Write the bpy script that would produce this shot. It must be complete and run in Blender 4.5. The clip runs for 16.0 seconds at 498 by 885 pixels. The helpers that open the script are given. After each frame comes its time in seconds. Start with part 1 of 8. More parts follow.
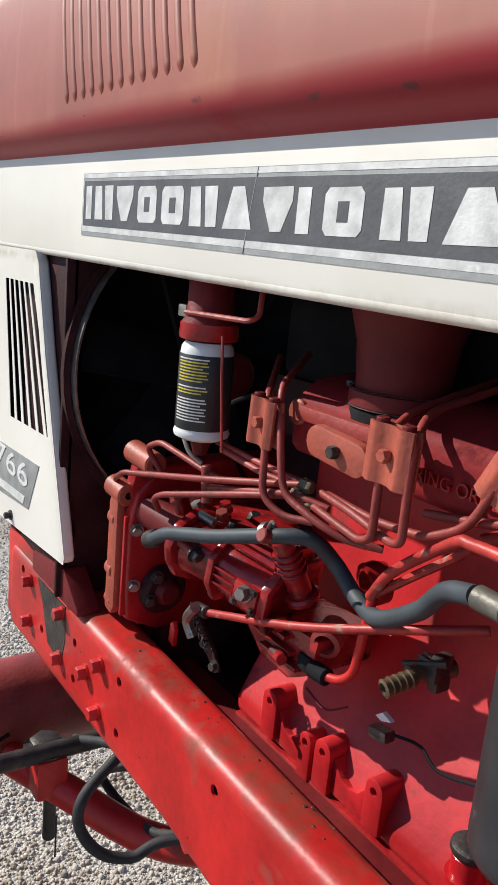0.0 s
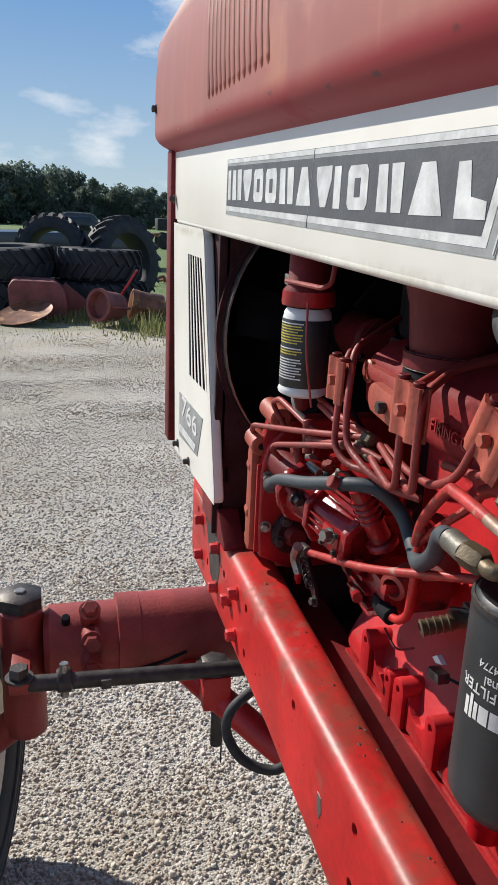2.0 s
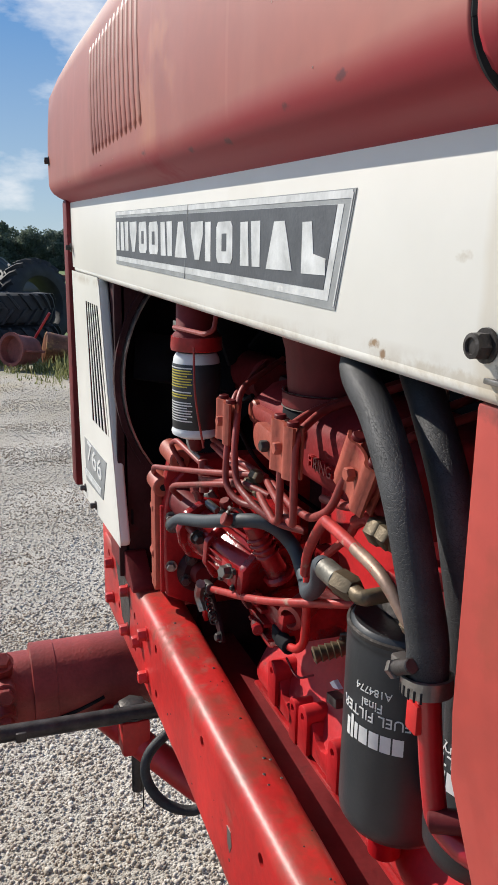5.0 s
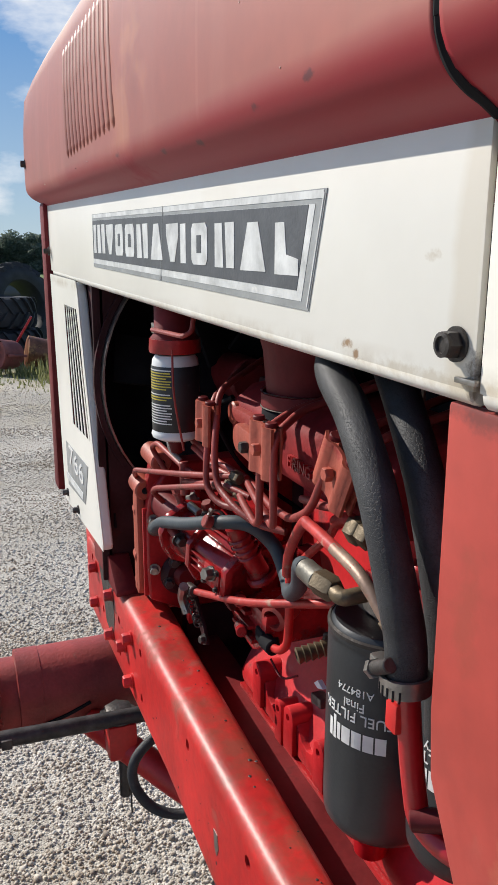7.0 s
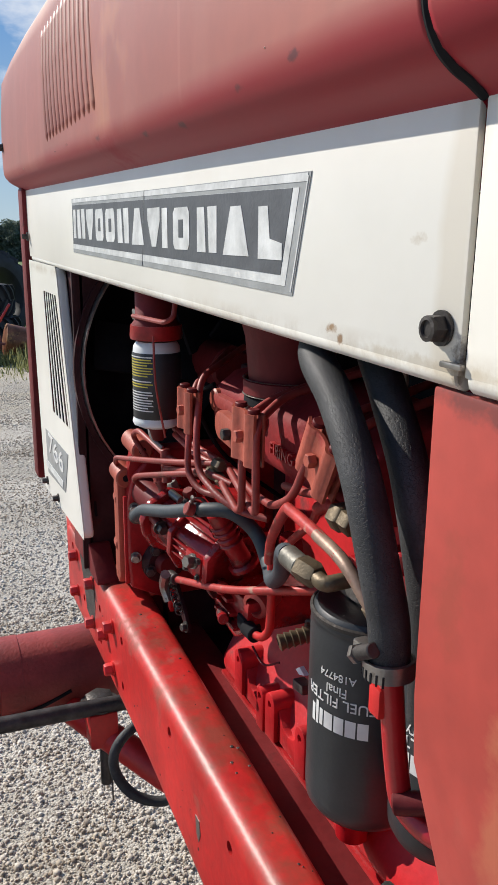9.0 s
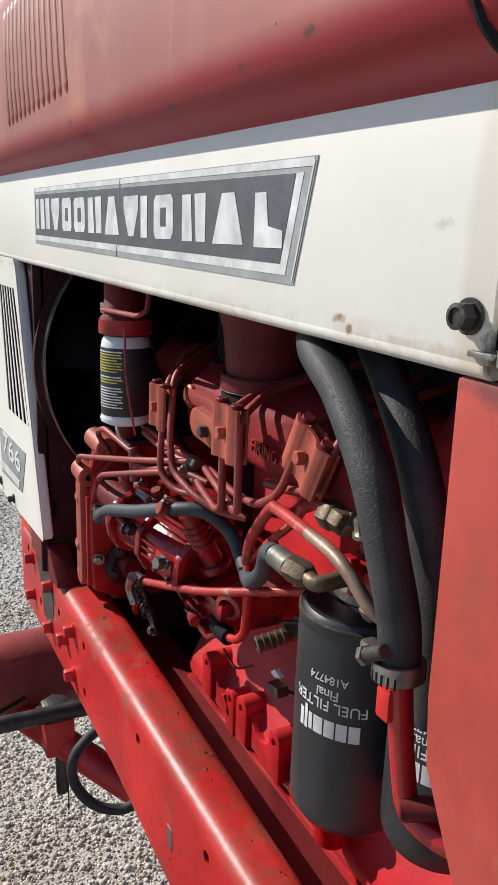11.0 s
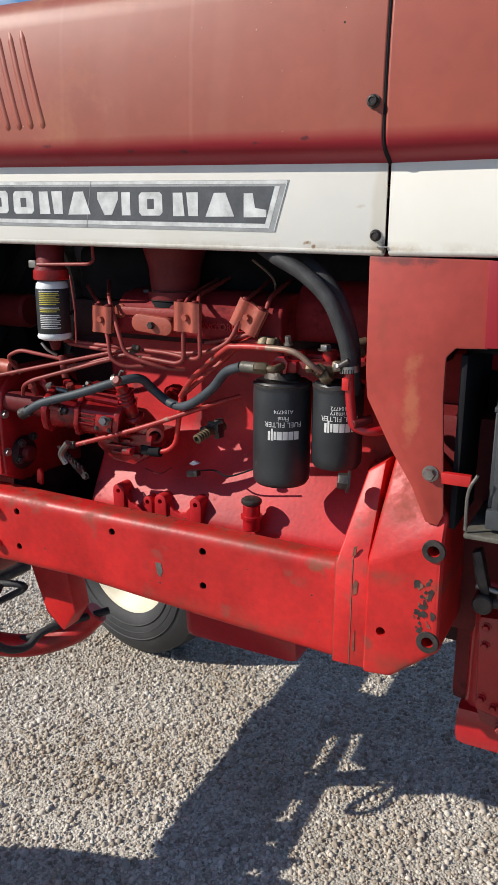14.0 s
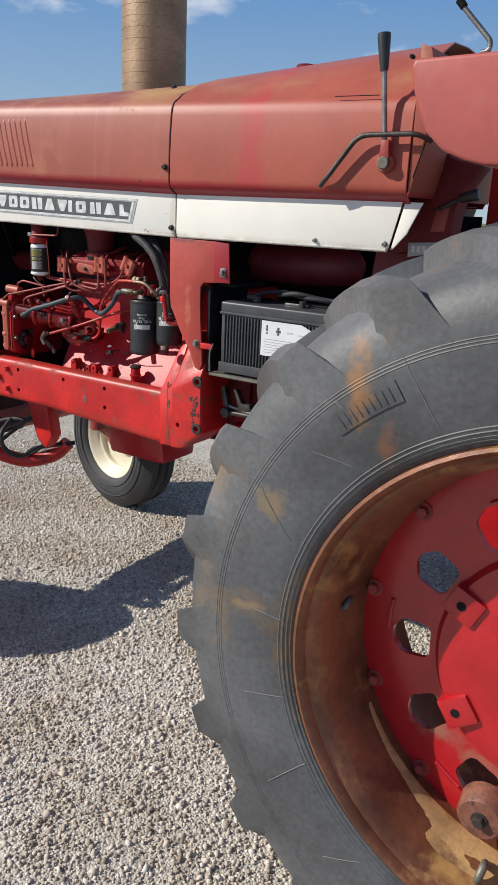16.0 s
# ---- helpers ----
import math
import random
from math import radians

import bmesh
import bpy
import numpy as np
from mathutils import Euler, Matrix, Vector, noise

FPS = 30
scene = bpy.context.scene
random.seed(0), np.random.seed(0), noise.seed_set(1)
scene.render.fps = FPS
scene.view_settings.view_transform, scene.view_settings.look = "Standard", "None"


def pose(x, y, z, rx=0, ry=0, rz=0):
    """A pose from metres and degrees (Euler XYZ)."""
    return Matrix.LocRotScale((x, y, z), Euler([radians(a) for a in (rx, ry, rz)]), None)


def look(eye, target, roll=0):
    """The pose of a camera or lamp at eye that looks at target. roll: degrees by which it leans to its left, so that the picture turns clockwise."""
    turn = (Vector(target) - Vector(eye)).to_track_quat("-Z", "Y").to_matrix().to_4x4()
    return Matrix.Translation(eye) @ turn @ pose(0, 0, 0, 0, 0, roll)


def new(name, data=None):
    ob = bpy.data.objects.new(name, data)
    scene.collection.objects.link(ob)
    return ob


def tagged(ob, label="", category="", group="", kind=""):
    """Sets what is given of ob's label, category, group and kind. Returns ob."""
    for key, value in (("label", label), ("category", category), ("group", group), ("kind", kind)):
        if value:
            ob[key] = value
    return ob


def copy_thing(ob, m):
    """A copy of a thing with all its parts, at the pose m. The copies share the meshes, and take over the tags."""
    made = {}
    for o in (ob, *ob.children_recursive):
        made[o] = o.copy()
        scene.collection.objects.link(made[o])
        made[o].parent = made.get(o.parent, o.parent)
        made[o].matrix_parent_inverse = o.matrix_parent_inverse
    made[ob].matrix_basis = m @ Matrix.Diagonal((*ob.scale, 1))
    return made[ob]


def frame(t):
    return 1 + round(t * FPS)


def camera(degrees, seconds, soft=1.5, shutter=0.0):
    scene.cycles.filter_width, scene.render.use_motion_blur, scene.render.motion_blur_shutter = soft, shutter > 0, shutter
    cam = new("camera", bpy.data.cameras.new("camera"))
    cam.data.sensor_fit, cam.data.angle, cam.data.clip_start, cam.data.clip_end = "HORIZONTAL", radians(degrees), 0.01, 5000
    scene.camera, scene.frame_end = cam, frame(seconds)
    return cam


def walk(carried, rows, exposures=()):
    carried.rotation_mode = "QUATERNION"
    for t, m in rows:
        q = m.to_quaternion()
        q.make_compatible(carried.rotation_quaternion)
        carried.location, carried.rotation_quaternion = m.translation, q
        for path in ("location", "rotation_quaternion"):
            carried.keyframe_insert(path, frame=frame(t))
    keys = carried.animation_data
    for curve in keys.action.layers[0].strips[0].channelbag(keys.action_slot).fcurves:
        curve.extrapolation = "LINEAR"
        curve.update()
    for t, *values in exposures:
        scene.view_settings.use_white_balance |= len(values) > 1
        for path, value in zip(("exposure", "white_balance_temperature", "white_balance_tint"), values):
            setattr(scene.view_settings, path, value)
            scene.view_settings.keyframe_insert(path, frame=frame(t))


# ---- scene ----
EXPOSURES = [(0.0, 0.14), (1.0, 0.14), (2.0, 0.17), (4.0, 0.17), (9.5, 0.16), (12.0, 0.1), (13.0, 0.04), (14.0, 0.0), (15.0, -0.03), (16.0, 0.04)]
cam = camera(35.8, 16.0)
PATH = [
    (0, (0.071, -0.415, 1.501), (-1.514, 0.715, 1.042), 5.4),
    (0.5, (0.182, -0.342, 1.512), (-1.576, 0.48, 1.026), 6.5),
    (1, (0.235, -0.323, 1.531), (-1.587, 0.324, 1.018), 6.4),
    (1.5, (0.254, -0.286, 1.523), (-1.595, 0.233, 0.966), 4.2),
    (2, (0.254, -0.267, 1.523), (-1.596, 0.226, 0.942), 2.5),
    (2.5, (0.267, -0.258, 1.53), (-1.574, 0.272, 0.955), 1.7),
    (3, (0.272, -0.244, 1.532), (-1.559, 0.339, 0.978), 1.4),
    (3.5, (0.277, -0.233, 1.535), (-1.547, 0.39, 1.002), 1.3),
    (4, (0.287, -0.24, 1.537), (-1.533, 0.414, 1.026), 1.3),
    (6.5, (0.294, -0.234, 1.539), (-1.514, 0.475, 1.058), 0.5),
    (7, (0.293, -0.232, 1.539), (-1.509, 0.488, 1.055), 0.3),
    (7.5, (0.295, -0.23, 1.538), (-1.501, 0.502, 1.049), 0.3),
    (8, (0.294, -0.229, 1.536), (-1.495, 0.516, 1.039), 0.4),
    (8.5, (0.291, -0.228, 1.534), (-1.49, 0.529, 1.03), 0.5),
    (9, (0.29, -0.233, 1.536), (-1.486, 0.532, 1.025), 0.7),
    (9.5, (0.292, -0.229, 1.534), (-1.48, 0.542, 1.017), 1.0),
    (11.8, (0.17, -0.331, 1.519), (-1.4, 0.801, 1.018), 2.3),
    (12, (0.131, -0.381, 1.516), (-1.363, 0.85, 1.014), 1.8),
    (12.5, (0.083, -0.548, 1.501), (-1.15, 0.951, 1.021), 0.9),
    (13, (0.161, -0.702, 1.502), (-0.805, 0.982, 1.021), 0.5),
    (13.5, (0.244, -0.889, 1.505), (-0.62, 0.84, 0.992), 0.1),
    (14, (0.352, -1.136, 1.503), (-0.521, 0.583, 0.971), 0.2),
    (14.5, (0.578, -1.422, 1.52), (-0.359, 0.259, 0.976), 1.1),
    (15, (0.928, -1.619, 1.532), (-0.074, 0.019, 0.971), 1.9),
    (15.5, (1.263, -1.824, 1.522), (0.236, -0.209, 0.942), 2.4),
    (16, (1.577, -1.974, 1.566), (0.543, -0.363, 0.984), 2.6),
]
walk(cam, [(t, look(eye, target, roll)) for t, eye, target, roll in PATH], exposures=EXPOSURES)

# ---- light ----
world = bpy.data.worlds.new("sky")
scene.world = world
world.use_nodes = True
SUN = Vector((-1.22, -0.88, 1.0)).normalized()
_wn = world.node_tree.nodes
_wl = world.node_tree.links
_sky = _wn.new("ShaderNodeTexSky")
_sky.sky_type = "NISHITA"
_sky.sun_disc = False
_sky.sun_elevation = math.asin(SUN.z)
_sky.sun_rotation = math.atan2(SUN.x, SUN.y)
_sky.air_density, _sky.dust_density, _sky.ozone_density = 1.0, 0.05, 3.0
# thin fair-weather clouds, stretched flat towards the horizon
_tc = _wn.new("ShaderNodeTexCoord")
_map = _wn.new("ShaderNodeMapping")
_map.inputs["Scale"].default_value = (3.2, 3.2, 8.0)
_map.inputs["Location"].default_value = (1.7, 0.45, 0.2)
_cl = _wn.new("ShaderNodeTexNoise")
_cl.inputs["Scale"].default_value, _cl.inputs["Detail"].default_value, _cl.inputs["Roughness"].default_value = 1.7, 7.0, 0.55
_cr = _wn.new("ShaderNodeValToRGB")
_cr.color_ramp.elements[0].position, _cr.color_ramp.elements[1].position = 0.535, 0.74
_cm = _wn.new("ShaderNodeMixRGB")
_cm.inputs[2].default_value = (8.5, 8.6, 8.8, 1)
# pale haze low over the horizon
_sp = _wn.new("ShaderNodeSeparateXYZ")
_wl.new(_tc.outputs["Generated"], _sp.inputs[0])
_hz = _wn.new("ShaderNodeMapRange")
_hz.inputs[1].default_value, _hz.inputs[2].default_value, _hz.inputs[3].default_value, _hz.inputs[4].default_value = 0.28, 0.6, 0.9, 0.0
_wl.new(_sp.outputs[2], _hz.inputs[0])
_hm = _wn.new("ShaderNodeMixRGB")
_hc = _wn.new("ShaderNodeValToRGB")
_hc.color_ramp.elements[0].color, _hc.color_ramp.elements[0].position = (0.40, 0.52, 0.61, 1), 0.0
_hc.color_ramp.elements[1].color, _hc.color_ramp.elements[1].position = (0.12, 0.28, 0.56, 1), 0.25
_hb = _wn.new("ShaderNodeMixRGB")
_hb.blend_type, _hb.inputs[0].default_value, _hb.inputs[2].default_value = "MULTIPLY", 1.0, (10, 10, 10, 1)
_wl.new(_sp.outputs[2], _hc.inputs[0])
_wl.new(_hc.outputs[0], _hb.inputs[1])
_wl.new(_hb.outputs[0], _hm.inputs[2])
_wl.new(_hz.outputs[0], _hm.inputs[0])
_tint = _wn.new("ShaderNodeMixRGB")
_tint.blend_type, _tint.inputs[0].default_value, _tint.inputs[2].default_value = "MULTIPLY", 1.0, (0.88, 0.97, 1.07, 1)
_wl.new(_sky.outputs[0], _tint.inputs[1])
_wl.new(_tint.outputs[0], _hm.inputs[1])
_wl.new(_tc.outputs["Generated"], _map.inputs["Vector"])
_wl.new(_map.outputs[0], _cl.inputs["Vector"])
_wl.new(_cl.outputs[0], _cr.inputs[0])
_wl.new(_cr.outputs[0], _cm.inputs[0])
_wl.new(_hm.outputs[0], _cm.inputs[1])
_wl.new(_cm.outputs[0], _wn["Background"].inputs[0])
_wn["Background"].inputs[1].default_value = 0.10
_sun = bpy.data.lights.new("sun", "SUN")
_sun.energy, _sun.angle, _sun.color = 5.0, radians(0.5), (1.0, 0.94, 0.85)
new("sun", _sun).matrix_world = look(SUN * 20, (0, 0, 0))


# ---- materials ----
def node_material(name, color, rough=0.5, metal=0.0, vary=0.25, scale=6.0, fine=80.0, bump=0.15, dirt=None, dirt_amount=0.0, coat=0.0, dirt_scale=5.0, spec=0.5, chalk=0.0):
    """Paint or metal with broad fading, fine grain, stains and a little relief."""
    m = bpy.data.materials.new(name)
    m.use_nodes = True
    n, l = m.node_tree.nodes, m.node_tree.links
    b = n["Principled BSDF"]
    tc = n.new("ShaderNodeTexCoord")
    geo = n.new("ShaderNodeNewGeometry")
    broad = n.new("ShaderNodeTexNoise")
    broad.inputs["Scale"].default_value, broad.inputs["Detail"].default_value = scale, 5
    grain = n.new("ShaderNodeTexNoise")
    grain.inputs["Scale"].default_value, grain.inputs["Detail"].default_value = fine, 4
    for t in (broad, grain):
        l.new(geo.outputs["Position"], t.inputs["Vector"])
    ramp = n.new("ShaderNodeValToRGB")
    dark = [c * (1 - vary) for c in color]
    light = [min(1, c * (1 + vary * 0.8) + vary * 0.02) for c in color]
    ramp.color_ramp.elements[0].color, ramp.color_ramp.elements[0].position = (*dark, 1), 0.3
    ramp.color_ramp.elements[1].color, ramp.color_ramp.elements[1].position = (*light, 1), 0.7
    l.new(broad.outputs[0], ramp.inputs[0])
    mix = n.new("ShaderNodeMixRGB")
    mix.blend_type = "OVERLAY"
    mix.inputs[0].default_value = vary * 0.8
    l.new(ramp.outputs[0], mix.inputs[1])
    l.new(grain.outputs[0], mix.inputs[2])
    out = mix.outputs[0]
    rough_out = None
    if dirt is not None:
        spots = n.new("ShaderNodeTexNoise")
        spots.inputs["Scale"].default_value, spots.inputs["Detail"].default_value = dirt_scale, 9
        spots.inputs["Roughness"].default_value = 0.65
        l.new(geo.outputs["Position"], spots.inputs["Vector"])
        r2 = n.new("ShaderNodeValToRGB")
        r2.color_ramp.elements[0].position = 0.66 - dirt_amount * 0.3
        r2.color_ramp.elements[1].position = 0.74 - dirt_amount * 0.2
        l.new(spots.outputs[0], r2.inputs[0])
        mix2 = n.new("ShaderNodeMixRGB")
        mix2.inputs[2].default_value = (*dirt, 1)
        l.new(r2.outputs[0], mix2.inputs[0])
        l.new(out, mix2.inputs[1])
        out = mix2.outputs[0]
        rr = n.new("ShaderNodeMapRange")
        rr.inputs[3].default_value, rr.inputs[4].default_value = rough, min(1.0, rough + 0.35)
        l.new(r2.outputs[0], rr.inputs[0])
        rough_out = rr.outputs[0]
    l.new(out, b.inputs["Base Color"])
    if rough_out is None:
        rr = n.new("ShaderNodeMapRange")
        rr.inputs[3].default_value, rr.inputs[4].default_value = max(0.03, rough - 0.08), min(1, rough + 0.1)
        l.new(grain.outputs[0], rr.inputs[0])
        rough_out = rr.outputs[0]
    l.new(rough_out, b.inputs["Roughness"])
    b.inputs["Metallic"].default_value = metal
    b.inputs["Coat Weight"].default_value = coat
    b.inputs["Coat Roughness"].default_value = 0.15
    b.inputs["Sheen Weight"].default_value, b.inputs["Sheen Roughness"].default_value = chalk, 0.35
    b.inputs["Specular IOR Level"].default_value = spec
    if bump:
        bp = n.new("ShaderNodeBump")
        bp.inputs["Strength"].default_value, bp.inputs["Distance"].default_value = bump, 0.003
        l.new(grain.outputs[0], bp.inputs["Height"])
        l.new(bp.outputs[0], b.inputs["Normal"])
    return m


M_FADED = node_material("faded_red_paint", (0.32, 0.072, 0.042), 0.5, chalk=0.10, vary=0.16, scale=3.0, fine=45, bump=0.03, dirt=(0.39, 0.14, 0.075), dirt_amount=0.2, dirt_scale=2.5)
M_FADED2 = node_material("faded_red_paint_touched_up", (0.345, 0.066, 0.038), 0.5, chalk=0.2, vary=0.16, scale=3.0, fine=45, bump=0.03, dirt=(0.40, 0.12, 0.09), dirt_amount=0.1, dirt_scale=2.5)


def add_stain(m, x, half, color, strength):
    """A vertical smear of other paint round one x, with ragged edges."""
    n, l = m.node_tree.nodes, m.node_tree.links
    b = n["Principled BSDF"]
    old = b.inputs["Base Color"].links[0].from_socket
    geo = n.new("ShaderNodeNewGeometry")
    wob = n.new("ShaderNodeTexNoise")
    wob.inputs["Scale"].default_value, wob.inputs["Detail"].default_value = 9, 6
    l.new(geo.outputs["Position"], wob.inputs["Vector"])
    sep = n.new("ShaderNodeSeparateXYZ")
    l.new(geo.outputs["Position"], sep.inputs[0])
    add = n.new("ShaderNodeMath")
    add.operation = "MULTIPLY_ADD"
    add.inputs[1].default_value = half * 2.5
    l.new(wob.outputs[0], add.inputs[0])
    l.new(sep.outputs[0], add.inputs[2])
    off = n.new("ShaderNodeMath")
    off.operation = "SUBTRACT"
    off.inputs[1].default_value = x + half * 1.25
    l.new(add.outputs[0], off.inputs[0])
    ab = n.new("ShaderNodeMath")
    ab.operation = "ABSOLUTE"
    l.new(off.outputs[0], ab.inputs[0])
    rng = n.new("ShaderNodeMapRange")
    rng.inputs[1].default_value, rng.inputs[2].default_value, rng.inputs[3].default_value, rng.inputs[4].default_value = half * 0.5, half, strength, 0.0
    l.new(ab.outputs[0], rng.inputs[0])
    mix = n.new("ShaderNodeMixRGB")
    mix.inputs[2].default_value = (*color, 1)
    l.new(rng.outputs[0], mix.inputs[0])
    l.new(old, mix.inputs[1])
    l.new(mix.outputs[0], b.inputs["Base Color"])


for streak, half, strength in ((-0.05, 0.02, 0.06), (-0.26, 0.022, 0.09), (-0.31, 0.004, 0.14), (-0.45, 0.035, 0.08), (-0.56, 0.005, 0.1), (-0.74, 0.03, 0.08), (-0.98, 0.02, 0.1), (-1.12, 0.008, 0.12), (-1.27, 0.03, 0.1)):
    add_stain(M_FADED, streak, half, (0.5, 0.2, 0.14), strength)
add_stain(M_FADED2, 0.29, 0.05, (0.42, 0.03, 0.036), 0.62)


def deepen_lip(m, color):
    """Unfaded deeper paint low on the hood's roll, its shade put into the colour, with a soft ragged edge."""
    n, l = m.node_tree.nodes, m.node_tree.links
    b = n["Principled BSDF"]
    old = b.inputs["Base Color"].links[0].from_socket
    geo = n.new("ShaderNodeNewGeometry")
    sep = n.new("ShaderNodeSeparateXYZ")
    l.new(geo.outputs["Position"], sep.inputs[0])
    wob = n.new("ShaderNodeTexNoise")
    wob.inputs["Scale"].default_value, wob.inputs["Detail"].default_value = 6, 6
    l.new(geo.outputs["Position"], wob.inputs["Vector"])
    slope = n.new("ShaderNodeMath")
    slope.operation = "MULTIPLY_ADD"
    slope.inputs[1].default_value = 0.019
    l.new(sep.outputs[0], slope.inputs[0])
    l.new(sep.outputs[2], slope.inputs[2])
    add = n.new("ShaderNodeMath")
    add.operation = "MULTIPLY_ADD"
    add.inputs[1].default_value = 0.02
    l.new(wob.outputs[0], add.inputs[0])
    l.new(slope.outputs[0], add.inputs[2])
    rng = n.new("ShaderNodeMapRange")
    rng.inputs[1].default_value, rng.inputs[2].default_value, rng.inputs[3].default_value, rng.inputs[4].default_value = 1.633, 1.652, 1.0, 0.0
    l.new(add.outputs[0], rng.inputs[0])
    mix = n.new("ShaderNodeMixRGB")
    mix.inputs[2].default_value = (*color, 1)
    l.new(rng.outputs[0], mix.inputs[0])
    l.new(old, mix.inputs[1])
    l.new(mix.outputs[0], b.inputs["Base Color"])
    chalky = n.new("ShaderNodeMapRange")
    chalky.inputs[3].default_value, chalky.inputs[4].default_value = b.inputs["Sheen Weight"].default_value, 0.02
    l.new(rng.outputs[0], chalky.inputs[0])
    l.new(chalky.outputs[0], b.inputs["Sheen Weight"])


M_BRACKET = node_material("faded_red_bracket_paint", (0.40, 0.05, 0.036), 0.45, chalk=0.12, vary=0.22, scale=4, fine=60, bump=0.05, dirt=(0.36, 0.09, 0.06), dirt_amount=0.3, dirt_scale=4)
deepen_lip(M_FADED, (0.29, 0.007, 0.018))
deepen_lip(M_FADED2, (0.29, 0.007, 0.018))
M_BADGE = node_material("grey_badge_foil", (0.32, 0.33, 0.33), 0.45, metal=0.15, vary=0.2, scale=30, fine=250, bump=0.05)
M_RED = node_material("red_paint", (0.56, 0.0115, 0.010), 0.46, spec=0.6, vary=0.34, scale=6, fine=90, bump=0.16, dirt=(0.26, 0.05, 0.03), dirt_amount=0.26, dirt_scale=8)
M_ENGINE = node_material("red_engine_enamel", (0.37, 0.013, 0.016), 0.28, vary=0.4, scale=14, fine=160, bump=0.12, dirt=(0.09, 0.015, 0.014), dirt_amount=0.13, dirt_scale=16, spec=0.4)
M_PUMP = node_material("oily_red_pump_enamel", (0.31, 0.009, 0.011), 0.2, vary=0.5, scale=22, fine=180, bump=0.16, dirt=(0.03, 0.009, 0.009), dirt_amount=0.36, dirt_scale=26, spec=0.5)
# bleached paint; on the gear housing it stands in for sunlight
M_ORANGE = node_material("bleached_and_lit_red_paint", (0.37, 0.075, 0.045), 0.5, vary=0.22, scale=20, fine=160, bump=0.2, dirt=(0.3, 0.03, 0.025), dirt_amount=0.1, dirt_scale=14)
M_WHITE = node_material("cream_white_paint", (0.81, 0.79, 0.72), 0.35, vary=0.06, scale=4, fine=60, bump=0.04, dirt=(0.6, 0.5, 0.33), dirt_amount=-0.05, dirt_scale=7)
add_stain(M_WHITE, -0.010, 0.014, (0.58, 0.49, 0.35), 0.35)
add_stain(M_WHITE, -0.36, 0.05, (0.70, 0.65, 0.54), 0.18)
M_DECAL = node_material("dark_grey_decal", (0.075, 0.08, 0.09), 0.5, vary=0.25, scale=30, fine=250, bump=0.1, dirt=(0.25, 0.25, 0.25), dirt_amount=-0.05, dirt_scale=40)
M_SILVER = node_material("silver_decal_foil", (0.64, 0.65, 0.64), 0.45, metal=0.1, vary=0.25, scale=40, fine=300, bump=0.1, dirt=(0.75, 0.74, 0.7), dirt_amount=0.1, dirt_scale=60)
M_BLACK = node_material("black_enamel", (0.022, 0.024, 0.027), 0.42, vary=0.25, scale=18, fine=300, bump=0.06, dirt=(0.09, 0.085, 0.08), dirt_amount=-0.02, dirt_scale=25)
M_RUBBER = node_material("weathered_tyre_rubber", (0.09, 0.092, 0.095), 0.56, vary=0.5, scale=4.0, fine=90, bump=0.2, dirt=(0.19, 0.125, 0.065), dirt_amount=0.34, dirt_scale=3.0)
M_HOSE = node_material("cracked_black_hose", (0.03, 0.031, 0.034), 0.6, vary=0.45, scale=30, fine=420, bump=0.12, dirt=(0.1, 0.095, 0.085), dirt_amount=0.12, dirt_scale=70)
M_GREYHOSE = node_material("blue_grey_rubber_hose", (0.04, 0.053, 0.064), 0.58, vary=0.2, scale=30, fine=200, bump=0.1)
# near-black rubber and seams; also stands in for shade in bores and bay
M_DARK = node_material("near_black", (0.012, 0.012, 0.014), 0.8, vary=0.3, scale=12, fine=100, bump=0.1, spec=0.1)
# lighter copy of the engine red, for the block's sunlit look
M_BLOCK = node_material("sunlit_red_block_paint", (0.52, 0.0145, 0.019), 0.46, vary=0.3, scale=9, fine=120, bump=0.1, dirt=(0.2, 0.02, 0.02), dirt_amount=0.1, dirt_scale=10, spec=0.5)
M_WORN = node_material("worn_brown_primer", (0.2, 0.075, 0.045), 0.6, vary=0.4, scale=40, fine=200, bump=0.2, dirt=(0.06, 0.04, 0.03), dirt_amount=0.3, dirt_scale=60)
M_PLATED = node_material("dull_plated_fitting", (0.155, 0.145, 0.12), 0.5, metal=0.35, vary=0.3, scale=50, fine=260, bump=0.15, dirt=(0.12, 0.09, 0.06), dirt_amount=0.2, dirt_scale=50)
M_CHIPPED = node_material("chipped_red_pipe_paint", (0.42, 0.03, 0.025), 0.45, vary=0.3, scale=20, fine=160, bump=0.15, dirt=(0.4, 0.25, 0.19), dirt_amount=0.22, dirt_scale=45)
M_MANIFOLD = node_material("dull_red_manifold_paint", (0.23, 0.011, 0.014), 0.65, vary=0.4, scale=14, fine=120, bump=0.2, dirt=(0.08, 0.012, 0.012), dirt_amount=0.2, dirt_scale=12, spec=0.2)
# grimy red, with the shade inside the bay put into its colour
M_SHADED_GRIME = node_material("grimy_red_darkened_for_shade", (0.034, 0.007, 0.009), 0.55, vary=0.4, scale=12, fine=120, bump=0.2, dirt=(0.11, 0.010, 0.014), dirt_amount=0.1, dirt_scale=9, spec=0.2)
M_MAROON = node_material("dull_maroon_paint", (0.19, 0.016, 0.026), 0.5, vary=0.3, scale=8, fine=90, bump=0.1, dirt=(0.1, 0.03, 0.03), dirt_amount=0.2, dirt_scale=9)
M_STONECHIP = node_material("pale_primer_chip", (0.5, 0.36, 0.3), 0.7, vary=0.2, scale=60, fine=200, bump=0.0)
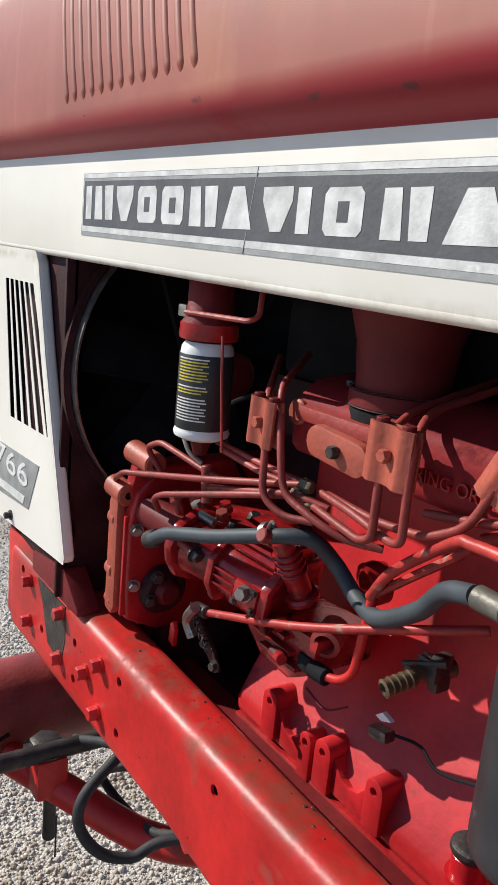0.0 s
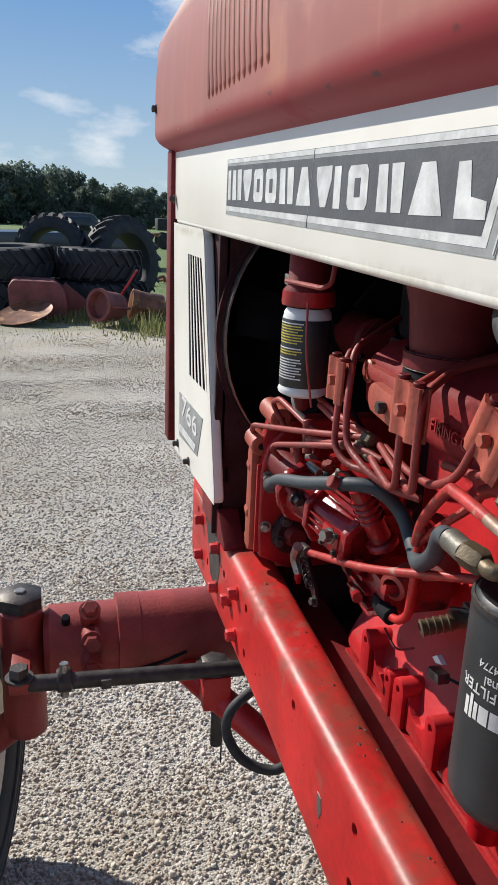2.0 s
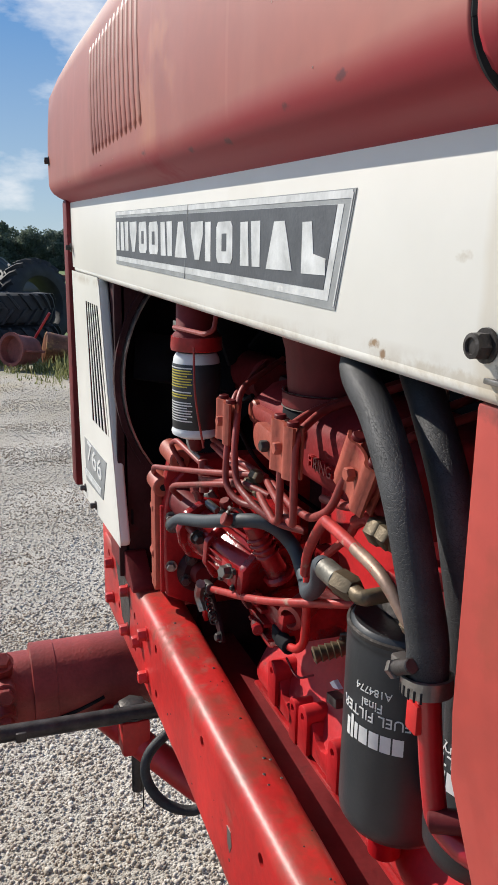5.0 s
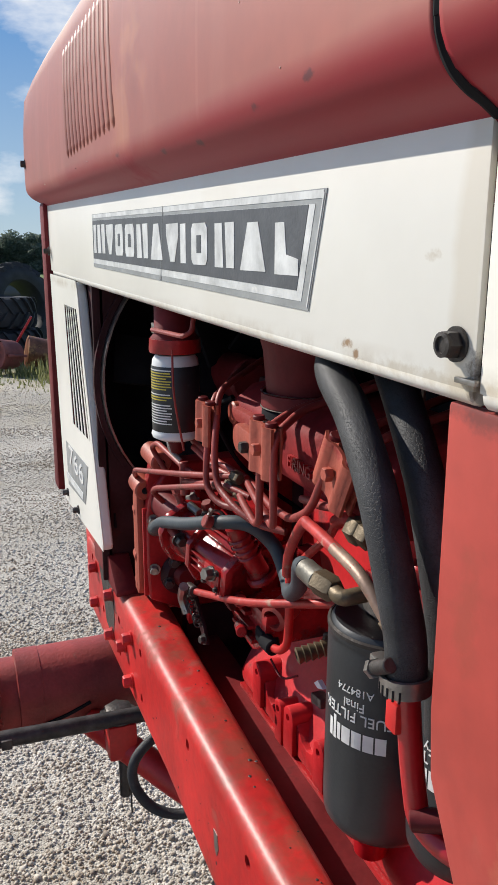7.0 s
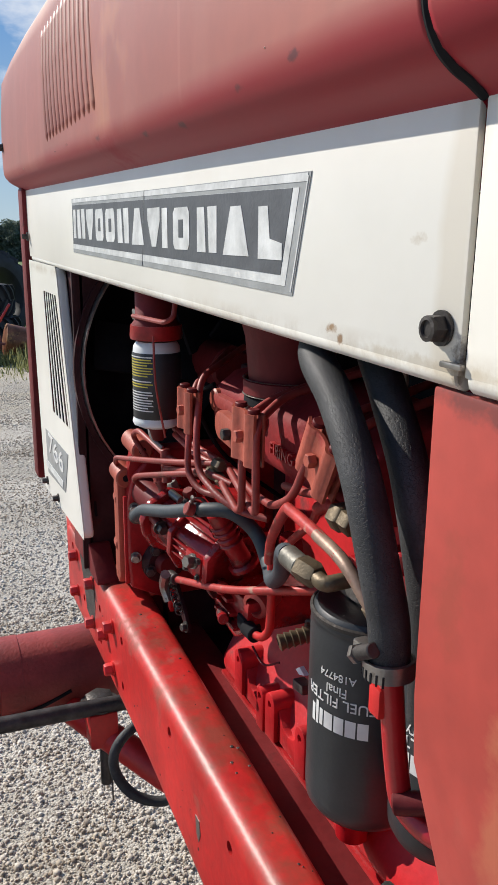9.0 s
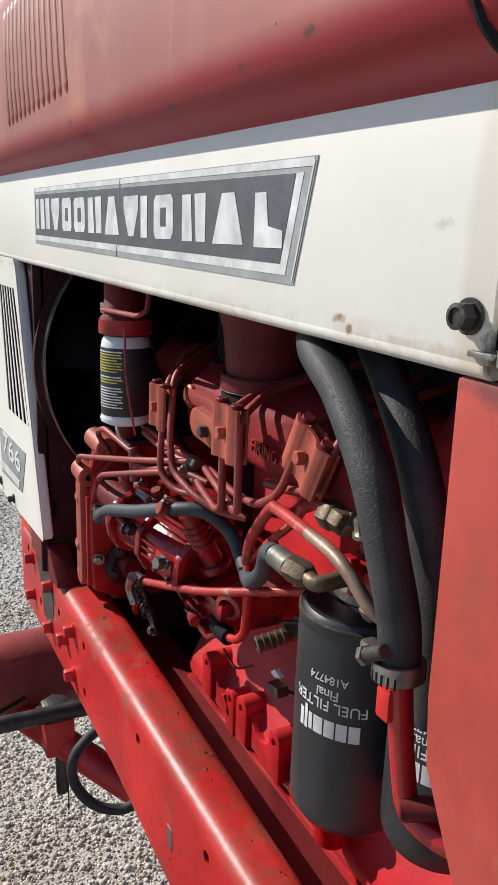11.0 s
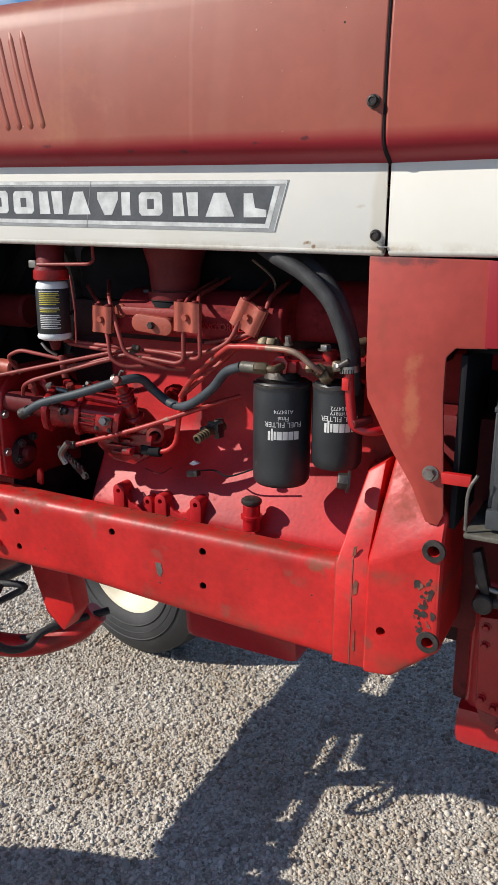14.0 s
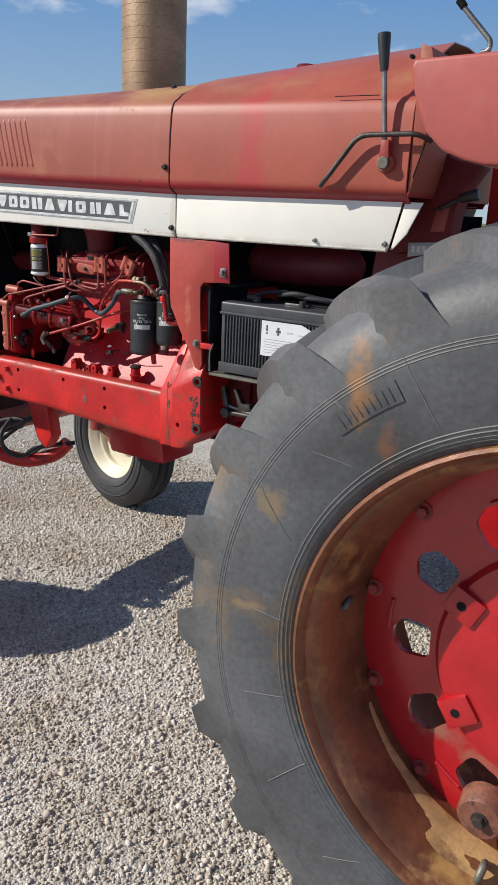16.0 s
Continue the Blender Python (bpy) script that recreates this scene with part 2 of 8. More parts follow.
M_BARETAN = node_material("bare_tan_metal", (0.3, 0.2, 0.15), 0.5, metal=0.35, vary=0.3, scale=30, fine=200, bump=0.15, dirt=(0.3, 0.05, 0.04), dirt_amount=0.15, dirt_scale=25)
M_DARKRED = node_material("dull_red_primer", (0.15, 0.012, 0.014), 0.55, spec=0.25, vary=0.3, scale=10, fine=100, bump=0.2, dirt=(0.05, 0.02, 0.018), dirt_amount=0.15, dirt_scale=10)
M_AXLE = node_material("faded_oxide_paint", (0.28, 0.036, 0.029), 0.5, vary=0.3, scale=12, fine=140, bump=0.3, dirt=(0.12, 0.05, 0.035), dirt_amount=0.15, dirt_scale=14)
M_STEEL = node_material("worn_steel", (0.3, 0.28, 0.26), 0.38, metal=0.85, vary=0.3, scale=40, fine=200, bump=0.2, dirt=(0.1, 0.06, 0.04), dirt_amount=0.15, dirt_scale=40)
M_IRON = node_material("dark_iron", (0.07, 0.062, 0.058), 0.5, metal=0.6, vary=0.35, scale=40, fine=200, bump=0.3, dirt=(0.12, 0.06, 0.04), dirt_amount=0.15, dirt_scale=50)
M_BRASS = node_material("dull_brass", (0.14, 0.105, 0.062), 0.5, metal=0.45, vary=0.3, scale=50, fine=260, bump=0.2, dirt=(0.1, 0.08, 0.05), dirt_amount=0.15, dirt_scale=60)
M_RUST = node_material("rusty_rim_steel", (0.19, 0.068, 0.03), 0.42, metal=0.2, vary=0.5, scale=7, fine=60, bump=0.4, dirt=(0.44, 0.24, 0.08), dirt_amount=0.36, dirt_scale=6)
M_FRONTTYRE = node_material("black_front_tyre_rubber", (0.035, 0.036, 0.038), 0.7, vary=0.3, scale=6, fine=110, bump=0.15, dirt=(0.1, 0.09, 0.075), dirt_amount=0.1, dirt_scale=5)
M_MUFFLER = node_material("rusty_tan_muffler_steel", (0.3, 0.2, 0.12), 0.55, metal=0.4, vary=0.3, scale=9, fine=90, bump=0.3, dirt=(0.42, 0.34, 0.25), dirt_amount=0.2, dirt_scale=6)
M_CREAM = node_material("cream_wheel_paint", (0.68, 0.63, 0.48), 0.5, vary=0.12, scale=8, fine=80, bump=0.1, dirt=(0.4, 0.32, 0.2), dirt_amount=0.05, dirt_scale=9)
M_LABEL = node_material("white_label_paper", (0.72, 0.74, 0.74), 0.5, vary=0.05, scale=20, fine=200, bump=0.02)
M_INK = node_material("white_print", (0.7, 0.7, 0.68), 0.5, vary=0.1, scale=60, fine=300, bump=0.0)
M_YELLOW = node_material("yellow_print", (0.6, 0.5, 0.06), 0.5, vary=0.1, scale=60, fine=300, bump=0.0)
M_BATTERY = node_material("black_battery_plastic", (0.05, 0.054, 0.06), 0.45, vary=0.25, scale=15, fine=200, bump=0.08, dirt=(0.11, 0.1, 0.09), dirt_amount=0.1, dirt_scale=12)
M_FIRE_RED = node_material("glossy_fresh_red_paint", (0.44, 0.009, 0.014), 0.3, vary=0.2, scale=9, fine=140, bump=0.12, dirt=(0.25, 0.02, 0.015), dirt_amount=0.0, dirt_scale=12, coat=0.4)


def worn_ridge(m, z, half, color, strength, scale=11.0):
    """Rubbed and dirty paint in ragged flecks along a ridge at one height."""
    n, l = m.node_tree.nodes, m.node_tree.links
    b = n["Principled BSDF"]
    old = b.inputs["Base Color"].links[0].from_socket
    geo = n.new("ShaderNodeNewGeometry")
    sep = n.new("ShaderNodeSeparateXYZ")
    l.new(geo.outputs["Position"], sep.inputs[0])
    off = n.new("ShaderNodeMath")
    off.operation = "SUBTRACT"
    off.inputs[1].default_value = z
    l.new(sep.outputs[2], off.inputs[0])
    ab = n.new("ShaderNodeMath")
    ab.operation = "ABSOLUTE"
    l.new(off.outputs[0], ab.inputs[0])
    near = n.new("ShaderNodeMapRange")
    near.inputs[1].default_value, near.inputs[2].default_value, near.inputs[3].default_value, near.inputs[4].default_value = 0.0, half, 1.0, 0.0
    l.new(ab.outputs[0], near.inputs[0])
    wob = n.new("ShaderNodeTexNoise")
    wob.inputs["Scale"].default_value, wob.inputs["Detail"].default_value, wob.inputs["Roughness"].default_value = scale, 9, 0.7
    l.new(geo.outputs["Position"], wob.inputs["Vector"])
    flecks = n.new("ShaderNodeMapRange")
    flecks.inputs[1].default_value, flecks.inputs[2].default_value, flecks.inputs[4].default_value = 0.43, 0.6, strength
    l.new(wob.outputs[0], flecks.inputs[0])
    mul = n.new("ShaderNodeMath")
    mul.operation = "MULTIPLY"
    l.new(near.outputs[0], mul.inputs[0])
    l.new(flecks.outputs[0], mul.inputs[1])
    mix = n.new("ShaderNodeMixRGB")
    mix.inputs[2].default_value = (*color, 1)
    l.new(mul.outputs[0], mix.inputs[0])
    l.new(old, mix.inputs[1])
    l.new(mix.outputs[0], b.inputs["Base Color"])


def blotch(m, center, spread, color, strength, scale=120.0):
    """A ragged spot of another colour, such as rust or dirt, round one place."""
    n, l = m.node_tree.nodes, m.node_tree.links
    b = n["Principled BSDF"]
    old = b.inputs["Base Color"].links[0].from_socket
    geo = n.new("ShaderNodeNewGeometry")
    off = n.new("ShaderNodeVectorMath")
    off.operation = "SUBTRACT"
    off.inputs[1].default_value = center
    l.new(geo.outputs["Position"], off.inputs[0])
    div = n.new("ShaderNodeVectorMath")
    div.operation = "DIVIDE"
    div.inputs[1].default_value = spread
    l.new(off.outputs[0], div.inputs[0])
    far = n.new("ShaderNodeVectorMath")
    far.operation = "LENGTH"
    l.new(div.outputs[0], far.inputs[0])
    wob = n.new("ShaderNodeTexNoise")
    wob.inputs["Scale"].default_value, wob.inputs["Detail"].default_value, wob.inputs["Roughness"].default_value = scale, 8, 0.7
    l.new(geo.outputs["Position"], wob.inputs["Vector"])
    add = n.new("ShaderNodeMath")
    add.operation = "MULTIPLY_ADD"
    add.inputs[1].default_value = 2.6
    l.new(wob.outputs[0], add.inputs[0])
    l.new(far.outputs["Value"], add.inputs[2])
    rng = n.new("ShaderNodeMapRange")
    rng.inputs[1].default_value, rng.inputs[2].default_value, rng.inputs[3].default_value, rng.inputs[4].default_value = 1.55, 2.1, strength, 0.0
    l.new(add.outputs[0], rng.inputs[0])
    mix = n.new("ShaderNodeMixRGB")
    mix.inputs[2].default_value = (*color, 1)
    l.new(rng.outputs[0], mix.inputs[0])
    l.new(old, mix.inputs[1])
    l.new(mix.outputs[0], b.inputs["Base Color"])


def cracked(m, scale, color, depth):
    """A net of fine age cracks in old rubber."""
    n, l = m.node_tree.nodes, m.node_tree.links
    b = n["Principled BSDF"]
    old = b.inputs["Base Color"].links[0].from_socket
    geo = n.new("ShaderNodeNewGeometry")
    vor = n.new("ShaderNodeTexVoronoi")
    vor.feature = "DISTANCE_TO_EDGE"
    vor.inputs["Scale"].default_value = scale
    bend = n.new("ShaderNodeTexNoise")
    bend.inputs["Scale"].default_value, bend.inputs["Detail"].default_value = scale * 0.8, 4
    l.new(geo.outputs["Position"], bend.inputs["Vector"])
    push = n.new("ShaderNodeVectorMath")
    push.operation = "MULTIPLY_ADD"
    push.inputs[1].default_value = (1.2 / scale,) * 3
    l.new(bend.outputs["Color"], push.inputs[0])
    l.new(geo.outputs["Position"], push.inputs[2])
    l.new(push.outputs[0], vor.inputs["Vector"])
    line = n.new("ShaderNodeMapRange")
    line.inputs[1].default_value, line.inputs[2].default_value, line.inputs[3].default_value, line.inputs[4].default_value = 0.0, 0.07, 0.8, 0.0
    l.new(vor.outputs["Distance"], line.inputs[0])
    mix = n.new("ShaderNodeMixRGB")
    mix.inputs[2].default_value = (*color, 1)
    l.new(line.outputs[0], mix.inputs[0])
    l.new(old, mix.inputs[1])
    l.new(mix.outputs[0], b.inputs["Base Color"])
    bp = n.new("ShaderNodeBump")
    bp.inputs["Strength"].default_value, bp.inputs["Distance"].default_value, bp.invert = depth, 0.0015, True
    l.new(line.outputs[0], bp.inputs["Height"])
    l.new(b.inputs["Normal"].links[0].from_socket, bp.inputs["Normal"])
    l.new(bp.outputs[0], b.inputs["Normal"])


worn_ridge(M_RED, 0.954, 0.02, (0.17, 0.06, 0.035), 0.75)
worn_ridge(M_RED, 0.80, 0.03, (0.2, 0.05, 0.03), 0.5)
worn_ridge(M_FADED, 1.90, 0.07, (0.46, 0.27, 0.11), 1.0, 3.0)
worn_ridge(M_FADED2, 1.90, 0.05, (0.42, 0.2, 0.09), 0.6, 4.0)
cracked(M_HOSE, 430.0, (0.011, 0.011, 0.012), 0.42)
for x, z in ((-0.12, 1.632), (-0.2, 1.628), (-0.43, 1.626), (-0.6, 1.64), (-0.33, 1.622)):
    blotch(M_FADED, (x, -0.03, z), (0.012, 0.03, 0.004), (0.08, 0.015, 0.02), 0.8, 90.0)
worn_ridge(M_WHITE, 1.476, 0.012, (0.42, 0.33, 0.22), 0.5, 16.0)
blotch(M_FIRE_RED, (1.215, -0.67, 0.60), (0.075, 0.06, 0.04), (0.3, 0.13, 0.09), 0.85, 20.0)
blotch(M_FIRE_RED, (1.30, -0.67, 0.56), (0.06, 0.06, 0.04), (0.33, 0.12, 0.08), 0.7, 20.0)
blotch(M_WHITE, (-0.126, 0.0, 1.484), (0.009, 0.02, 0.004), (0.34, 0.2, 0.09), 0.9)
blotch(M_WHITE, (-0.114, 0.0, 1.478), (0.006, 0.02, 0.005), (0.3, 0.17, 0.08), 0.9)
blotch(M_WHITE, (-0.040, 0.0, 1.537), (0.010, 0.02, 0.004), (0.58, 0.52, 0.42), 0.7)
blotch(M_WHITE, (-0.004, 0.0, 1.482), (0.006, 0.02, 0.016), (0.1, 0.06, 0.04), 0.8)
blotch(M_WHITE, (-0.02, 0.0, 1.476), (0.10, 0.02, 0.006), (0.5, 0.42, 0.3), 0.5, 60.0)
# darker ragged band along the bracket's upper edge
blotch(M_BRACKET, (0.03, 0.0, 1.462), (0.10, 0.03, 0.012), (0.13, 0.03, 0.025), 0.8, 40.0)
blotch(M_BRACKET, (0.05, 0.0, 1.25), (0.02, 0.05, 0.10), (0.5, 0.16, 0.08), 0.6, 24.0)
blotch(M_BRACKET, (0.0, 0.0, 1.36), (0.015, 0.05, 0.05), (0.3, 0.05, 0.03), 0.6, 30.0)
blotch(M_RED, (-1.0, 0.0, 0.90), (0.10, 0.1, 0.06), (0.1, 0.05, 0.04), 0.8, 14.0)
blotch(M_RED, (-0.32, 0.06, 0.95), (0.05, 0.05, 0.01), (0.2, 0.09, 0.05), 0.6, 40.0)
blotch(M_RED, (-0.75, 0.06, 0.95), (0.07, 0.05, 0.01), (0.2, 0.09, 0.05), 0.6, 40.0)
blotch(M_RED, (-0.1, 0.018, 0.94), (0.03, 0.05, 0.02), (0.2, 0.09, 0.05), 0.7, 50.0)
for at, r in (((0.078, 1.10), 0.02), ((0.0, 0.83), 0.02), ((-0.03, 1.02), 0.03), ((0.07, 0.80), 0.02)):
    blotch(M_RED, (at[0], 0.0, at[1]), (r, 0.06, r), (0.16, 0.06, 0.04), 0.6, 50.0)
# rust run down the rear tyre
blotch(M_RUBBER, (1.06, -0.84, 1.285), (0.035, 0.05, 0.11), (0.3, 0.15, 0.06), 0.85, 16.0)
blotch(M_RUBBER, (1.115, -0.84, 1.20), (0.03, 0.05, 0.05), (0.24, 0.1, 0.05), 0.8, 20.0)
blotch(M_RUBBER, (0.90, -0.84, 1.05), (0.05, 0.06, 0.04), (0.27, 0.19, 0.1), 0.7, 18.0)
blotch(M_RUBBER, (0.87, -0.84, 0.83), (0.05, 0.06, 0.015), (0.3, 0.2, 0.1), 0.7, 18.0)


# ---- builders ----
def part(name, bm, material, parent=None, label="", smooth=42.0):
    """Links a bmesh as one mesh object under a thing or a part."""
    bmesh.ops.recalc_face_normals(bm, faces=bm.faces)
    me = bpy.data.meshes.new(name)
    bm.to_mesh(me)
    bm.free()
    me.materials.append(material)
    ob = new(name, me)
    if smooth:
        me.polygons.foreach_set("use_smooth", [True] * len(me.polygons))
        me.set_sharp_from_angle(angle=radians(smooth))
    if parent is not None:
        ob.parent = parent
    if label:
        ob["label"] = label
    return ob


def bevelled(bm, width, segments=2, angle=30.0):
    """Rounds the sharp edges of a bmesh."""
    if width > 0:
        edges = [e for e in bm.edges if len(e.link_faces) == 2 and e.calc_face_angle(0) > radians(angle)]
        bmesh.ops.bevel(bm, geom=edges, offset=width, segments=segments, profile=0.6, affect="EDGES", clamp_overlap=True)
    return bm


def box(lo, hi, bevel=0.004, segments=2, bm=None, m=None):
    own = bmesh.new()
    bmesh.ops.create_cube(own, size=1.0)
    lo, hi = Vector(lo), Vector(hi)
    for v in own.verts:
        v.co = Vector((lo[i] + (v.co[i] + 0.5) * (hi[i] - lo[i]) for i in range(3)))
    bevelled(own, bevel, segments)
    if m is not None:
        own.transform(m)
    return joined(bm, own)


def joined(bm, own):
    if bm is None:
        return own
    me = bpy.data.meshes.new("tmp")
    own.to_mesh(me)
    own.free()
    bm.from_mesh(me)
    bpy.data.meshes.remove(me)
    return bm


def slab(points, lo, hi, axis="y", bevel=0.003, segments=2, bm=None):
    """A plate: a polygon drawn in the two other axes, thick from lo to hi along axis."""
    own = bmesh.new()
    put = {"y": lambda a, b, c: (a, c, b), "x": lambda a, b, c: (c, a, b), "z": lambda a, b, c: (a, b, c)}[axis]
    rings = [[own.verts.new(put(a, b, c)) for a, b in points] for c in (lo, hi)]
    own.faces.new(rings[0])
    own.faces.new(rings[1][::-1])
    n = len(points)
    for i in range(n):
        own.faces.new((rings[0][i], rings[1][i], rings[1][(i + 1) % n], rings[0][(i + 1) % n]))
    bmesh.ops.recalc_face_normals(own, faces=own.faces)
    bevelled(own, bevel, segments)
    return joined(bm, own)


def lathe(profile, m=None, steps=32, closed=False, bm=None):
    """A body of revolution about z from (radius, height) pairs, placed by m."""
    own = bmesh.new()
    rings = []
    for r, h in profile:
        if r < 1e-6:
            rings.append([own.verts.new((0, 0, h))])
        else:
            rings.append([own.verts.new((r * math.cos(2 * math.pi * i / steps), r * math.sin(2 * math.pi * i / steps), h)) for i in range(steps)])
    pairs = list(zip(rings, rings[1:])) + ([(rings[-1], rings[0])] if closed else [])
    for a, b in pairs:
        for i in range(steps):
            j = (i + 1) % steps
            if len(a) == 1 and len(b) == 1:
                break
            if len(a) == 1:
                own.faces.new((a[0], b[j], b[i]))
            elif len(b) == 1:
                own.faces.new((a[i], a[j], b[0]))
            else:
                own.faces.new((a[i], a[j], b[j], b[i]))
    if m is not None:
        own.transform(m)
    return joined(bm, own)


def along(a, b):
    """A pose at a whose z axis points to b."""
    a, b = Vector(a), Vector(b)
    return Matrix.Translation(a) @ (b - a).to_track_quat("Z", "Y").to_matrix().to_4x4()


def rod(a, b, r, r2=None, steps=16, bm=None, bevel=0.0):
    d = (Vector(b) - Vector(a)).length
    r2 = r if r2 is None else r2
    e = bevel if bevel else min(r, r2) * 0.15
    return lathe([(0, 0), (r - e, 0), (r, e), (r2, d - e), (r2 - e, d), (0, d)], along(a, b), steps, bm=bm)


def hexbolt(at, way, size, high, bm=None, washer=1.35):
    """A hexagon head on a washer, at a place, standing along way."""
    way = Vector(way).normalized()
    at = Vector(at)
    m = along(at, at + way)
    if washer:
        bm = lathe([(0, 0), (size * washer, 0), (size * washer, high * 0.2), (0, high * 0.2)], m, 20, bm=bm)
    return lathe([(0, high * 0.1), (size, high * 0.1), (size, high * 0.85), (size * 0.85, high), (0, high)], m, 6, bm=bm)


def smooth_path(points, per=8):
    """A Catmull-Rom line through the points."""
    p = [Vector(q) for q in points]
    if len(p) < 3:
        return p
    p = [2 * p[0] - p[1]] + p + [2 * p[-1] - p[-2]]
    out = []
    for i in range(1, len(p) - 2):
        for k in range(per):
            t = k / per
            a, b, c, d = p[i - 1], p[i], p[i + 1], p[i + 2]
            out.append(0.5 * (2 * b + (c - a) * t + (2 * a - 5 * b + 4 * c - d) * t * t + (3 * b - a - 3 * c + d) * t ** 3))
    out.append(p[-2])
    return out


def bent_path(points, radius=0.015, per=5):
    """Straight runs with rounded corners, as bent pipe has them."""
    p = [Vector(q) for q in points]
    out = [p[0]]
    for i in range(1, len(p) - 1):
        a, b, c = p[i - 1], p[i], p[i + 1]
        r = min(radius, (a - b).length * 0.45, (c - b).length * 0.45)
        s, e = b + (a - b).normalized() * r, b + (c - b).normalized() * r
        for k in range(per + 1):
            t = k / per
            out.append((1 - t) ** 2 * s + 2 * t * (1 - t) * b + t * t * e)
    out.append(p[-1])
    return out


def pipe(points, r, bend=None, steps=10, bm=None, radii=None):
    """A tube along a line: rounded corners with bend, else a smooth curve."""
    path = bent_path(points, bend) if bend else smooth_path(points)
    own = bmesh.new()
    n = len(path)
    up = None
    rings = []
    for i, q in enumerate(path):
        way = (path[min(i + 1, n - 1)] - path[max(i - 1, 0)]).normalized()
        if up is None:
            up = way.orthogonal().normalized()
        up = (up - way * up.dot(way)).normalized()
        side = way.cross(up)
        rr = r if radii is None else radii(i / (n - 1))
        rings.append([own.verts.new(q + rr * (math.cos(2 * math.pi * k / steps) * up + math.sin(2 * math.pi * k / steps) * side)) for k in range(steps)])
    for a, b in zip(rings, rings[1:]):
        for k in range(steps):
            own.faces.new((a[k], a[(k + 1) % steps], b[(k + 1) % steps], b[k]))
    own.faces.new(rings[0][::-1])
    own.faces.new(rings[-1])
    return joined(bm, own)


def cut(ob, cutter_bm):
    """Cuts the closed bodies of a bmesh out of an object's mesh."""
    bmesh.ops.recalc_face_normals(cutter_bm, faces=cutter_bm.faces)
    me = bpy.data.meshes.new("cutter")
    cutter_bm.to_mesh(me)
    cutter_bm.free()
    tool = new("cutter", me)
    mod = ob.modifiers.new("cut", "BOOLEAN")
    mod.operation, mod.object, mod.solver = "DIFFERENCE", tool, "EXACT"
    bpy.context.view_layer.update()
    fresh = bpy.data.meshes.new_from_object(ob.evaluated_get(bpy.context.evaluated_depsgraph_get()))
    ob.modifiers.remove(mod)
    ob.data = fresh
    bpy.data.objects.remove(tool)
    fresh.polygons.foreach_set("use_smooth", [True] * len(fresh.polygons))
    fresh.set_sharp_from_angle(angle=radians(35))
    return ob


def lettering(text, size, m, thick=0.0006, bend=0.0, shear=0.0):
    """Built-in letters as a bmesh, centred, in the local xy plane of m; bend wraps them round a cylinder of that radius."""
    c = bpy.data.curves.new("letters", "FONT")
    c.body, c.size, c.extrude, c.align_x, c.align_y, c.shear = text, size, thick, "CENTER", "CENTER", shear
    ob = new("letters", c)
    bpy.context.view_layer.update()
    me = bpy.data.meshes.new_from_object(ob.evaluated_get(bpy.context.evaluated_depsgraph_get()))
    bpy.data.objects.remove(ob)
    bm = bmesh.new()
    bm.from_mesh(me)
    bpy.data.meshes.remove(me)
    if bend:
        for v in bm.verts:
            a, r = v.co.x / bend, bend + v.co.z
            v.co = Vector((r * math.sin(a), v.co.y, r * math.cos(a)))
    bm.transform(m)
    return bm


def thing(name, label, category, at=(0, 0, 0), group="", kind=""):
    ob = new(name)
    ob.empty_display_size = 0.05
    ob.location = at
    return tagged(ob, label, category, group, kind)


SLOPE = 0.058


def ground_z(x, y):
    """The yard falls away gently to the front of the tractor; the field's further fall is set to fit the camera's
    horizon.
    """
    d = -x
    if d < 0:
        return -0.019 + 0.1 * math.tanh(SLOPE * x / 0.1) * 0.6
    if d < 3:
        return -0.019 - SLOPE * d
    return -0.019 - SLOPE * 3 - 0.014 * (d - 3)



# ---- ground ----
def axis_steps(near, far, fine):
    out, x, s = [near[0]], near[0], fine
    while x < near[1]:
        x += s
        out.append(x)
    while x < far[1]:
        s *= 1.35
        x += s
        out.append(x)
    x, s = near[0], fine
    while x > far[0]:
        s *= 1.35
        x -= s
        out.insert(0, x)
    return out


def build_ground():
    xs, ys = axis_steps((-4, 3), (-900, 900), 0.1), axis_steps((-2.5, 4), (-900, 900), 0.1)
    verts = [(x, y, ground_z(x, y) + 0.012 * noise.noise(Vector((x * 1.3, y * 1.3, 0)))) for y in ys for x in xs]
    w = len(xs)
    faces = [(j * w + i, j * w + i + 1, (j + 1) * w + i + 1, (j + 1) * w + i) for j in range(len(ys) - 1) for i in range(w - 1)]
    me = bpy.data.meshes.new("ground")
    me.from_pydata(verts, [], faces)
    me.polygons.foreach_set("use_smooth", [True] * len(faces))
    me.materials.append(gravel_material())
    tagged(new("ground", me), "grey crushed-limestone gravel yard running into a green field", "ground", kind="structure")


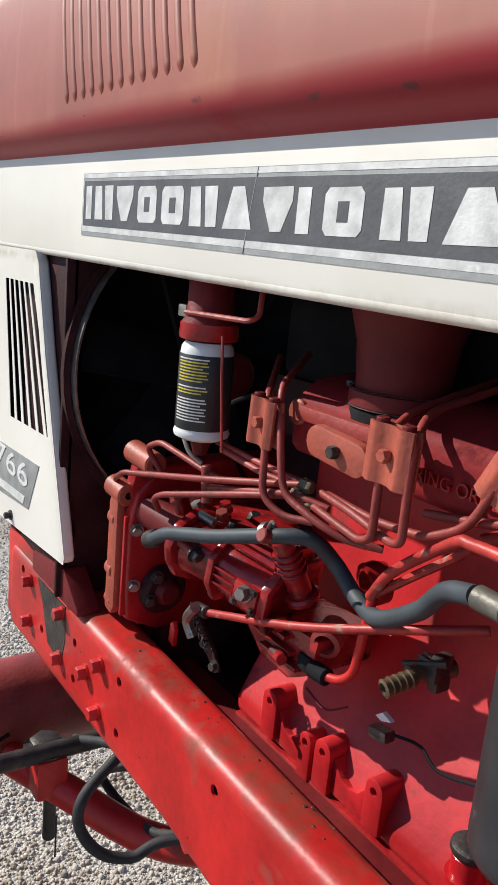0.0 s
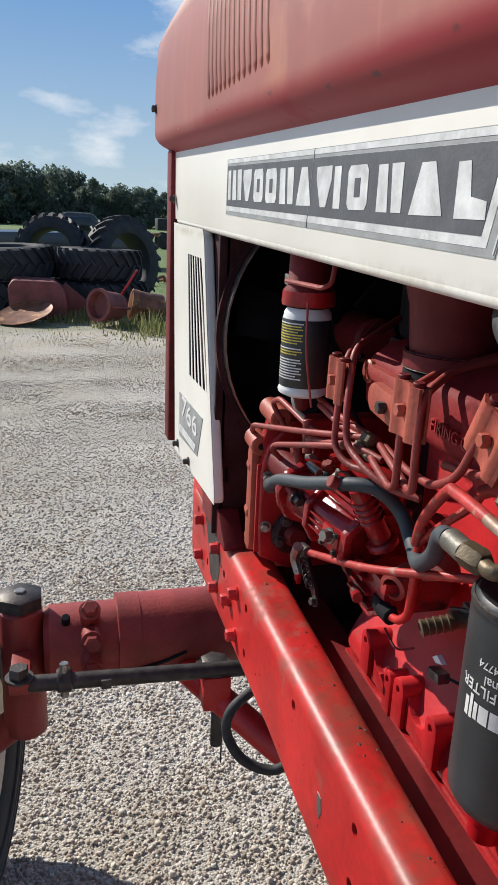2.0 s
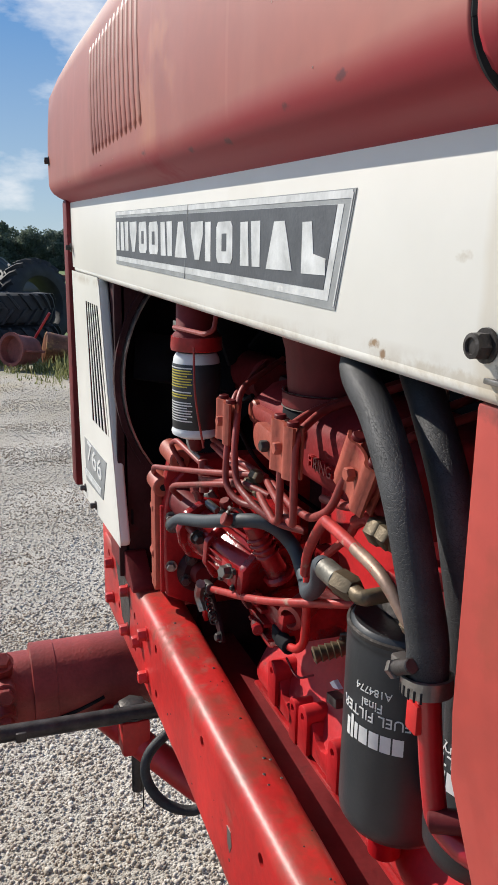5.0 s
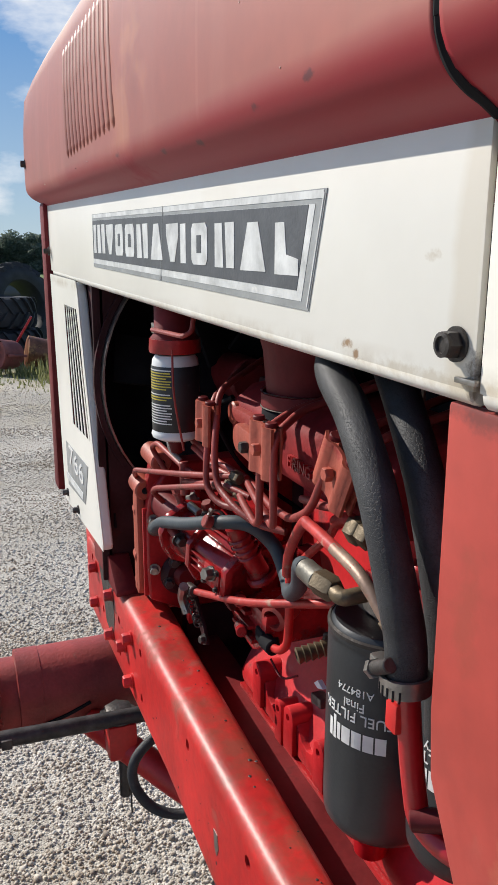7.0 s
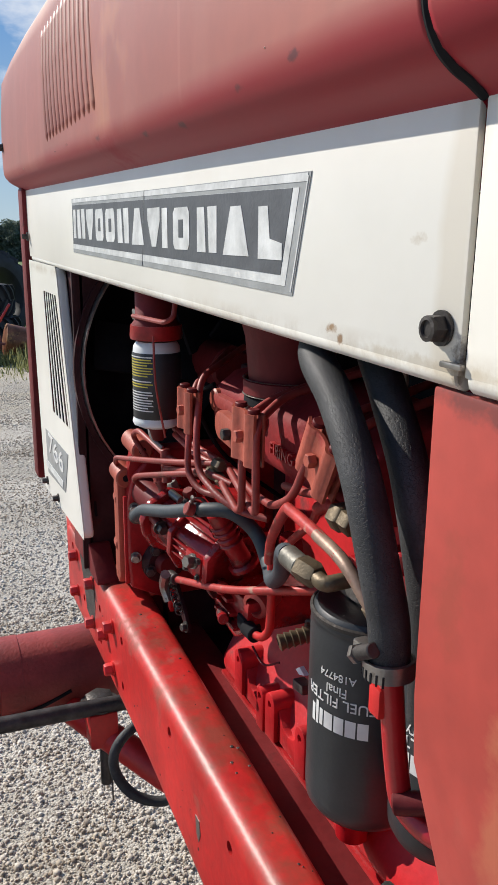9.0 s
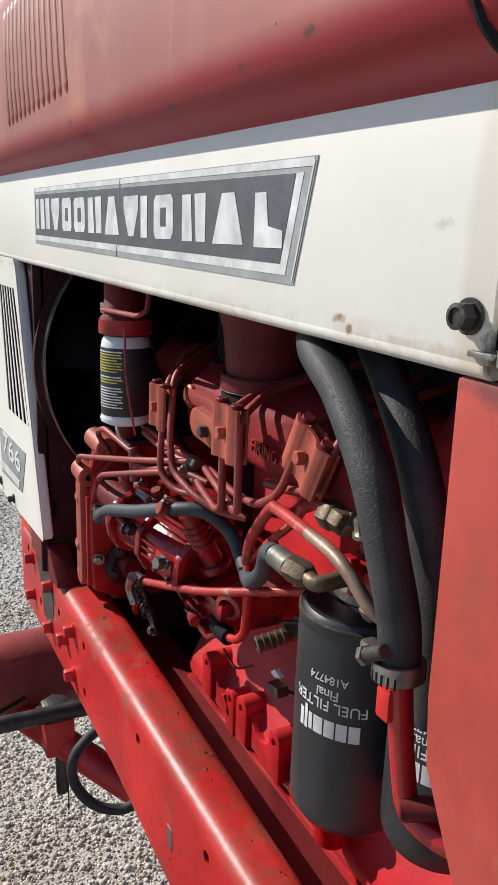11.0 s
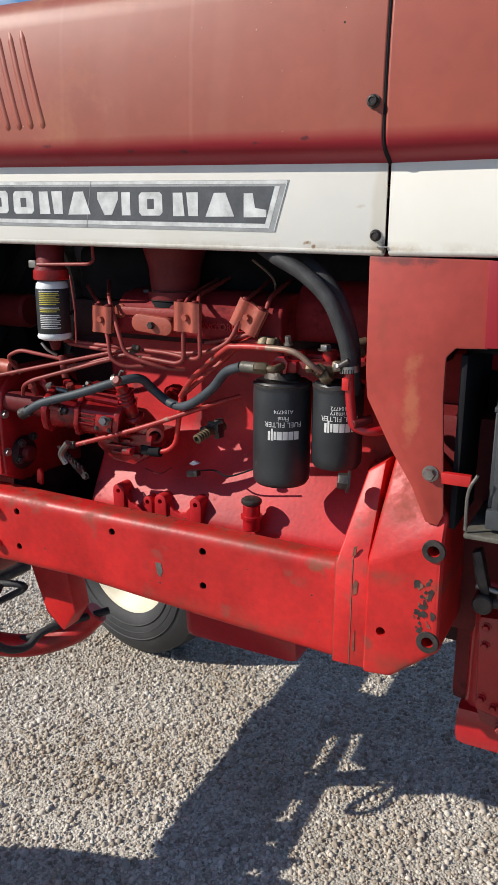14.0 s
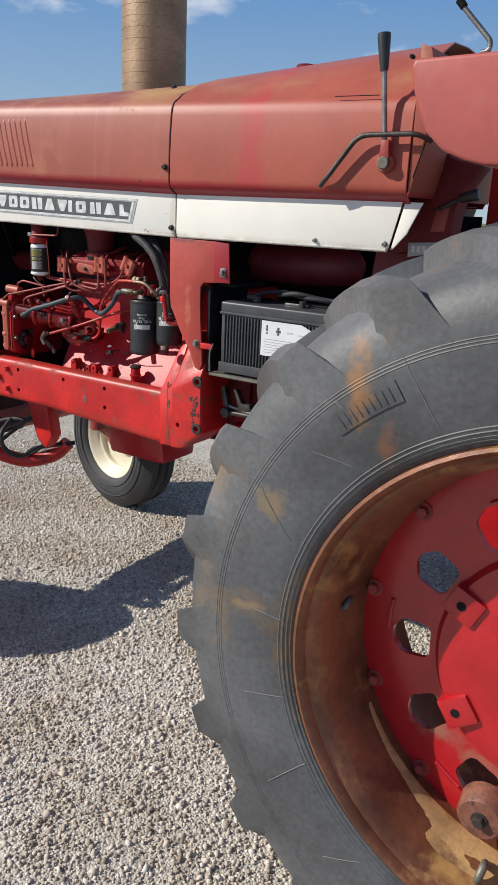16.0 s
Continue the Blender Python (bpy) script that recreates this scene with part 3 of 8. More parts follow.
def gravel_material():
    m = bpy.data.materials.new("gravel")
    m.use_nodes = True
    n, l = m.node_tree.nodes, m.node_tree.links
    b = n["Principled BSDF"]
    geo = n.new("ShaderNodeNewGeometry")
    vor = n.new("ShaderNodeTexVoronoi")
    vor.inputs["Scale"].default_value = 140
    l.new(geo.outputs["Position"], vor.inputs["Vector"])
    ramp = n.new("ShaderNodeValToRGB")
    ramp.color_ramp.elements[0].color = (0.36, 0.322, 0.27, 1)
    ramp.color_ramp.elements[1].color = (0.70, 0.655, 0.58, 1)
    sep = n.new("ShaderNodeSeparateColor")
    l.new(vor.outputs["Color"], sep.inputs[0])
    l.new(sep.outputs[0], ramp.inputs[0])
    big = n.new("ShaderNodeTexNoise")
    big.inputs["Scale"].default_value, big.inputs["Detail"].default_value = 1.2, 6
    l.new(geo.outputs["Position"], big.inputs["Vector"])
    mul = n.new("ShaderNodeMixRGB")
    mul.blend_type, mul.inputs[0].default_value = "MULTIPLY", 0.6
    tone = n.new("ShaderNodeValToRGB")
    tone.color_ramp.elements[0].color, tone.color_ramp.elements[0].position = (0.62, 0.6, 0.55, 1), 0.35
    tone.color_ramp.elements[1].color, tone.color_ramp.elements[1].position = (1, 1, 1, 1), 0.65
    l.new(big.outputs[0], tone.inputs[0])
    l.new(ramp.outputs[0], mul.inputs[1])
    l.new(tone.outputs[0], mul.inputs[2])
    # grass past the yard's edge
    sx = n.new("ShaderNodeSeparateXYZ")
    l.new(geo.outputs["Position"], sx.inputs[0])
    wob = n.new("ShaderNodeMath")
    wob.operation = "MULTIPLY_ADD"
    l.new(big.outputs[0], wob.inputs[0])
    wob.inputs[1].default_value = 5.0
    l.new(sx.outputs[0], wob.inputs[2])
    edge = n.new("ShaderNodeMapRange")
    edge.inputs[1].default_value, edge.inputs[2].default_value = -8.6, -11.5
    l.new(wob.outputs[0], edge.inputs[0])
    edge2 = n.new("ShaderNodeMapRange")
    edge2.inputs[1].default_value, edge2.inputs[2].default_value = 13.0, 16.0
    l.new(sx.outputs[1], edge2.inputs[0])
    most = n.new("ShaderNodeMath")
    most.operation = "MAXIMUM"
    l.new(edge.outputs[0], most.inputs[0])
    l.new(edge2.outputs[0], most.inputs[1])
    blade = n.new("ShaderNodeTexNoise")
    blade.inputs["Scale"].default_value, blade.inputs["Detail"].default_value = 9, 8
    l.new(geo.outputs["Position"], blade.inputs["Vector"])
    green = n.new("ShaderNodeValToRGB")
    green.color_ramp.elements[0].color, green.color_ramp.elements[0].position = (0.07, 0.12, 0.03, 1), 0.3
    green.color_ramp.elements[1].color, green.color_ramp.elements[1].position = (0.19, 0.26, 0.08, 1), 0.7
    l.new(blade.outputs[0], green.inputs[0])
    # straw and bare earth between the gravel and the grass
    straw = n.new("ShaderNodeMapRange")
    straw.inputs[1].default_value, straw.inputs[2].default_value, straw.inputs[4].default_value = -3.0, -9.5, 0.75
    l.new(wob.outputs[0], straw.inputs[0])
    patch = n.new("ShaderNodeTexNoise")
    patch.inputs["Scale"].default_value, patch.inputs["Detail"].default_value = 2.4, 7
    l.new(geo.outputs["Position"], patch.inputs["Vector"])
    lay = n.new("ShaderNodeMapRange")
    lay.inputs[1].default_value, lay.inputs[2].default_value = 0.42, 0.62
    l.new(patch.outputs[0], lay.inputs[0])
    both = n.new("ShaderNodeMath")
    both.operation = "MULTIPLY"
    l.new(straw.outputs[0], both.inputs[0])
    l.new(lay.outputs[0], both.inputs[1])
    earth = n.new("ShaderNodeMixRGB")
    earth.inputs[2].default_value = (0.42, 0.35, 0.22, 1)
    l.new(both.outputs[0], earth.inputs[0])
    l.new(mul.outputs[0], earth.inputs[1])
    fin = n.new("ShaderNodeMixRGB")
    l.new(most.outputs[0], fin.inputs[0])
    l.new(earth.outputs[0], fin.inputs[1])
    l.new(green.outputs[0], fin.inputs[2])
    l.new(fin.outputs[0], b.inputs["Base Color"])
    b.inputs["Roughness"].default_value = 0.9
    bp = n.new("ShaderNodeBump")
    bp.inputs["Strength"].default_value, bp.inputs["Distance"].default_value, bp.invert = 0.7, 0.007, True
    l.new(vor.outputs["Distance"], bp.inputs["Height"])
    l.new(bp.outputs[0], b.inputs["Normal"])
    return m


build_ground()



# ---- tractor: sheet metal ----
TRACTOR = thing("tractor", "old red farm tractor with cream stripe and open engine bay", "tractor", (0, 0, 0))
MID = 0.31


def lip(x):
    """Height of the hood's lower edge."""
    return 1.594 - 0.022 * min(x, 0.0) + 0.002 * max(x, 0)


def hood_section(x):
    """Half section of the hood in (y, z), from the lower lip over the top to the middle."""
    rise = 0.036 * (x + 1.0)
    lo = lip(x) - 1.594
    hi = -0.013 * x
    if x > 0:
        rise += 0.010 + 0.05 * x
    pts = [(0.004, 1.592), (-0.002, 1.598), (-0.010, 1.603), (-0.018, 1.607), (-0.0255, 1.6125), (-0.0305, 1.619), (-0.0335, 1.6255), (-0.0348, 1.632), (-0.0353, 1.640), (-0.0355, 1.70), (-0.033, 1.76), (-0.028, 1.82), (-0.024, 1.842),
           (-0.015, 1.858), (0.0, 1.868), (0.022, 1.874 + rise * 0.2), (0.104, 1.893 + rise * 0.7), (0.2, 1.906 + rise), (MID, 1.912 + rise)]
    return [(y, z + (lo if z < 1.7 else hi)) for y, z in pts]


def hood_side_y(z):
    """How far out the hood's side lies at a height."""
    prof = [(1.60, -0.006), (1.619, -0.030), (1.631, -0.0335), (1.66, -0.0355), (1.70, -0.0355), (1.76, -0.033), (1.82, -0.028), (1.86, -0.015)]
    return float(np.interp(z, [p[0] for p in prof], [p[1] for p in prof]))


def hood_shell(x0, x1, name, close_front, steps=10, label="", slant=0.0):
    bm = bmesh.new()
    xs = [x0 + (x1 - x0) * i / steps for i in range(steps + 1)]
    xs = [xs[0], xs[0] + 0.003] + xs[1:-1] + [xs[-1] - 0.003, xs[-1]]
    if close_front:
        xs = [x0 + d for d in (0.0, 0.006, 0.02, 0.045)] + [x for x in xs if x > x0 + 0.08]
    rings = []
    for x in xs:
        half = hood_section(x)
        pull = 0.0
        if close_front:
            pull = 0.045 * (1 - min(1, (x - x0) / 0.045)) ** 2
        ring = []
        for y, z in half:
            yy = y + pull * (0.06 if z > 1.6 else 0)
            zz = z - pull * 0.8 * max(0, (z - 1.84) / 0.08) + pull * 0.3 * max(0, (1.66 - z) / 0.06)
            if close_front and z > 1.85:
                zz -= 0.09 * max(0.0, min(1.0, (x0 + 0.24 - x) / 0.24)) ** 1.6 * min(1, (z - 1.85) / 0.05)
            ring.append((yy, zz))
        full = ring + [(2 * MID - y, z) for y, z in ring[-2::-1]]
        k = (x - x0) / (x1 - x0)
        rings.append([bm.verts.new((x + slant * k * max(0, (1.90 - z) / 0.3) , y, z)) for y, z in full])
    for a, b in zip(rings, rings[1:]):
        for i in range(len(a) - 1):
            bm.faces.new((a[i], b[i], b[i + 1], a[i + 1]))
    if close_front:
        bm.faces.new(rings[0])
    ob = part(name, bm, M_FADED if close_front else M_FADED2, TRACTOR, label, smooth=40)
    sol = ob.modifiers.new("sheet", "SOLIDIFY")
    sol.thickness, sol.offset = 0.003, -1
    return ob


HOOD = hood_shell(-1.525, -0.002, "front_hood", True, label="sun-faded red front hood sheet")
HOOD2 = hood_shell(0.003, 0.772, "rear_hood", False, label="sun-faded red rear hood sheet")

# embossed louvres on the hood side
for i in range(13):
    xb = -0.602 - 0.0262 * i
    line = []
    for k in range(9):
        z = 1.652 + 0.168 * k / 8
        line.append((xb - 0.046 * k / 8, hood_side_y(z) + 0.0066, z + 0.012))
    part("louvre", pipe(line, 0.007, steps=10, radii=lambda t: 0.0030 + 0.0066 * math.sqrt(min(1, 14 * t, 9 * (1 - t))) * (1.05 - 0.15 * t)), M_FADED, HOOD)

# small chips in the hood's paint
rng = random.Random(12)
for k in range(30):
    x, z, r = -0.05 - 1.3 * rng.random() ** 1.3, 1.64 + 0.19 * rng.random(), 0.0007 + 0.0013 * rng.random() ** 3
    y = float(np.interp(z, [1.64, 1.70, 1.76, 1.82, 1.842], [-0.0353, -0.0355, -0.033, -0.028, -0.024]))
    part("paint_chip", rod((x, y + 0.001, z), (x, y - 0.0004, z), r, r * 0.8, steps=7, bevel=0.0002), M_STONECHIP if k % 3 else M_IRON, HOOD)

# dark gasket along the hood joint
part("joint_gasket", pipe([(0.0, y + 0.004, z) for y, z in hood_section(0.0)[1:17]], 0.0042, steps=8), M_DARK, HOOD2)

# cream stripe panels, the far side too
PANELS = []
for side in (0, 1):
    y0, y1 = (0.0, 0.004) if side == 0 else (2 * MID - 0.004, 2 * MID)
    front = part("side_stripe_panel", slab([(-1.462, lip(-1.462) + 0.004), (-0.0022, 1.598), (-0.0022, 1.474), (-1.432, 1.495)], y0, y1, bevel=0.0012), M_WHITE, TRACTOR, "cream-white stripe panel below the hood")
    rear = part("side_stripe_panel", slab([(0.0022, 1.598), (0.752, 1.599), (0.722, 1.476), (0.0022, 1.474)], y0, y1, bevel=0.0012), M_WHITE, TRACTOR, "cream-white stripe panel below the hood")
    yr = 0.0075 if side == 0 else 2 * MID - 0.0075
    part("panel_fold", rod((-1.41, yr, 1.4925), (-0.004, yr, 1.4735), 0.0075, steps=12), M_WHITE, front)
    part("panel_fold", rod((0.004, yr, 1.4735), (0.715, yr, 1.4755), 0.0075, steps=12), M_WHITE, rear)
    PANELS += [front, rear]
PANEL, PANEL2 = PANELS[0], PANELS[1]
part("panel_end_cap", slab([(0.757, 1.598), (0.806, 1.598), (0.768, 1.517), (0.732, 1.476), (0.727, 1.476)], 0.004, 0.01, bevel=0.001), M_WHITE, TRACTOR, "cream end cap of the stripe")

# decal: dark field, pale borders and blocks
part("decal", slab([(-0.939, 1.591), (-0.157, 1.577), (-0.180, 1.4995), (-0.941, 1.513)], -0.0008, 0.001, bevel=0.0), M_BADGE, PANEL, "dark grey foil decal with pale border and lettering blocks")


def decal_line(u, v):
    """A place on the decal: u from its front to its rear end, v from its lower to its upper edge."""
    a = Vector((-0.941, 1.513)).lerp(Vector((-0.180, 1.4995)), u)
    b = Vector((-0.939, 1.591)).lerp(Vector((-0.157, 1.577)), u)
    return a.lerp(b, v)


def strip(u0, v0, u1, v1, half, y0, y1, name, mat):
    a, b = decal_line(u0, v0), decal_line(u1, v1)
    d = (b - a).normalized()
    s = Vector((-d.y, d.x)) * half
    part(name, slab([tuple(a + s), tuple(b + s), tuple(b - s), tuple(a - s)], y0, y1, bevel=0.0), mat, PANEL)


def quad(u0, u1, v0, v1, y, name, mat):
    part(name, slab([tuple(decal_line(u, v)) for u, v in ((u0, v1), (u1, v1), (u1, v0), (u0, v0))], y, 0.0, bevel=0.0), mat, PANEL)


quad(0.001, 0.996, 0.925, 0.99, -0.0012, "border", M_SILVER)
quad(0.003, 0.984, 0.070, 0.882, -0.0011, "border", M_SILVER)
quad(0.006, 0.972, 0.160, 0.880, -0.0014, "decal_field", M_DECAL)
strip(0.997, 0.03, 0.997, 0.97, 0.0007, -0.0013, 0.0, "border_line", M_SILVER)
strip(0.515, 0.0, 0.517, 1.0, 0.0004, -0.0016, 0.0, "joint", M_BADGE)
# plain shapes in place of the lettering: bars, pairs of bars, wedges and blocks
for x0, x1, shape in ((-0.926, -0.908, "bar"), (-0.897, -0.843, "pair"), (-0.832, -0.787, "wedge"), (-0.774, -0.728, "block"), (-0.715, -0.667, "block"), (-0.653, -0.600, "pair"), (-0.588, -0.538, "trapezoid"),
                      (-0.522, -0.478, "wedge"), (-0.471, -0.453, "bar"), (-0.435, -0.388, "block"), (-0.367, -0.319, "pair"), (-0.305, -0.252, "trapezoid"), (-0.235, -0.195, "corner")):
    zt, zb = 1.5575 - 0.0175 * (x0 + 0.2) / 0.73, 1.5215 - 0.0125 * (x0 + 0.2) / 0.73
    c, w = 0.005, x1 - x0
    outlines = {
        "bar": [[(x0, zt), (x1, zt), (x1, zb), (x0, zb)]],
        "pair": [[(x0, zt), (x0 + w * 0.38, zt), (x0 + w * 0.46, zb), (x0, zb)], [(x0 + w * 0.54, zt), (x1, zt), (x1, zb), (x0 + w * 0.62, zb)]],
        "wedge": [[(x0, zt), (x1, zt), (x1, zt - 0.012), (x0 + w * 0.68, zb), (x0 + w * 0.32, zb), (x0, zt - 0.012)]],
        "block": [[(x0 + c, zt), (x1 - c, zt), (x1, zt - c), (x1, zb + c), (x1 - c, zb), (x0 + c, zb), (x0, zb + c), (x0, zt - c)]],
        "trapezoid": [[(x0 + w * 0.3, zt), (x1 - w * 0.3, zt), (x1, zb), (x0, zb)]],
        "corner": [[(x0, zt), (x0 + w * 0.4, zt), (x0 + w * 0.5, zb + 0.014), (x1, zb + 0.011), (x1, zb), (x0, zb)]],
    }[shape]
    for pts in outlines:
        part("lettering_block", slab(pts, -0.0018, 0.0, bevel=0.0), M_SILVER, PANEL)
    if shape == "block":
        xm, zm = (x0 + x1) / 2, (zt + zb) / 2
        part("block_slot", box((xm - w * 0.14, -0.0021, zm - 0.008), (xm + w * 0.14, -0.0015, zm + 0.008), 0.0), M_DECAL, PANEL, smooth=0)

part("panel_clip", box((-0.013, -0.0035, 1.4775), (0.003, -0.0005, 1.4805), 0.0008), M_STEEL, PANEL, "small bright steel clip")

# panel bolts
for x, z, y, mat, s in ((-0.016, 1.4955, -0.0005, M_IRON, 0.007), (0.50, 1.487, -0.0005, M_STEEL, 0.005), (0.712, 1.489, -0.0005, M_STEEL, 0.0062), (-0.016, 1.674, hood_side_y(1.674) - 0.001, M_IRON, 0.0075), (-1.483, 1.713, -0.0352, M_IRON, 0.0075)):
    bm = hexbolt((x, y, z), (0, -1, 0), s, 0.0085, washer=1.25)
    bm = lathe([(s * 0.55, 0.0087), (s * 0.62, 0.0098), (s * 0.9, 0.0094), (s * 0.88, 0.0068)], along((x, y, z), (x, y - 1, z)), 16, bm=bm)
    part("bolt", bm, mat, PANEL if z < 1.6 else HOOD, "worn hexagon bolt with washer")
part("bolt", hexbolt((-0.03, 0.02, 1.905), (0.1, -0.5, 1), 0.007, 0.008), M_IRON, HOOD)

# grille side panel with slots, badge, front frame
GRILLE = part("grille_side_panel", slab([(-1.431, 1.488), (-1.112, 1.485), (-1.098, 1.47), (-1.055, 1.33), (-0.952, 1.045), (-0.955, 1.033), (-1.378, 1.002)], -0.003, -0.0021, bevel=0.0), M_WHITE, TRACTOR, "cream-white slotted grille side panel")
bm = None
for i in range(6):
    a, b = -1.246 + 0.024 * i, -1.203 + 0.0348 * i
    zb = 1.205 + 0.001 * i
    bm = slab([(a - 0.0085, 1.435), (a + 0.0085, 1.435), (b + 0.0115, zb), (b - 0.0115, zb)], -0.05, 0.06, bevel=0.0, bm=bm)
cut(GRILLE, bm)
part("panel_return", slab([(-1.112, 1.485), (-1.098, 1.47), (-1.055, 1.33), (-0.952, 1.045), (-0.957, 1.034), (-0.975, 1.034), (-1.078, 1.33), (-1.122, 1.47)], -0.0034, 0.015, bevel=0.005, segments=3), M_WHITE, GRILLE)
# near-black sheet added so that the slots read as dark openings
part("slot_backing", slab([(-1.42, 1.48), (-1.12, 1.478), (-0.99, 1.06), (-1.36, 1.02)], 0.026, 0.03, bevel=0.0), M_DARK, GRILLE)
part("badge", slab([(-1.323, 1.146), (-1.066, 1.156), (-1.111, 1.070), (-1.315, 1.052)], -0.0042, -0.002, bevel=0.0005), M_BADGE, GRILLE, "grey model badge with silver number")
part("number", lettering("766", 0.068, Matrix.Translation((-1.2, -0.0048, 1.123)) @ pose(0, 0, 0, 90, 1, 0) @ Matrix.Diagonal((1.75, 0.85, 1, 1)), 0.0006), M_INK, GRILLE)
part("number_bar", slab([(-1.325, 1.078), (-1.128, 1.087), (-1.133, 1.073), (-1.326, 1.064)], -0.0052, -0.003, bevel=0.0), M_SILVER, GRILLE)
for x, z in ((-1.20, 1.031), (-1.335, 1.028), (-1.425, 1.535)):
    part("screw", hexbolt((x, -0.003, z), (0, -1, 0), 0.006, 0.012, washer=1.5), M_IRON, GRILLE)
part("front_grille_frame", box((-1.495, -0.010, 1.0), (-1.442, 2 * MID + 0.01, 1.635), 0.008), M_DARKRED, TRACTOR, "dull red front grille frame")
part("far_grille_panel", slab([(-1.431, 1.488), (-1.108, 1.486), (-0.952, 1.04), (-1.378, 1.002)], 2 * MID - 0.013, 2 * MID, bevel=0.004), M_WHITE, TRACTOR)

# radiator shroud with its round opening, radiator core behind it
# shroud colour is darkened to carry the shade it stands in
SHROUD = part("radiator_shroud", box((-1.006, 0.004, 0.96), (-0.998, 2 * MID - 0.005, 1.56), 0.002), M_SHADED_GRIME, TRACTOR, "dark red radiator shroud plate, shade put into its colour")
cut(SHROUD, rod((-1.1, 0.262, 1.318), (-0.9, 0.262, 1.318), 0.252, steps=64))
part("shroud_rim", lathe([(0.252, 0.0), (0.262, 0.0), (0.262, 0.012), (0.252, 0.012)], along((-1.0, 0.262, 1.318), (0, 0.262, 1.318)), 64, True), M_SHADED_GRIME, SHROUD)
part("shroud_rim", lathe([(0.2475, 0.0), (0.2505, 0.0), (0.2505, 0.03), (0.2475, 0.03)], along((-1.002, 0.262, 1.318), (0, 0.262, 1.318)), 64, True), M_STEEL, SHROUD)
part("shroud_side", slab([(-1.2, 1.48), (-0.998, 1.48), (-0.998, 0.97), (-1.2, 0.99)], 0.016, 0.022, bevel=0.001), M_SHADED_GRIME, SHROUD)
part("radiator_core", box((-1.2, 0.03, 0.98), (-1.12, 2 * MID - 0.03, 1.55), 0.006), M_DARK, TRACTOR)
FAN = part("fan_hub", rod((-1.06, 0.262, 1.318), (-0.93, 0.262, 1.318), 0.04), M_DARKRED, TRACTOR)
for i in range(6):
    m = Matrix.Translation((-1.04, 0.262, 1.318)) @ Matrix.Rotation(radians(60 * i + 20), 4, "X")
    part("fan_blade", box((-0.004, -0.045, 0.03), (0.004, 0.045, 0.22), 0.002, m=m @ Matrix.Rotation(radians(28), 4, "Z")), M_DARK, FAN)

# ---- frame rail ----
RAIL = part("frame_rail", slab([(-1.27, 0.957), (-0.05, 0.957), (-0.05, 0.766), (-0.35, 0.780), (-0.65, 0.797), (-1.27, 0.79)], 0.018, 0.104, bevel=0.024, segments=6), M_RED, TRACTOR, "glossy red frame rail with bolt holes")
for v in RAIL.data.vertices:
    if v.co.y > 0.06:
        v.co.y -= 0.032 * max(0.0, min(1.0, (v.co.x + 1.0) / 0.5))
bm = None
HOLES = ((-0.54, 0.922), (-0.331, 0.921), (-0.331, 0.851), (-0.789, 0.922), (-0.79, 0.842), (-0.947, 0.904), (-0.948, 0.842), (-1.09, 0.925), (-1.09, 0.86), (-1.19, 0.93))
for x, z in HOLES:
    bm = rod((x, -0.02, z), (x, 0.05, z), 0.0075, steps=14, bm=bm)
cut(RAIL, bm)
# near-black cups stand in for the shade inside the holes
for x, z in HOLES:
    part("hole_dark_cup", lathe([(0, 0.0), (0.0074, 0.0), (0.0074, 0.022), (0.0068, 0.022), (0.0068, 0.002), (0, 0.002)], along((x, 0.044, z), (x, 0, z)), 14), M_DARK, RAIL)
for x, z in ((-0.85, 0.918), (-0.853, 0.839), (-1.0, 0.93), (-1.005, 0.85), (-1.15, 0.925), (-1.15, 0.85), (-0.90, 0.88)):
    part("bolt", hexbolt((x, 0.018, z), (0, -1, 0), 0.0105, 0.016, washer=1.2), M_RED, RAIL)
part("bare_patch", slab([(-0.438, 0.878), (-0.425, 0.878), (-0.421, 0.862), (-0.427, 0.848), (-0.434, 0.855)], 0.0172, 0.019, bevel=0.0), M_STEEL, RAIL, "bare chipped metal patch")
part("primer_patch", slab([(-1.115, 0.945), (-0.99, 0.945), (-0.985, 0.89), (-1.0, 0.84), (-1.06, 0.85), (-1.085, 0.905)], 0.0172, 0.019, bevel=0.0), M_IRON, RAIL, "worn bare metal area")
part("frame_rail", slab([(-1.27, 0.957), (-0.05, 0.957), (-0.05, 0.766), (-0.65, 0.797), (-1.27, 0.79)], 2 * MID - 0.106, 2 * MID - 0.018, bevel=0.012, segments=2), M_RED, TRACTOR, "red frame rail on the far side")
# strip added to give the gap beside the rail its shade
part("gap_filler", box((-0.98, 0.062, 0.888), (-0.01, 0.168, 0.896), 0.002), M_DARKRED, TRACTOR, "dark red strip added to fill the shaded gap between rail and block")
part("front_bolster", box((-1.30, 0.024, 0.80), (-1.10, 2 * MID - 0.024, 0.98), 0.012), M_RED, TRACTOR)
part("inner_sill", slab([(-1.13, 0.99), (-0.99, 1.01), (-0.93, 0.965), (-0.93, 0.955), (-1.13, 0.955)], 0.012, 0.05, bevel=0.004), M_DARKRED, TRACTOR)

# chips in the rail's paint
rng = random.Random(7)
for k in range(46):
    x, top = -0.07 - 1.0 * rng.random(), rng.random() < 0.6
    r = 0.0009 + 0.0017 * rng.random() ** 2
    at = Vector((x, 0.05 + 0.02 * rng.random(), 0.957)) if top else Vector((x, 0.018, 0.82 + 0.11 * rng.random()))
    way = Vector((0, 0, 1)) if top else Vector((0, -1, 0))
    part("paint_chip", rod(at, at + way * 0.0006, r, r * 0.8, steps=7, bevel=0.0002), M_IRON, RAIL)

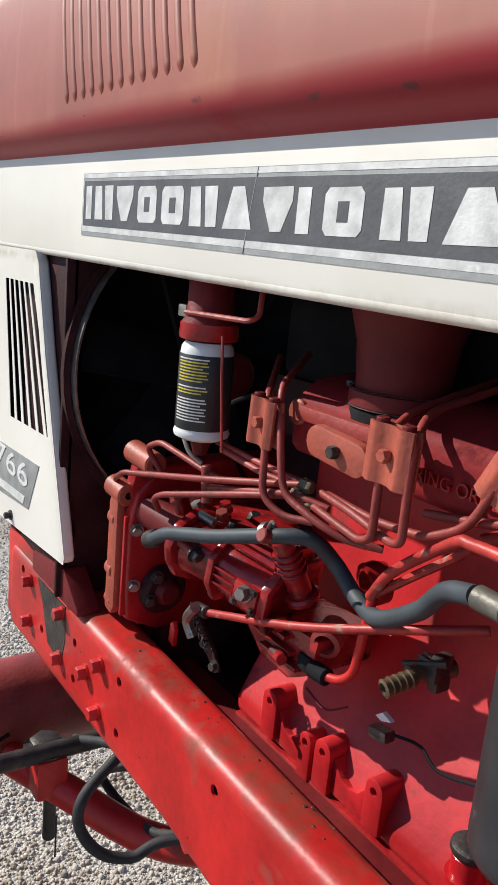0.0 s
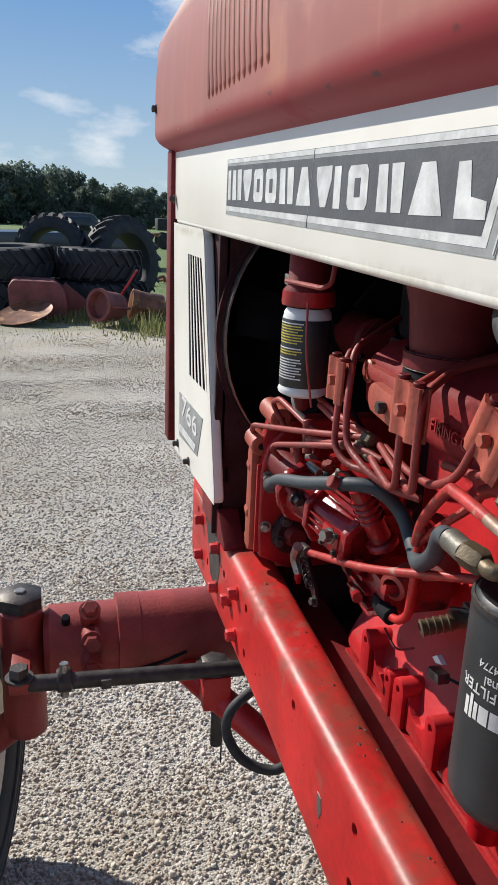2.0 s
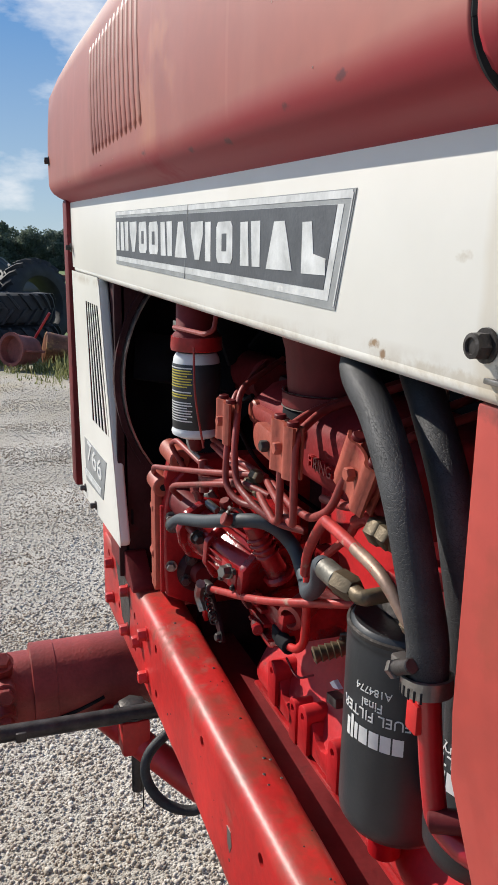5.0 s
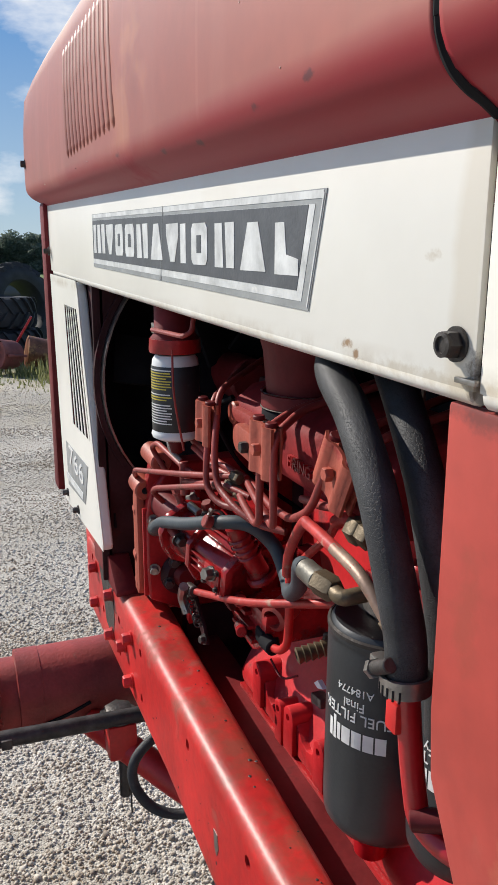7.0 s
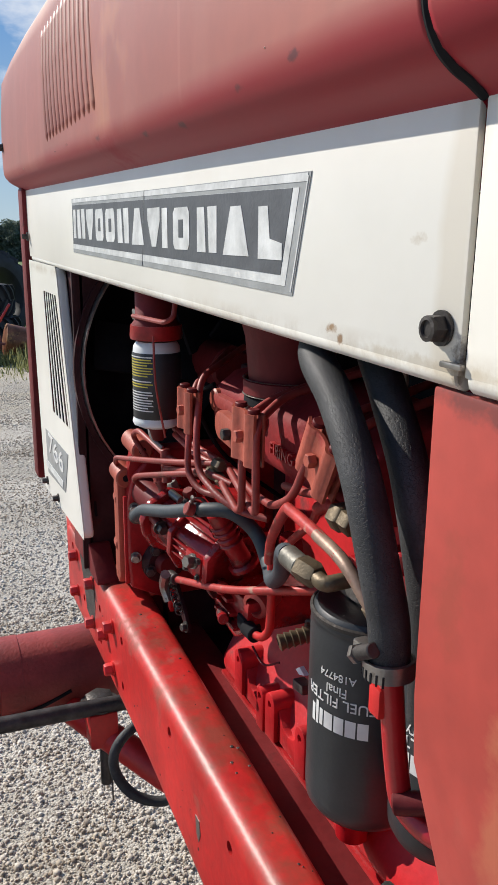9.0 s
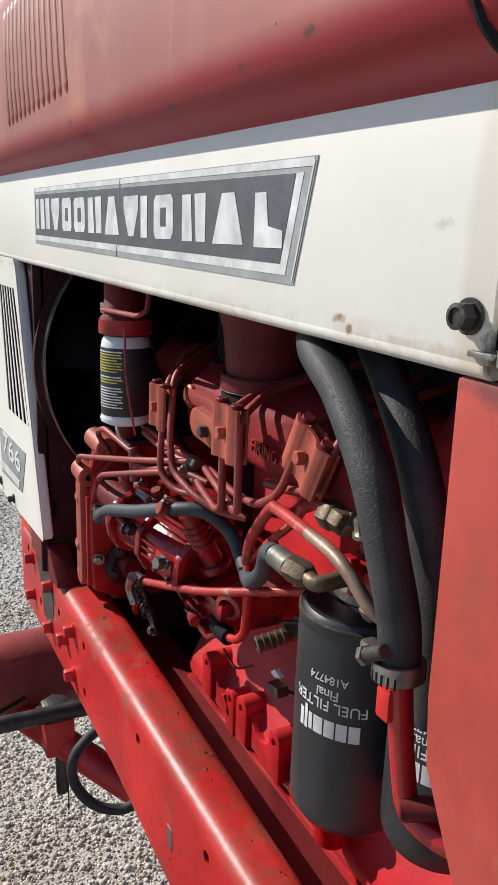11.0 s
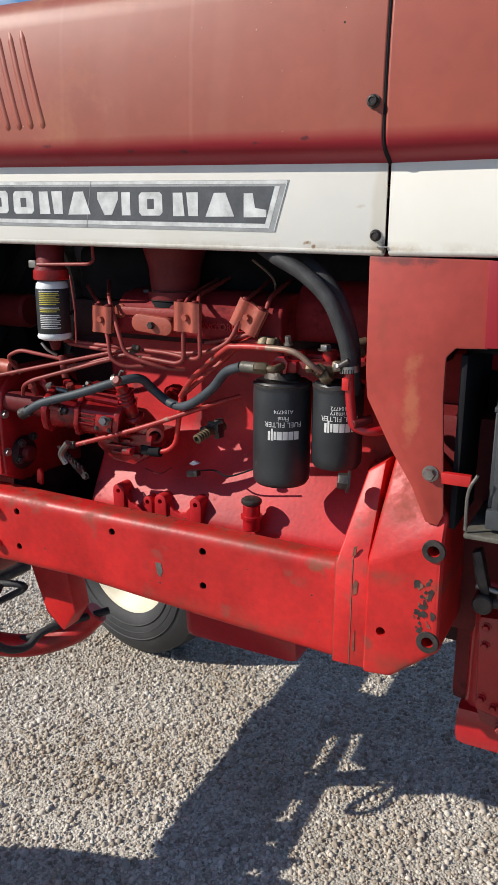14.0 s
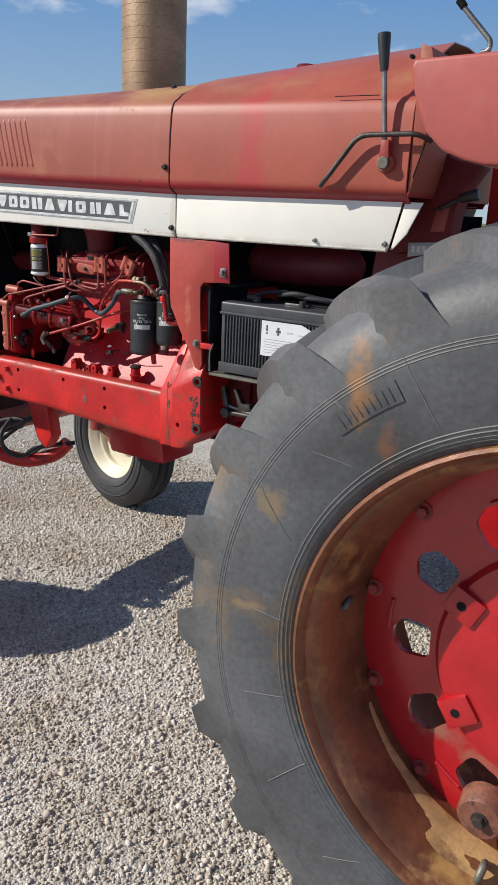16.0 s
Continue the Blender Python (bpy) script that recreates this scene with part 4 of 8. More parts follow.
# rail end casting
def lean_back(bm):
    """Tips the part of a casting above its slanted crease away from the outer face."""
    bmesh.ops.bisect_plane(bm, geom=bm.verts[:] + bm.edges[:] + bm.faces[:], plane_co=(-0.06, 0, 0.957), plane_no=Vector((-0.45, 0, 1)).normalized())
    for v in bm.verts:
        d = v.co.z - 0.957 - 0.45 * (v.co.x + 0.06)
        if d > 0:
            v.co.y += 0.55 * d
    return bm


END = part("rail_end_casting", lean_back(slab([(-0.004, 0.972), (0.012, 1.155), (0.03, 1.166), (0.118, 1.072), (0.122, 0.842), (0.045, 0.777), (-0.004, 0.772)], -0.006, 0.16, bevel=0.009, segments=3)), M_RED, TRACTOR, "scraped red rail end casting")
part("lap_plate", lean_back(slab([(-0.064, 0.962), (-0.038, 1.105), (-0.008, 1.125), (-0.004, 0.772), (-0.064, 0.770)], 0.009, 0.15, bevel=0.0035, segments=2)), M_RED, END)
part("lap_seam", lean_back(slab([(-0.0665, 0.965), (-0.0645, 0.965), (-0.0645, 0.771), (-0.0665, 0.771)], 0.0165, 0.03, bevel=0.0)), M_WORN, END)
part("lap_seam", lean_back(slab([(-0.034, 0.972), (-0.0325, 0.972), (-0.0325, 0.772), (-0.034, 0.772)], 0.0082, 0.02, bevel=0.0)), M_WORN, END)
for pts in (((-0.03, 0.905), (-0.024, 0.91), (-0.022, 0.93), (-0.027, 0.935), (-0.031, 0.925)), ((-0.027, 0.80), (-0.0235, 0.803), (-0.0245, 0.84), (-0.027, 0.83)), ((-0.034, 0.975), (-0.028, 0.98), (-0.027, 0.995), (-0.032, 0.993))):
    lo = 0.0078 if pts[0][0] < 0 else -0.0072
    part("worn_patch", slab(list(pts), lo, lo + 0.003, bevel=0.0), M_WORN if pts[0][0] < 0 else M_IRON, END)
bm = None
for x, z, r in ((0.025, 0.858, 0.008), (0.104, 0.859, 0.0095), (0.104, 1.018, 0.0095)):
    bm = rod((x, -0.05, z), (x, 0.06, z), r, steps=18, bm=bm)
cut(END, bm)
for z in (0.859, 1.018):
    part("boss_ring", lathe([(0.0098, 0.0), (0.019, 0.0), (0.018, 0.004), (0.0098, 0.004)], along((0.104, -0.0055, z), (0.104, -1, z)), 24, True), M_IRON, END)
rng = random.Random(21)
for k in range(34):
    z = rng.choice((0.965, 0.945, 0.925, 0.9, 0.885)) + rng.gauss(0, 0.009)
    x, r = 0.094 + rng.gauss(0, 0.007), 0.0016 + 0.005 * rng.random() ** 1.6
    if not 0.875 < z < 0.992 or x > 0.112:
        continue
    pts = []
    for a in range(0, 360, 30):
        q = r * (0.55 + 0.6 * rng.random())
        pts.append((x + q * math.cos(radians(a)), z + 1.3 * q * math.sin(radians(a))))
    lo = -0.0066 - 0.0006 * rng.random()
    part("paint_scab", slab(pts[::-1], lo, -0.003, bevel=0.0), M_WORN if k % 4 == 0 else M_IRON, END)
part("head_bolt", hexbolt((-0.052, 0.03, 1.098), (-0.9, -0.35, 0.1), 0.014, 0.02), M_IRON, END)

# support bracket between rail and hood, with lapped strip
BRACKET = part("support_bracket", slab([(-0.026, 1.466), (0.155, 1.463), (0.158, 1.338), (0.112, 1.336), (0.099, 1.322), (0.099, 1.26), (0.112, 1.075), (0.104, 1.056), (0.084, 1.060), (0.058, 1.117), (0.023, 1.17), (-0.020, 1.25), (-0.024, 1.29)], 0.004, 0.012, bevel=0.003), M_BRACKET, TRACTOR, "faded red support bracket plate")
part("bracket_strip", slab([(0.150, 1.463), (0.206, 1.460), (0.214, 1.342), (0.154, 1.340)], -0.001, 0.004, bevel=0.0012), M_FADED, BRACKET)
part("bracket_flange", box((-0.024, 0.012, 1.30), (-0.018, 0.09, 1.468), 0.002), M_FADED, BRACKET)
part("washer_plate", box((0.178, -0.004, 1.358), (0.2, -0.001, 1.386), 0.001), M_STEEL, BRACKET)
part("bolt", hexbolt((0.189, -0.004, 1.372), (0, -1, 0), 0.008, 0.01), M_STEEL, BRACKET)
part("bolt", hexbolt((0.088, 0.004, 1.141), (0, -1, 0), 0.0095, 0.012), M_STEEL, BRACKET)
part("stay", box((0.105, 0.0, 1.128), (0.15, 0.012, 1.146), 0.002), M_RED, BRACKET)

# ---- engine ----
ENGINE = part("engine_block", slab([(0.154, 0.896), (0.152, 0.918), (0.162, 0.938), (0.206, 1.018), (0.244, 1.08), (0.25, 1.11), (0.25, 1.30), (0.45, 1.30), (0.45, 0.896)], -0.70, 0.12, axis="x", bevel=0.012, segments=3), M_BLOCK, TRACTOR, "red-painted engine block")
# skirt colour is darkened to carry the shade beside the rail
part("crankcase_skirt", slab([(0.184, 0.765), (0.182, 0.897), (0.45, 0.897), (0.45, 0.765)], -0.69, 0.12, axis="x", bevel=0.008), M_SHADED_GRIME, ENGINE, "lower crankcase, darkened for the shade beside the rail")
# dark back wall added in the recess ahead of the block, for its shade
part("recess_back", slab([(0.30, 0.80), (0.30, 0.945), (0.30, 1.02), (0.30, 1.08), (0.30, 1.295), (0.45, 1.295), (0.45, 0.80)], -0.843, -0.699, axis="x", bevel=0.005), M_SHADED_GRIME, ENGINE)
# head and cover: shade under the hood is put into their dark colours
part("cylinder_head", box((-0.76, 0.2, 1.28), (0.06, 0.45, 1.36), 0.012), M_SHADED_GRIME, ENGINE)
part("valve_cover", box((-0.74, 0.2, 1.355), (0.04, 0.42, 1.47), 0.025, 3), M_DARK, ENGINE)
part("oil_pan", slab([(0.2, 0.81), (0.44, 0.81), (0.42, 0.60), (0.22, 0.60)], -0.50, -0.22, axis="x", bevel=0.02), M_FIRE_RED, ENGINE)
part("bell_housing", slab([(0.16, 0.80), (0.17, 1.2), (0.45, 1.2), (0.46, 0.80)], 0.02, 0.2, axis="x", bevel=0.02), M_DARKRED, ENGINE)
part("core_plug", lathe([(0, 0.004), (0.017, 0.004), (0.02, 0.009), (0.024, 0.006), (0.024, 0)], along((-0.235, 0.238, 1.18), (-0.235, 0, 1.18)), 24), M_ENGINE, ENGINE)
part("core_plug", lathe([(0, 0.004), (0.017, 0.004), (0.02, 0.009), (0.024, 0.006), (0.024, 0)], along((-0.06, 0.225, 1.06), (-0.06, 0, 1.06)), 24), M_ENGINE, ENGINE)
part("pan_rail", box((-0.69, 0.147, 0.890), (0.0, 0.19, 0.9), 0.003), M_ENGINE, ENGINE)

# cast ears with holes
for x, zz, w in ((-0.615, 0.958, 0.0145), (-0.54, 0.945, 0.011), (-0.508, 0.951, 0.0145), (-0.422, 0.957, 0.0135)):
    pts = [(x - w, zz - 0.05), (x - w, zz - 0.002)] + [(x - w * math.cos(radians(a)), zz + 0.002 + w * 0.9 * math.sin(radians(a))) for a in range(20, 180, 20)] + [(x + w, zz - 0.002), (x + w, zz - 0.05)]
    ear = part("mounting_ear", slab(pts, 0.144, 0.21, bevel=0.003), M_BLOCK, ENGINE)
    if w > 0.005:
        cut(ear, rod((x, 0.12, zz), (x, 0.17, zz), 0.0052, steps=12))

for x0, x1 in ((-0.60, -0.552), (-0.529, -0.523), (-0.493, -0.436)):
    xm = (x0 + x1) / 2
    part("ear_web", slab([(x0, 0.905), (x0, 0.95), (x0 + (xm - x0) * 0.5, 0.934), (xm, 0.929), (x1 - (x1 - xm) * 0.5, 0.934), (x1, 0.95), (x1, 0.905)], 0.15, 0.2, bevel=0.002), M_BLOCK, ENGINE)

# intake manifold, with raised firing-order text and an oval cover
MANIFOLD = part("intake_manifold", slab([(0.085, 1.318), (0.092, 1.308), (0.2, 1.308), (0.2, 1.392), (0.15, 1.392), (0.11, 1.385), (0.088, 1.368), (0.083, 1.35)], -0.555, -0.205, axis="x", bevel=0.012, segments=4), M_MANIFOLD, TRACTOR, "red intake manifold with raised text")
part("manifold_tail", slab([(0.148, 1.318), (0.155, 1.308), (0.24, 1.308), (0.24, 1.42), (0.21, 1.42), (0.172, 1.402), (0.15, 1.375), (0.146, 1.35)], -0.21, 0.03, axis="x", bevel=0.03, segments=5), M_MANIFOLD, MANIFOLD)
part("raised_text", lettering("FIRING ORDER", 0.0172, Matrix.Translation((-0.327, 0.0815, 1.334)) @ pose(0, 0, 0, 90, 0, 0) @ pose(0, 0, 0, 0, 0, -1.0), 0.0022), M_ENGINE, MANIFOLD)
oval = [(-0.494 + 0.016 * math.cos(radians(a)), 1.334 + 0.0165 * math.sin(radians(a))) for a in range(90, 271, 20)] + [(-0.436 + 0.016 * math.cos(radians(a)), 1.329 + 0.0165 * math.sin(radians(a))) for a in range(-90, 91, 20)]
part("oval_cover", slab(oval, 0.068, 0.086, bevel=0.003), M_ORANGE, MANIFOLD, "bleached oval cover plate")
part("cover_bolt", hexbolt((-0.463, 0.068, 1.331), (0, -1, 0), 0.0068, 0.009, washer=0), M_IRON, MANIFOLD)
part("manifold_boss", rod((-0.545, 0.08, 1.352), (-0.545, 0.15, 1.352), 0.014), M_ORANGE, MANIFOLD)
part("manifold_web", box((-0.545, 0.078, 1.345), (-0.4, 0.1, 1.362), 0.006), M_AXLE, MANIFOLD)

# dark cable and slack wire low behind the filter
part("bay_cable", pipe(((-0.80, 0.30, 1.12), (-0.795, 0.20, 1.20), (-0.775, 0.15, 1.27), (-0.745, 0.13, 1.315), (-0.70, 0.14, 1.34)), 0.0035, steps=8), M_DARK, TRACTOR, "thin dark cable in the engine bay")
part("bay_wire", pipe(((-0.30, 0.16, 1.45), (-0.26, 0.15, 1.425), (-0.245, 0.14, 1.41), (-0.25, 0.15, 1.40)), 0.0022, steps=6), M_BARETAN, TRACTOR, "frayed bare wire end")

# flared air pipe with band clamp
NECK = part("air_pipe", lathe([(0.044, 0.0), (0.046, 0.03), (0.05, 0.075), (0.06, 0.11), (0.075, 0.145), (0.085, 0.19)], Matrix.Translation((-0.452, 0.135, 1.36)), 40), M_DARKRED, TRACTOR, "dull red flared air pipe")
part("rubber_sleeve", lathe([(0.0, 0), (0.05, 0.0), (0.0515, 0.008), (0.0505, 0.02), (0.046, 0.022)], Matrix.Translation((-0.452, 0.135, 1.352)), 40), M_DARK, NECK)
part("band_clamp", lathe([(0.0495, 0.0), (0.0518, 0.001), (0.0518, 0.015), (0.0495, 0.016)], Matrix.Translation((-0.452, 0.135, 1.375)), 40, True), M_DARKRED, NECK)
for z in (1.374, 1.391):
    part("clamp_wire", lathe([(0.0512, 0), (0.0526, 0.0007), (0.0512, 0.0014)], Matrix.Translation((-0.452, 0.135, z)), 40, True), M_STEEL, NECK)
part("clamp_screw", box((-0.513, 0.115, 1.376), (-0.5, 0.13, 1.392), 0.002), M_IRON, NECK)

# injection-line clamps: two stacked plates with a bolt
def line_clamp(at, wide, high, lean):
    m = Matrix.Translation(at) @ Matrix.Rotation(radians(lean), 4, "Y")
    bm = bmesh.new()
    n = 12
    cols = []
    for i in range(n + 1):
        u = -wide / 2 + wide * i / n
        bulge = -0.0055 * (math.exp(-((u + wide * 0.30) / 0.007) ** 2) + math.exp(-((u - wide * 0.30) / 0.007) ** 2))
        cols.append([bm.verts.new((u, bulge + d, v)) for d in (0, 0.003) for v in (-high / 2, high / 2)])
    for a, b in zip(cols, cols[1:]):
        bm.faces.new((a[0], b[0], b[1], a[1]))
        bm.faces.new((a[2], a[3], b[3], b[2]))
        bm.faces.new((a[1], b[1], b[3], a[3]))
        bm.faces.new((a[0], a[2], b[2], b[0]))
    bm.faces.new((cols[0][0], cols[0][1], cols[0][3], cols[0][2]))
    bm.faces.new((cols[-1][0], cols[-1][2], cols[-1][3], cols[-1][1]))
    bm.transform(m)
    ob = part("line_clamp", bm, M_ORANGE, TRACTOR, "bleached red injection-line clamp")
    part("clamp_back", box((-wide / 2, 0.009, -high / 2), (wide / 2, 0.012, high / 2), 0.001, m=m), M_ORANGE, ob)
    part("clamp_bolt", hexbolt(m @ Vector((0, -0.001, 0)), (0, -1, 0), 0.0065, 0.008, washer=0), M_IRON if lean == 0 and wide < 0.04 else M_ORANGE, ob)
    for s in (-1, 1):
        part("grommet", rod(m @ Vector((s * wide * 0.3, 0.004, high / 2 - 0.001)), m @ Vector((s * wide * 0.3, 0.004, high / 2 + 0.004)), 0.0062, steps=12), M_DARKRED, ob)
    return ob


line_clamp((-0.566, 0.052, 1.338), 0.043, 0.05, 3)
line_clamp((-0.375, 0.047, 1.352), 0.052, 0.052, 2)
line_clamp((-0.262, 0.066, 1.356), 0.056, 0.05, 27)

# injection lines
LINES = (
    ((-0.673, 0.150, 1.390), (-0.583, 0.070, 1.363), (-0.554, 0.052, 1.306), (-0.547, 0.048, 1.264), (-0.520, 0.055, 1.249), (-0.485, 0.070, 1.252)),
    ((-0.619, 0.150, 1.402), (-0.561, 0.070, 1.376), (-0.527, 0.052, 1.310), (-0.514, 0.050, 1.275), (-0.462, 0.056, 1.260), (-0.432, 0.070, 1.251), (-0.406, 0.090, 1.250)),
    ((-0.396, 0.220, 1.414), (-0.396, 0.090, 1.383), (-0.384, 0.050, 1.365), (-0.384, 0.050, 1.274), (-0.401, 0.052, 1.266), (-0.475, 0.065, 1.269), (-0.507, 0.075, 1.268)),
    ((-0.369, 0.220, 1.417), (-0.374, 0.090, 1.388), (-0.351, 0.050, 1.369), (-0.349, 0.050, 1.282), (-0.365, 0.055, 1.276), (-0.429, 0.065, 1.282), (-0.493, 0.080, 1.281)),
    ((-0.281, 0.220, 1.418), (-0.273, 0.090, 1.386), (-0.275, 0.068, 1.359), (-0.294, 0.062, 1.313), (-0.334, 0.062, 1.291), (-0.400, 0.070, 1.282), (-0.493, 0.085, 1.280)),
    ((-0.240, 0.220, 1.418), (-0.230, 0.090, 1.391), (-0.231, 0.070, 1.362), (-0.250, 0.068, 1.330), (-0.287, 0.072, 1.318), (-0.358, 0.085, 1.302)),
)
for pts in LINES:
    part("injection_line", pipe(pts, 0.0041, bend=0.018, steps=10), M_AXLE, TRACTOR, "red injection line")
SHORT = (
    ((-0.511, 0.070, 1.284), (-0.645, 0.045, 1.253), (-0.815, 0.035, 1.213), (-0.836, 0.030, 1.209), (-0.884, 0.040, 1.186), (-0.906, 0.070, 1.152)),
    ((-0.525, 0.065, 1.269), (-0.588, 0.050, 1.252), (-0.736, 0.035, 1.208), (-0.761, 0.037, 1.195), (-0.787, 0.060, 1.169)),
    ((-0.798, 0.070, 1.211), (-0.813, 0.050, 1.249), (-0.775, 0.050, 1.265), (-0.674, 0.060, 1.252), (-0.653, 0.070, 1.247)),
    ((-0.680, 0.075, 1.287), (-0.574, 0.075, 1.284), (-0.507, 0.085, 1.281)),
    ((-0.663, 0.070, 1.283), (-0.579, 0.070, 1.277), (-0.530, 0.080, 1.275)),
    ((-0.658, 0.055, 1.238), (-0.511, 0.060, 1.275), (-0.471, 0.075, 1.270)),
)
for pts in SHORT:
    part("injection_line", pipe(pts, 0.004, bend=0.014, steps=10), M_AXLE, TRACTOR, "red injection line")
for p, q in (((-0.510, 0.070, 1.285), (-0.484, 0.075, 1.283)), ((-0.502, 0.070, 1.270), (-0.479, 0.070, 1.268)), ((-0.516, 0.065, 1.274), (-0.496, 0.068, 1.272))):
    bm = lathe([(0, 0), (0.0075, 0), (0.0075, 0.012), (0.006, 0.014), (0, 0.014)], along(p, q), 6)
    part("line_nut", bm, M_BRASS, TRACTOR, "worn line nut")

# filter with printed wrap, hung from a red head
OILF = part("spin_on_filter", lathe([(0, 0.0), (0.024, 0.0), (0.032, 0.004), (0.0335, 0.008), (0.0325, 0.011), (0.0315, 0.014), (0.0315, 0.098), (0.030, 0.108), (0.026, 0.114), (0, 0.114)], Matrix.Translation((-0.684, 0.053, 1.292)), 40), M_LABEL, TRACTOR, "white-capped filter with dark printed wrap")
part("printed_wrap", lathe([(0.0318, 0.0), (0.0321, 0.0005), (0.0321, 0.086), (0.0318, 0.0865)], Matrix.Translation((-0.684, 0.053, 1.306)), 40), M_BLACK, OILF, "dark printed wrap")
FACE = Matrix.Translation((-0.684, 0.053, 1.35)) @ Matrix.Rotation(radians(30), 4, "Z") @ pose(0, 0, 0, 90, 0, 0)
for k in range(21):
    v = 0.037 - 0.0035 * k
    if k in (8, 12):
        continue
    wide = (0.042, 0.040, 0.042, 0.035)[k % 4]
    bm = bmesh.new()
    cells = 8
    for i in range(cells):
        a0, a1 = (-0.023 + wide * i / cells) / 0.0322, (-0.023 + wide * (i + 0.999) / cells) / 0.0322
        q = [bm.verts.new((0.0324 * math.sin(a), vv, 0.0324 * math.cos(a))) for a, vv in ((a0, v), (a1, v), (a1, v + 0.0016), (a0, v + 0.0016))]
        bm.faces.new(q)
    bm.transform(FACE)
    part("print_line", bm, M_YELLOW if 1 <= k <= 7 or k in (10, 11) else M_INK, OILF, smooth=0)
part("filter_head", lathe([(0, 0.0), (0.030, 0.0), (0.032, 0.004), (0.032, 0.02), (0.027, 0.026), (0.026, 0.16), (0, 0.16)], Matrix.Translation((-0.684, 0.053, 1.408)), 32), M_DARKRED, OILF, "dull red filter head")
part("head_flange", lathe([(0.0, 0), (0.0335, 0.0), (0.0345, 0.004), (0.0335, 0.018), (0, 0.018)], Matrix.Translation((-0.684, 0.053, 1.409)), 28), M_ENGINE, OILF)
part("head_nut", box((-0.719, 0.030, 1.431), Vector((-0.719, 0.030, 1.431)) + Vector((0.018, 0.012, 0.014)), 0.002), M_STEEL, OILF)
part("head_tube", pipe(((-0.692, 0.025, 1.438), (-0.574, 0.030, 1.441), (-0.570, 0.040, 1.446), (-0.580, 0.050, 1.488)), 0.003, bend=0.01, steps=8), M_AXLE, OILF)
part("wire_stay", pipe(((-0.619, 0.030, 1.420), (-0.612, 0.030, 1.360), (-0.625, 0.045, 1.290)), 0.0016, steps=6), M_AXLE, OILF)
part("drain_cock", pipe(((-0.717, 0.050, 1.283), (-0.702, 0.050, 1.270), (-0.688, 0.060, 1.259)), 0.003, steps=8), M_STEEL, OILF)
part("drain_boss", rod((-0.684, 0.053, 1.272), (-0.684, 0.053, 1.294), 0.008, 0.014, steps=20), M_DARKRED, OILF)
part("drain_boss", rod((-0.67, 0.06, 1.215), (-0.676, 0.06, 1.26), 0.007, steps=12), M_AXLE, OILF)

# gear housing at the front of the engine: a cast plate, sunlit edge painted orange, two lugs on top
GEAR = part("gear_housing", slab([(0.050, 0.985), (0.047, 1.03), (0.047, 1.13), (0.056, 1.172), (0.095, 1.212), (0.34, 1.212), (0.34, 0.96), (0.10, 0.96)], -0.886, -0.842, axis="x", bevel=0.005, segments=3), M_ENGINE, TRACTOR, "red gear housing plate with its sunlit edge painted orange")
part("housing_edge", slab([(-0.889, 0.99), (-0.889, 1.15), (-0.882, 1.172), (-0.862, 1.166), (-0.860, 1.0), (-0.868, 0.985)], 0.036, 0.05, bevel=0.004), M_ORANGE, GEAR, "orange housing edge, sunlight put into its colour")
part("housing_rib", box((-0.853, 0.042, 0.99), (-0.847, 0.05, 1.14), 0.002), M_ENGINE, GEAR)
for p, long, r in (((-0.856, 0.050, 1.167), 0.05, 0.0165), ((-0.812, 0.066, 1.222), 0.07, 0.0165)):
    lug = part("lug", rod((p[0] - long, p[1], p[2] + 0.003), p, r, steps=24), M_ORANGE, GEAR)
    part("lug_bore", rod((p[0] - 0.002, p[1], p[2]), (p[0] + 0.0006, p[1], p[2]), 0.006, steps=14), M_DARK, lug)
part("lug_web", slab([(0.056, 1.15), (0.05, 1.175), (0.062, 1.226), (0.082, 1.232), (0.12, 1.21), (0.12, 1.15)], -0.872, -0.85, axis="x", bevel=0.004), M_ENGINE, GEAR)
for z, r in ((1.128, 0.012), (1.05, 0.013), (1.003, 0.011)):
    part("edge_boss", rod((-0.894, 0.048, z), (-0.87, 0.046, z - 0.001), r, steps=20), M_ORANGE, GEAR)
for z in (1.121, 1.037):
    part("housing_bolt", hexbolt((-0.842, 0.058, z), (1, -0.3, 0), 0.0072, 0.010), M_STEEL, GEAR)
part("gear_cover", rod((-0.845, 0.105, 1.025), (-0.828, 0.105, 1.025), 0.038, 0.034, steps=32), M_SHADED_GRIME, GEAR)
part("cover_hub", rod((-0.829, 0.105, 1.025), (-0.815, 0.105, 1.025), 0.02, 0.016, steps=24), M_DARKRED, GEAR)
for y, z in ((0.078, 1.016), (0.088, 1.05), (0.125, 1.058)):
    part("cover_screw", hexbolt((-0.828, y, z), (1, -0.2, 0), 0.0075, 0.009), M_IRON, GEAR)
# dark plate and floor added to fill the recess where only shade lies
part("recess_plate", slab([(0.12, 0.80), (0.11, 0.97), (0.45, 0.97), (0.45, 0.80)], -0.884, -0.85, axis="x", bevel=0.005), M_SHADED_GRIME, GEAR, "dark plate added to close the shaded recess")
part("recess_floor", box((-0.86, 0.168, 0.86), (-0.685, 0.45, 0.87), 0.002), M_SHADED_GRIME, GEAR)
part("tab", slab([(-0.802, 0.962), (-0.800, 0.99), (-0.792, 0.996), (-0.786, 0.985), (-0.788, 0.958)], 0.098, 0.105, bevel=0.0015), M_RED, GEAR)

# injection pump: an oily stepped casting behind a leaf-shaped flange
TILT = Matrix.Translation((-0.605, 0.105, 1.125)) @ Matrix.Rotation(radians(14), 4, "Z") @ Matrix.Rotation(radians(8), 4, "Y")
AIM = TILT.to_3x3()


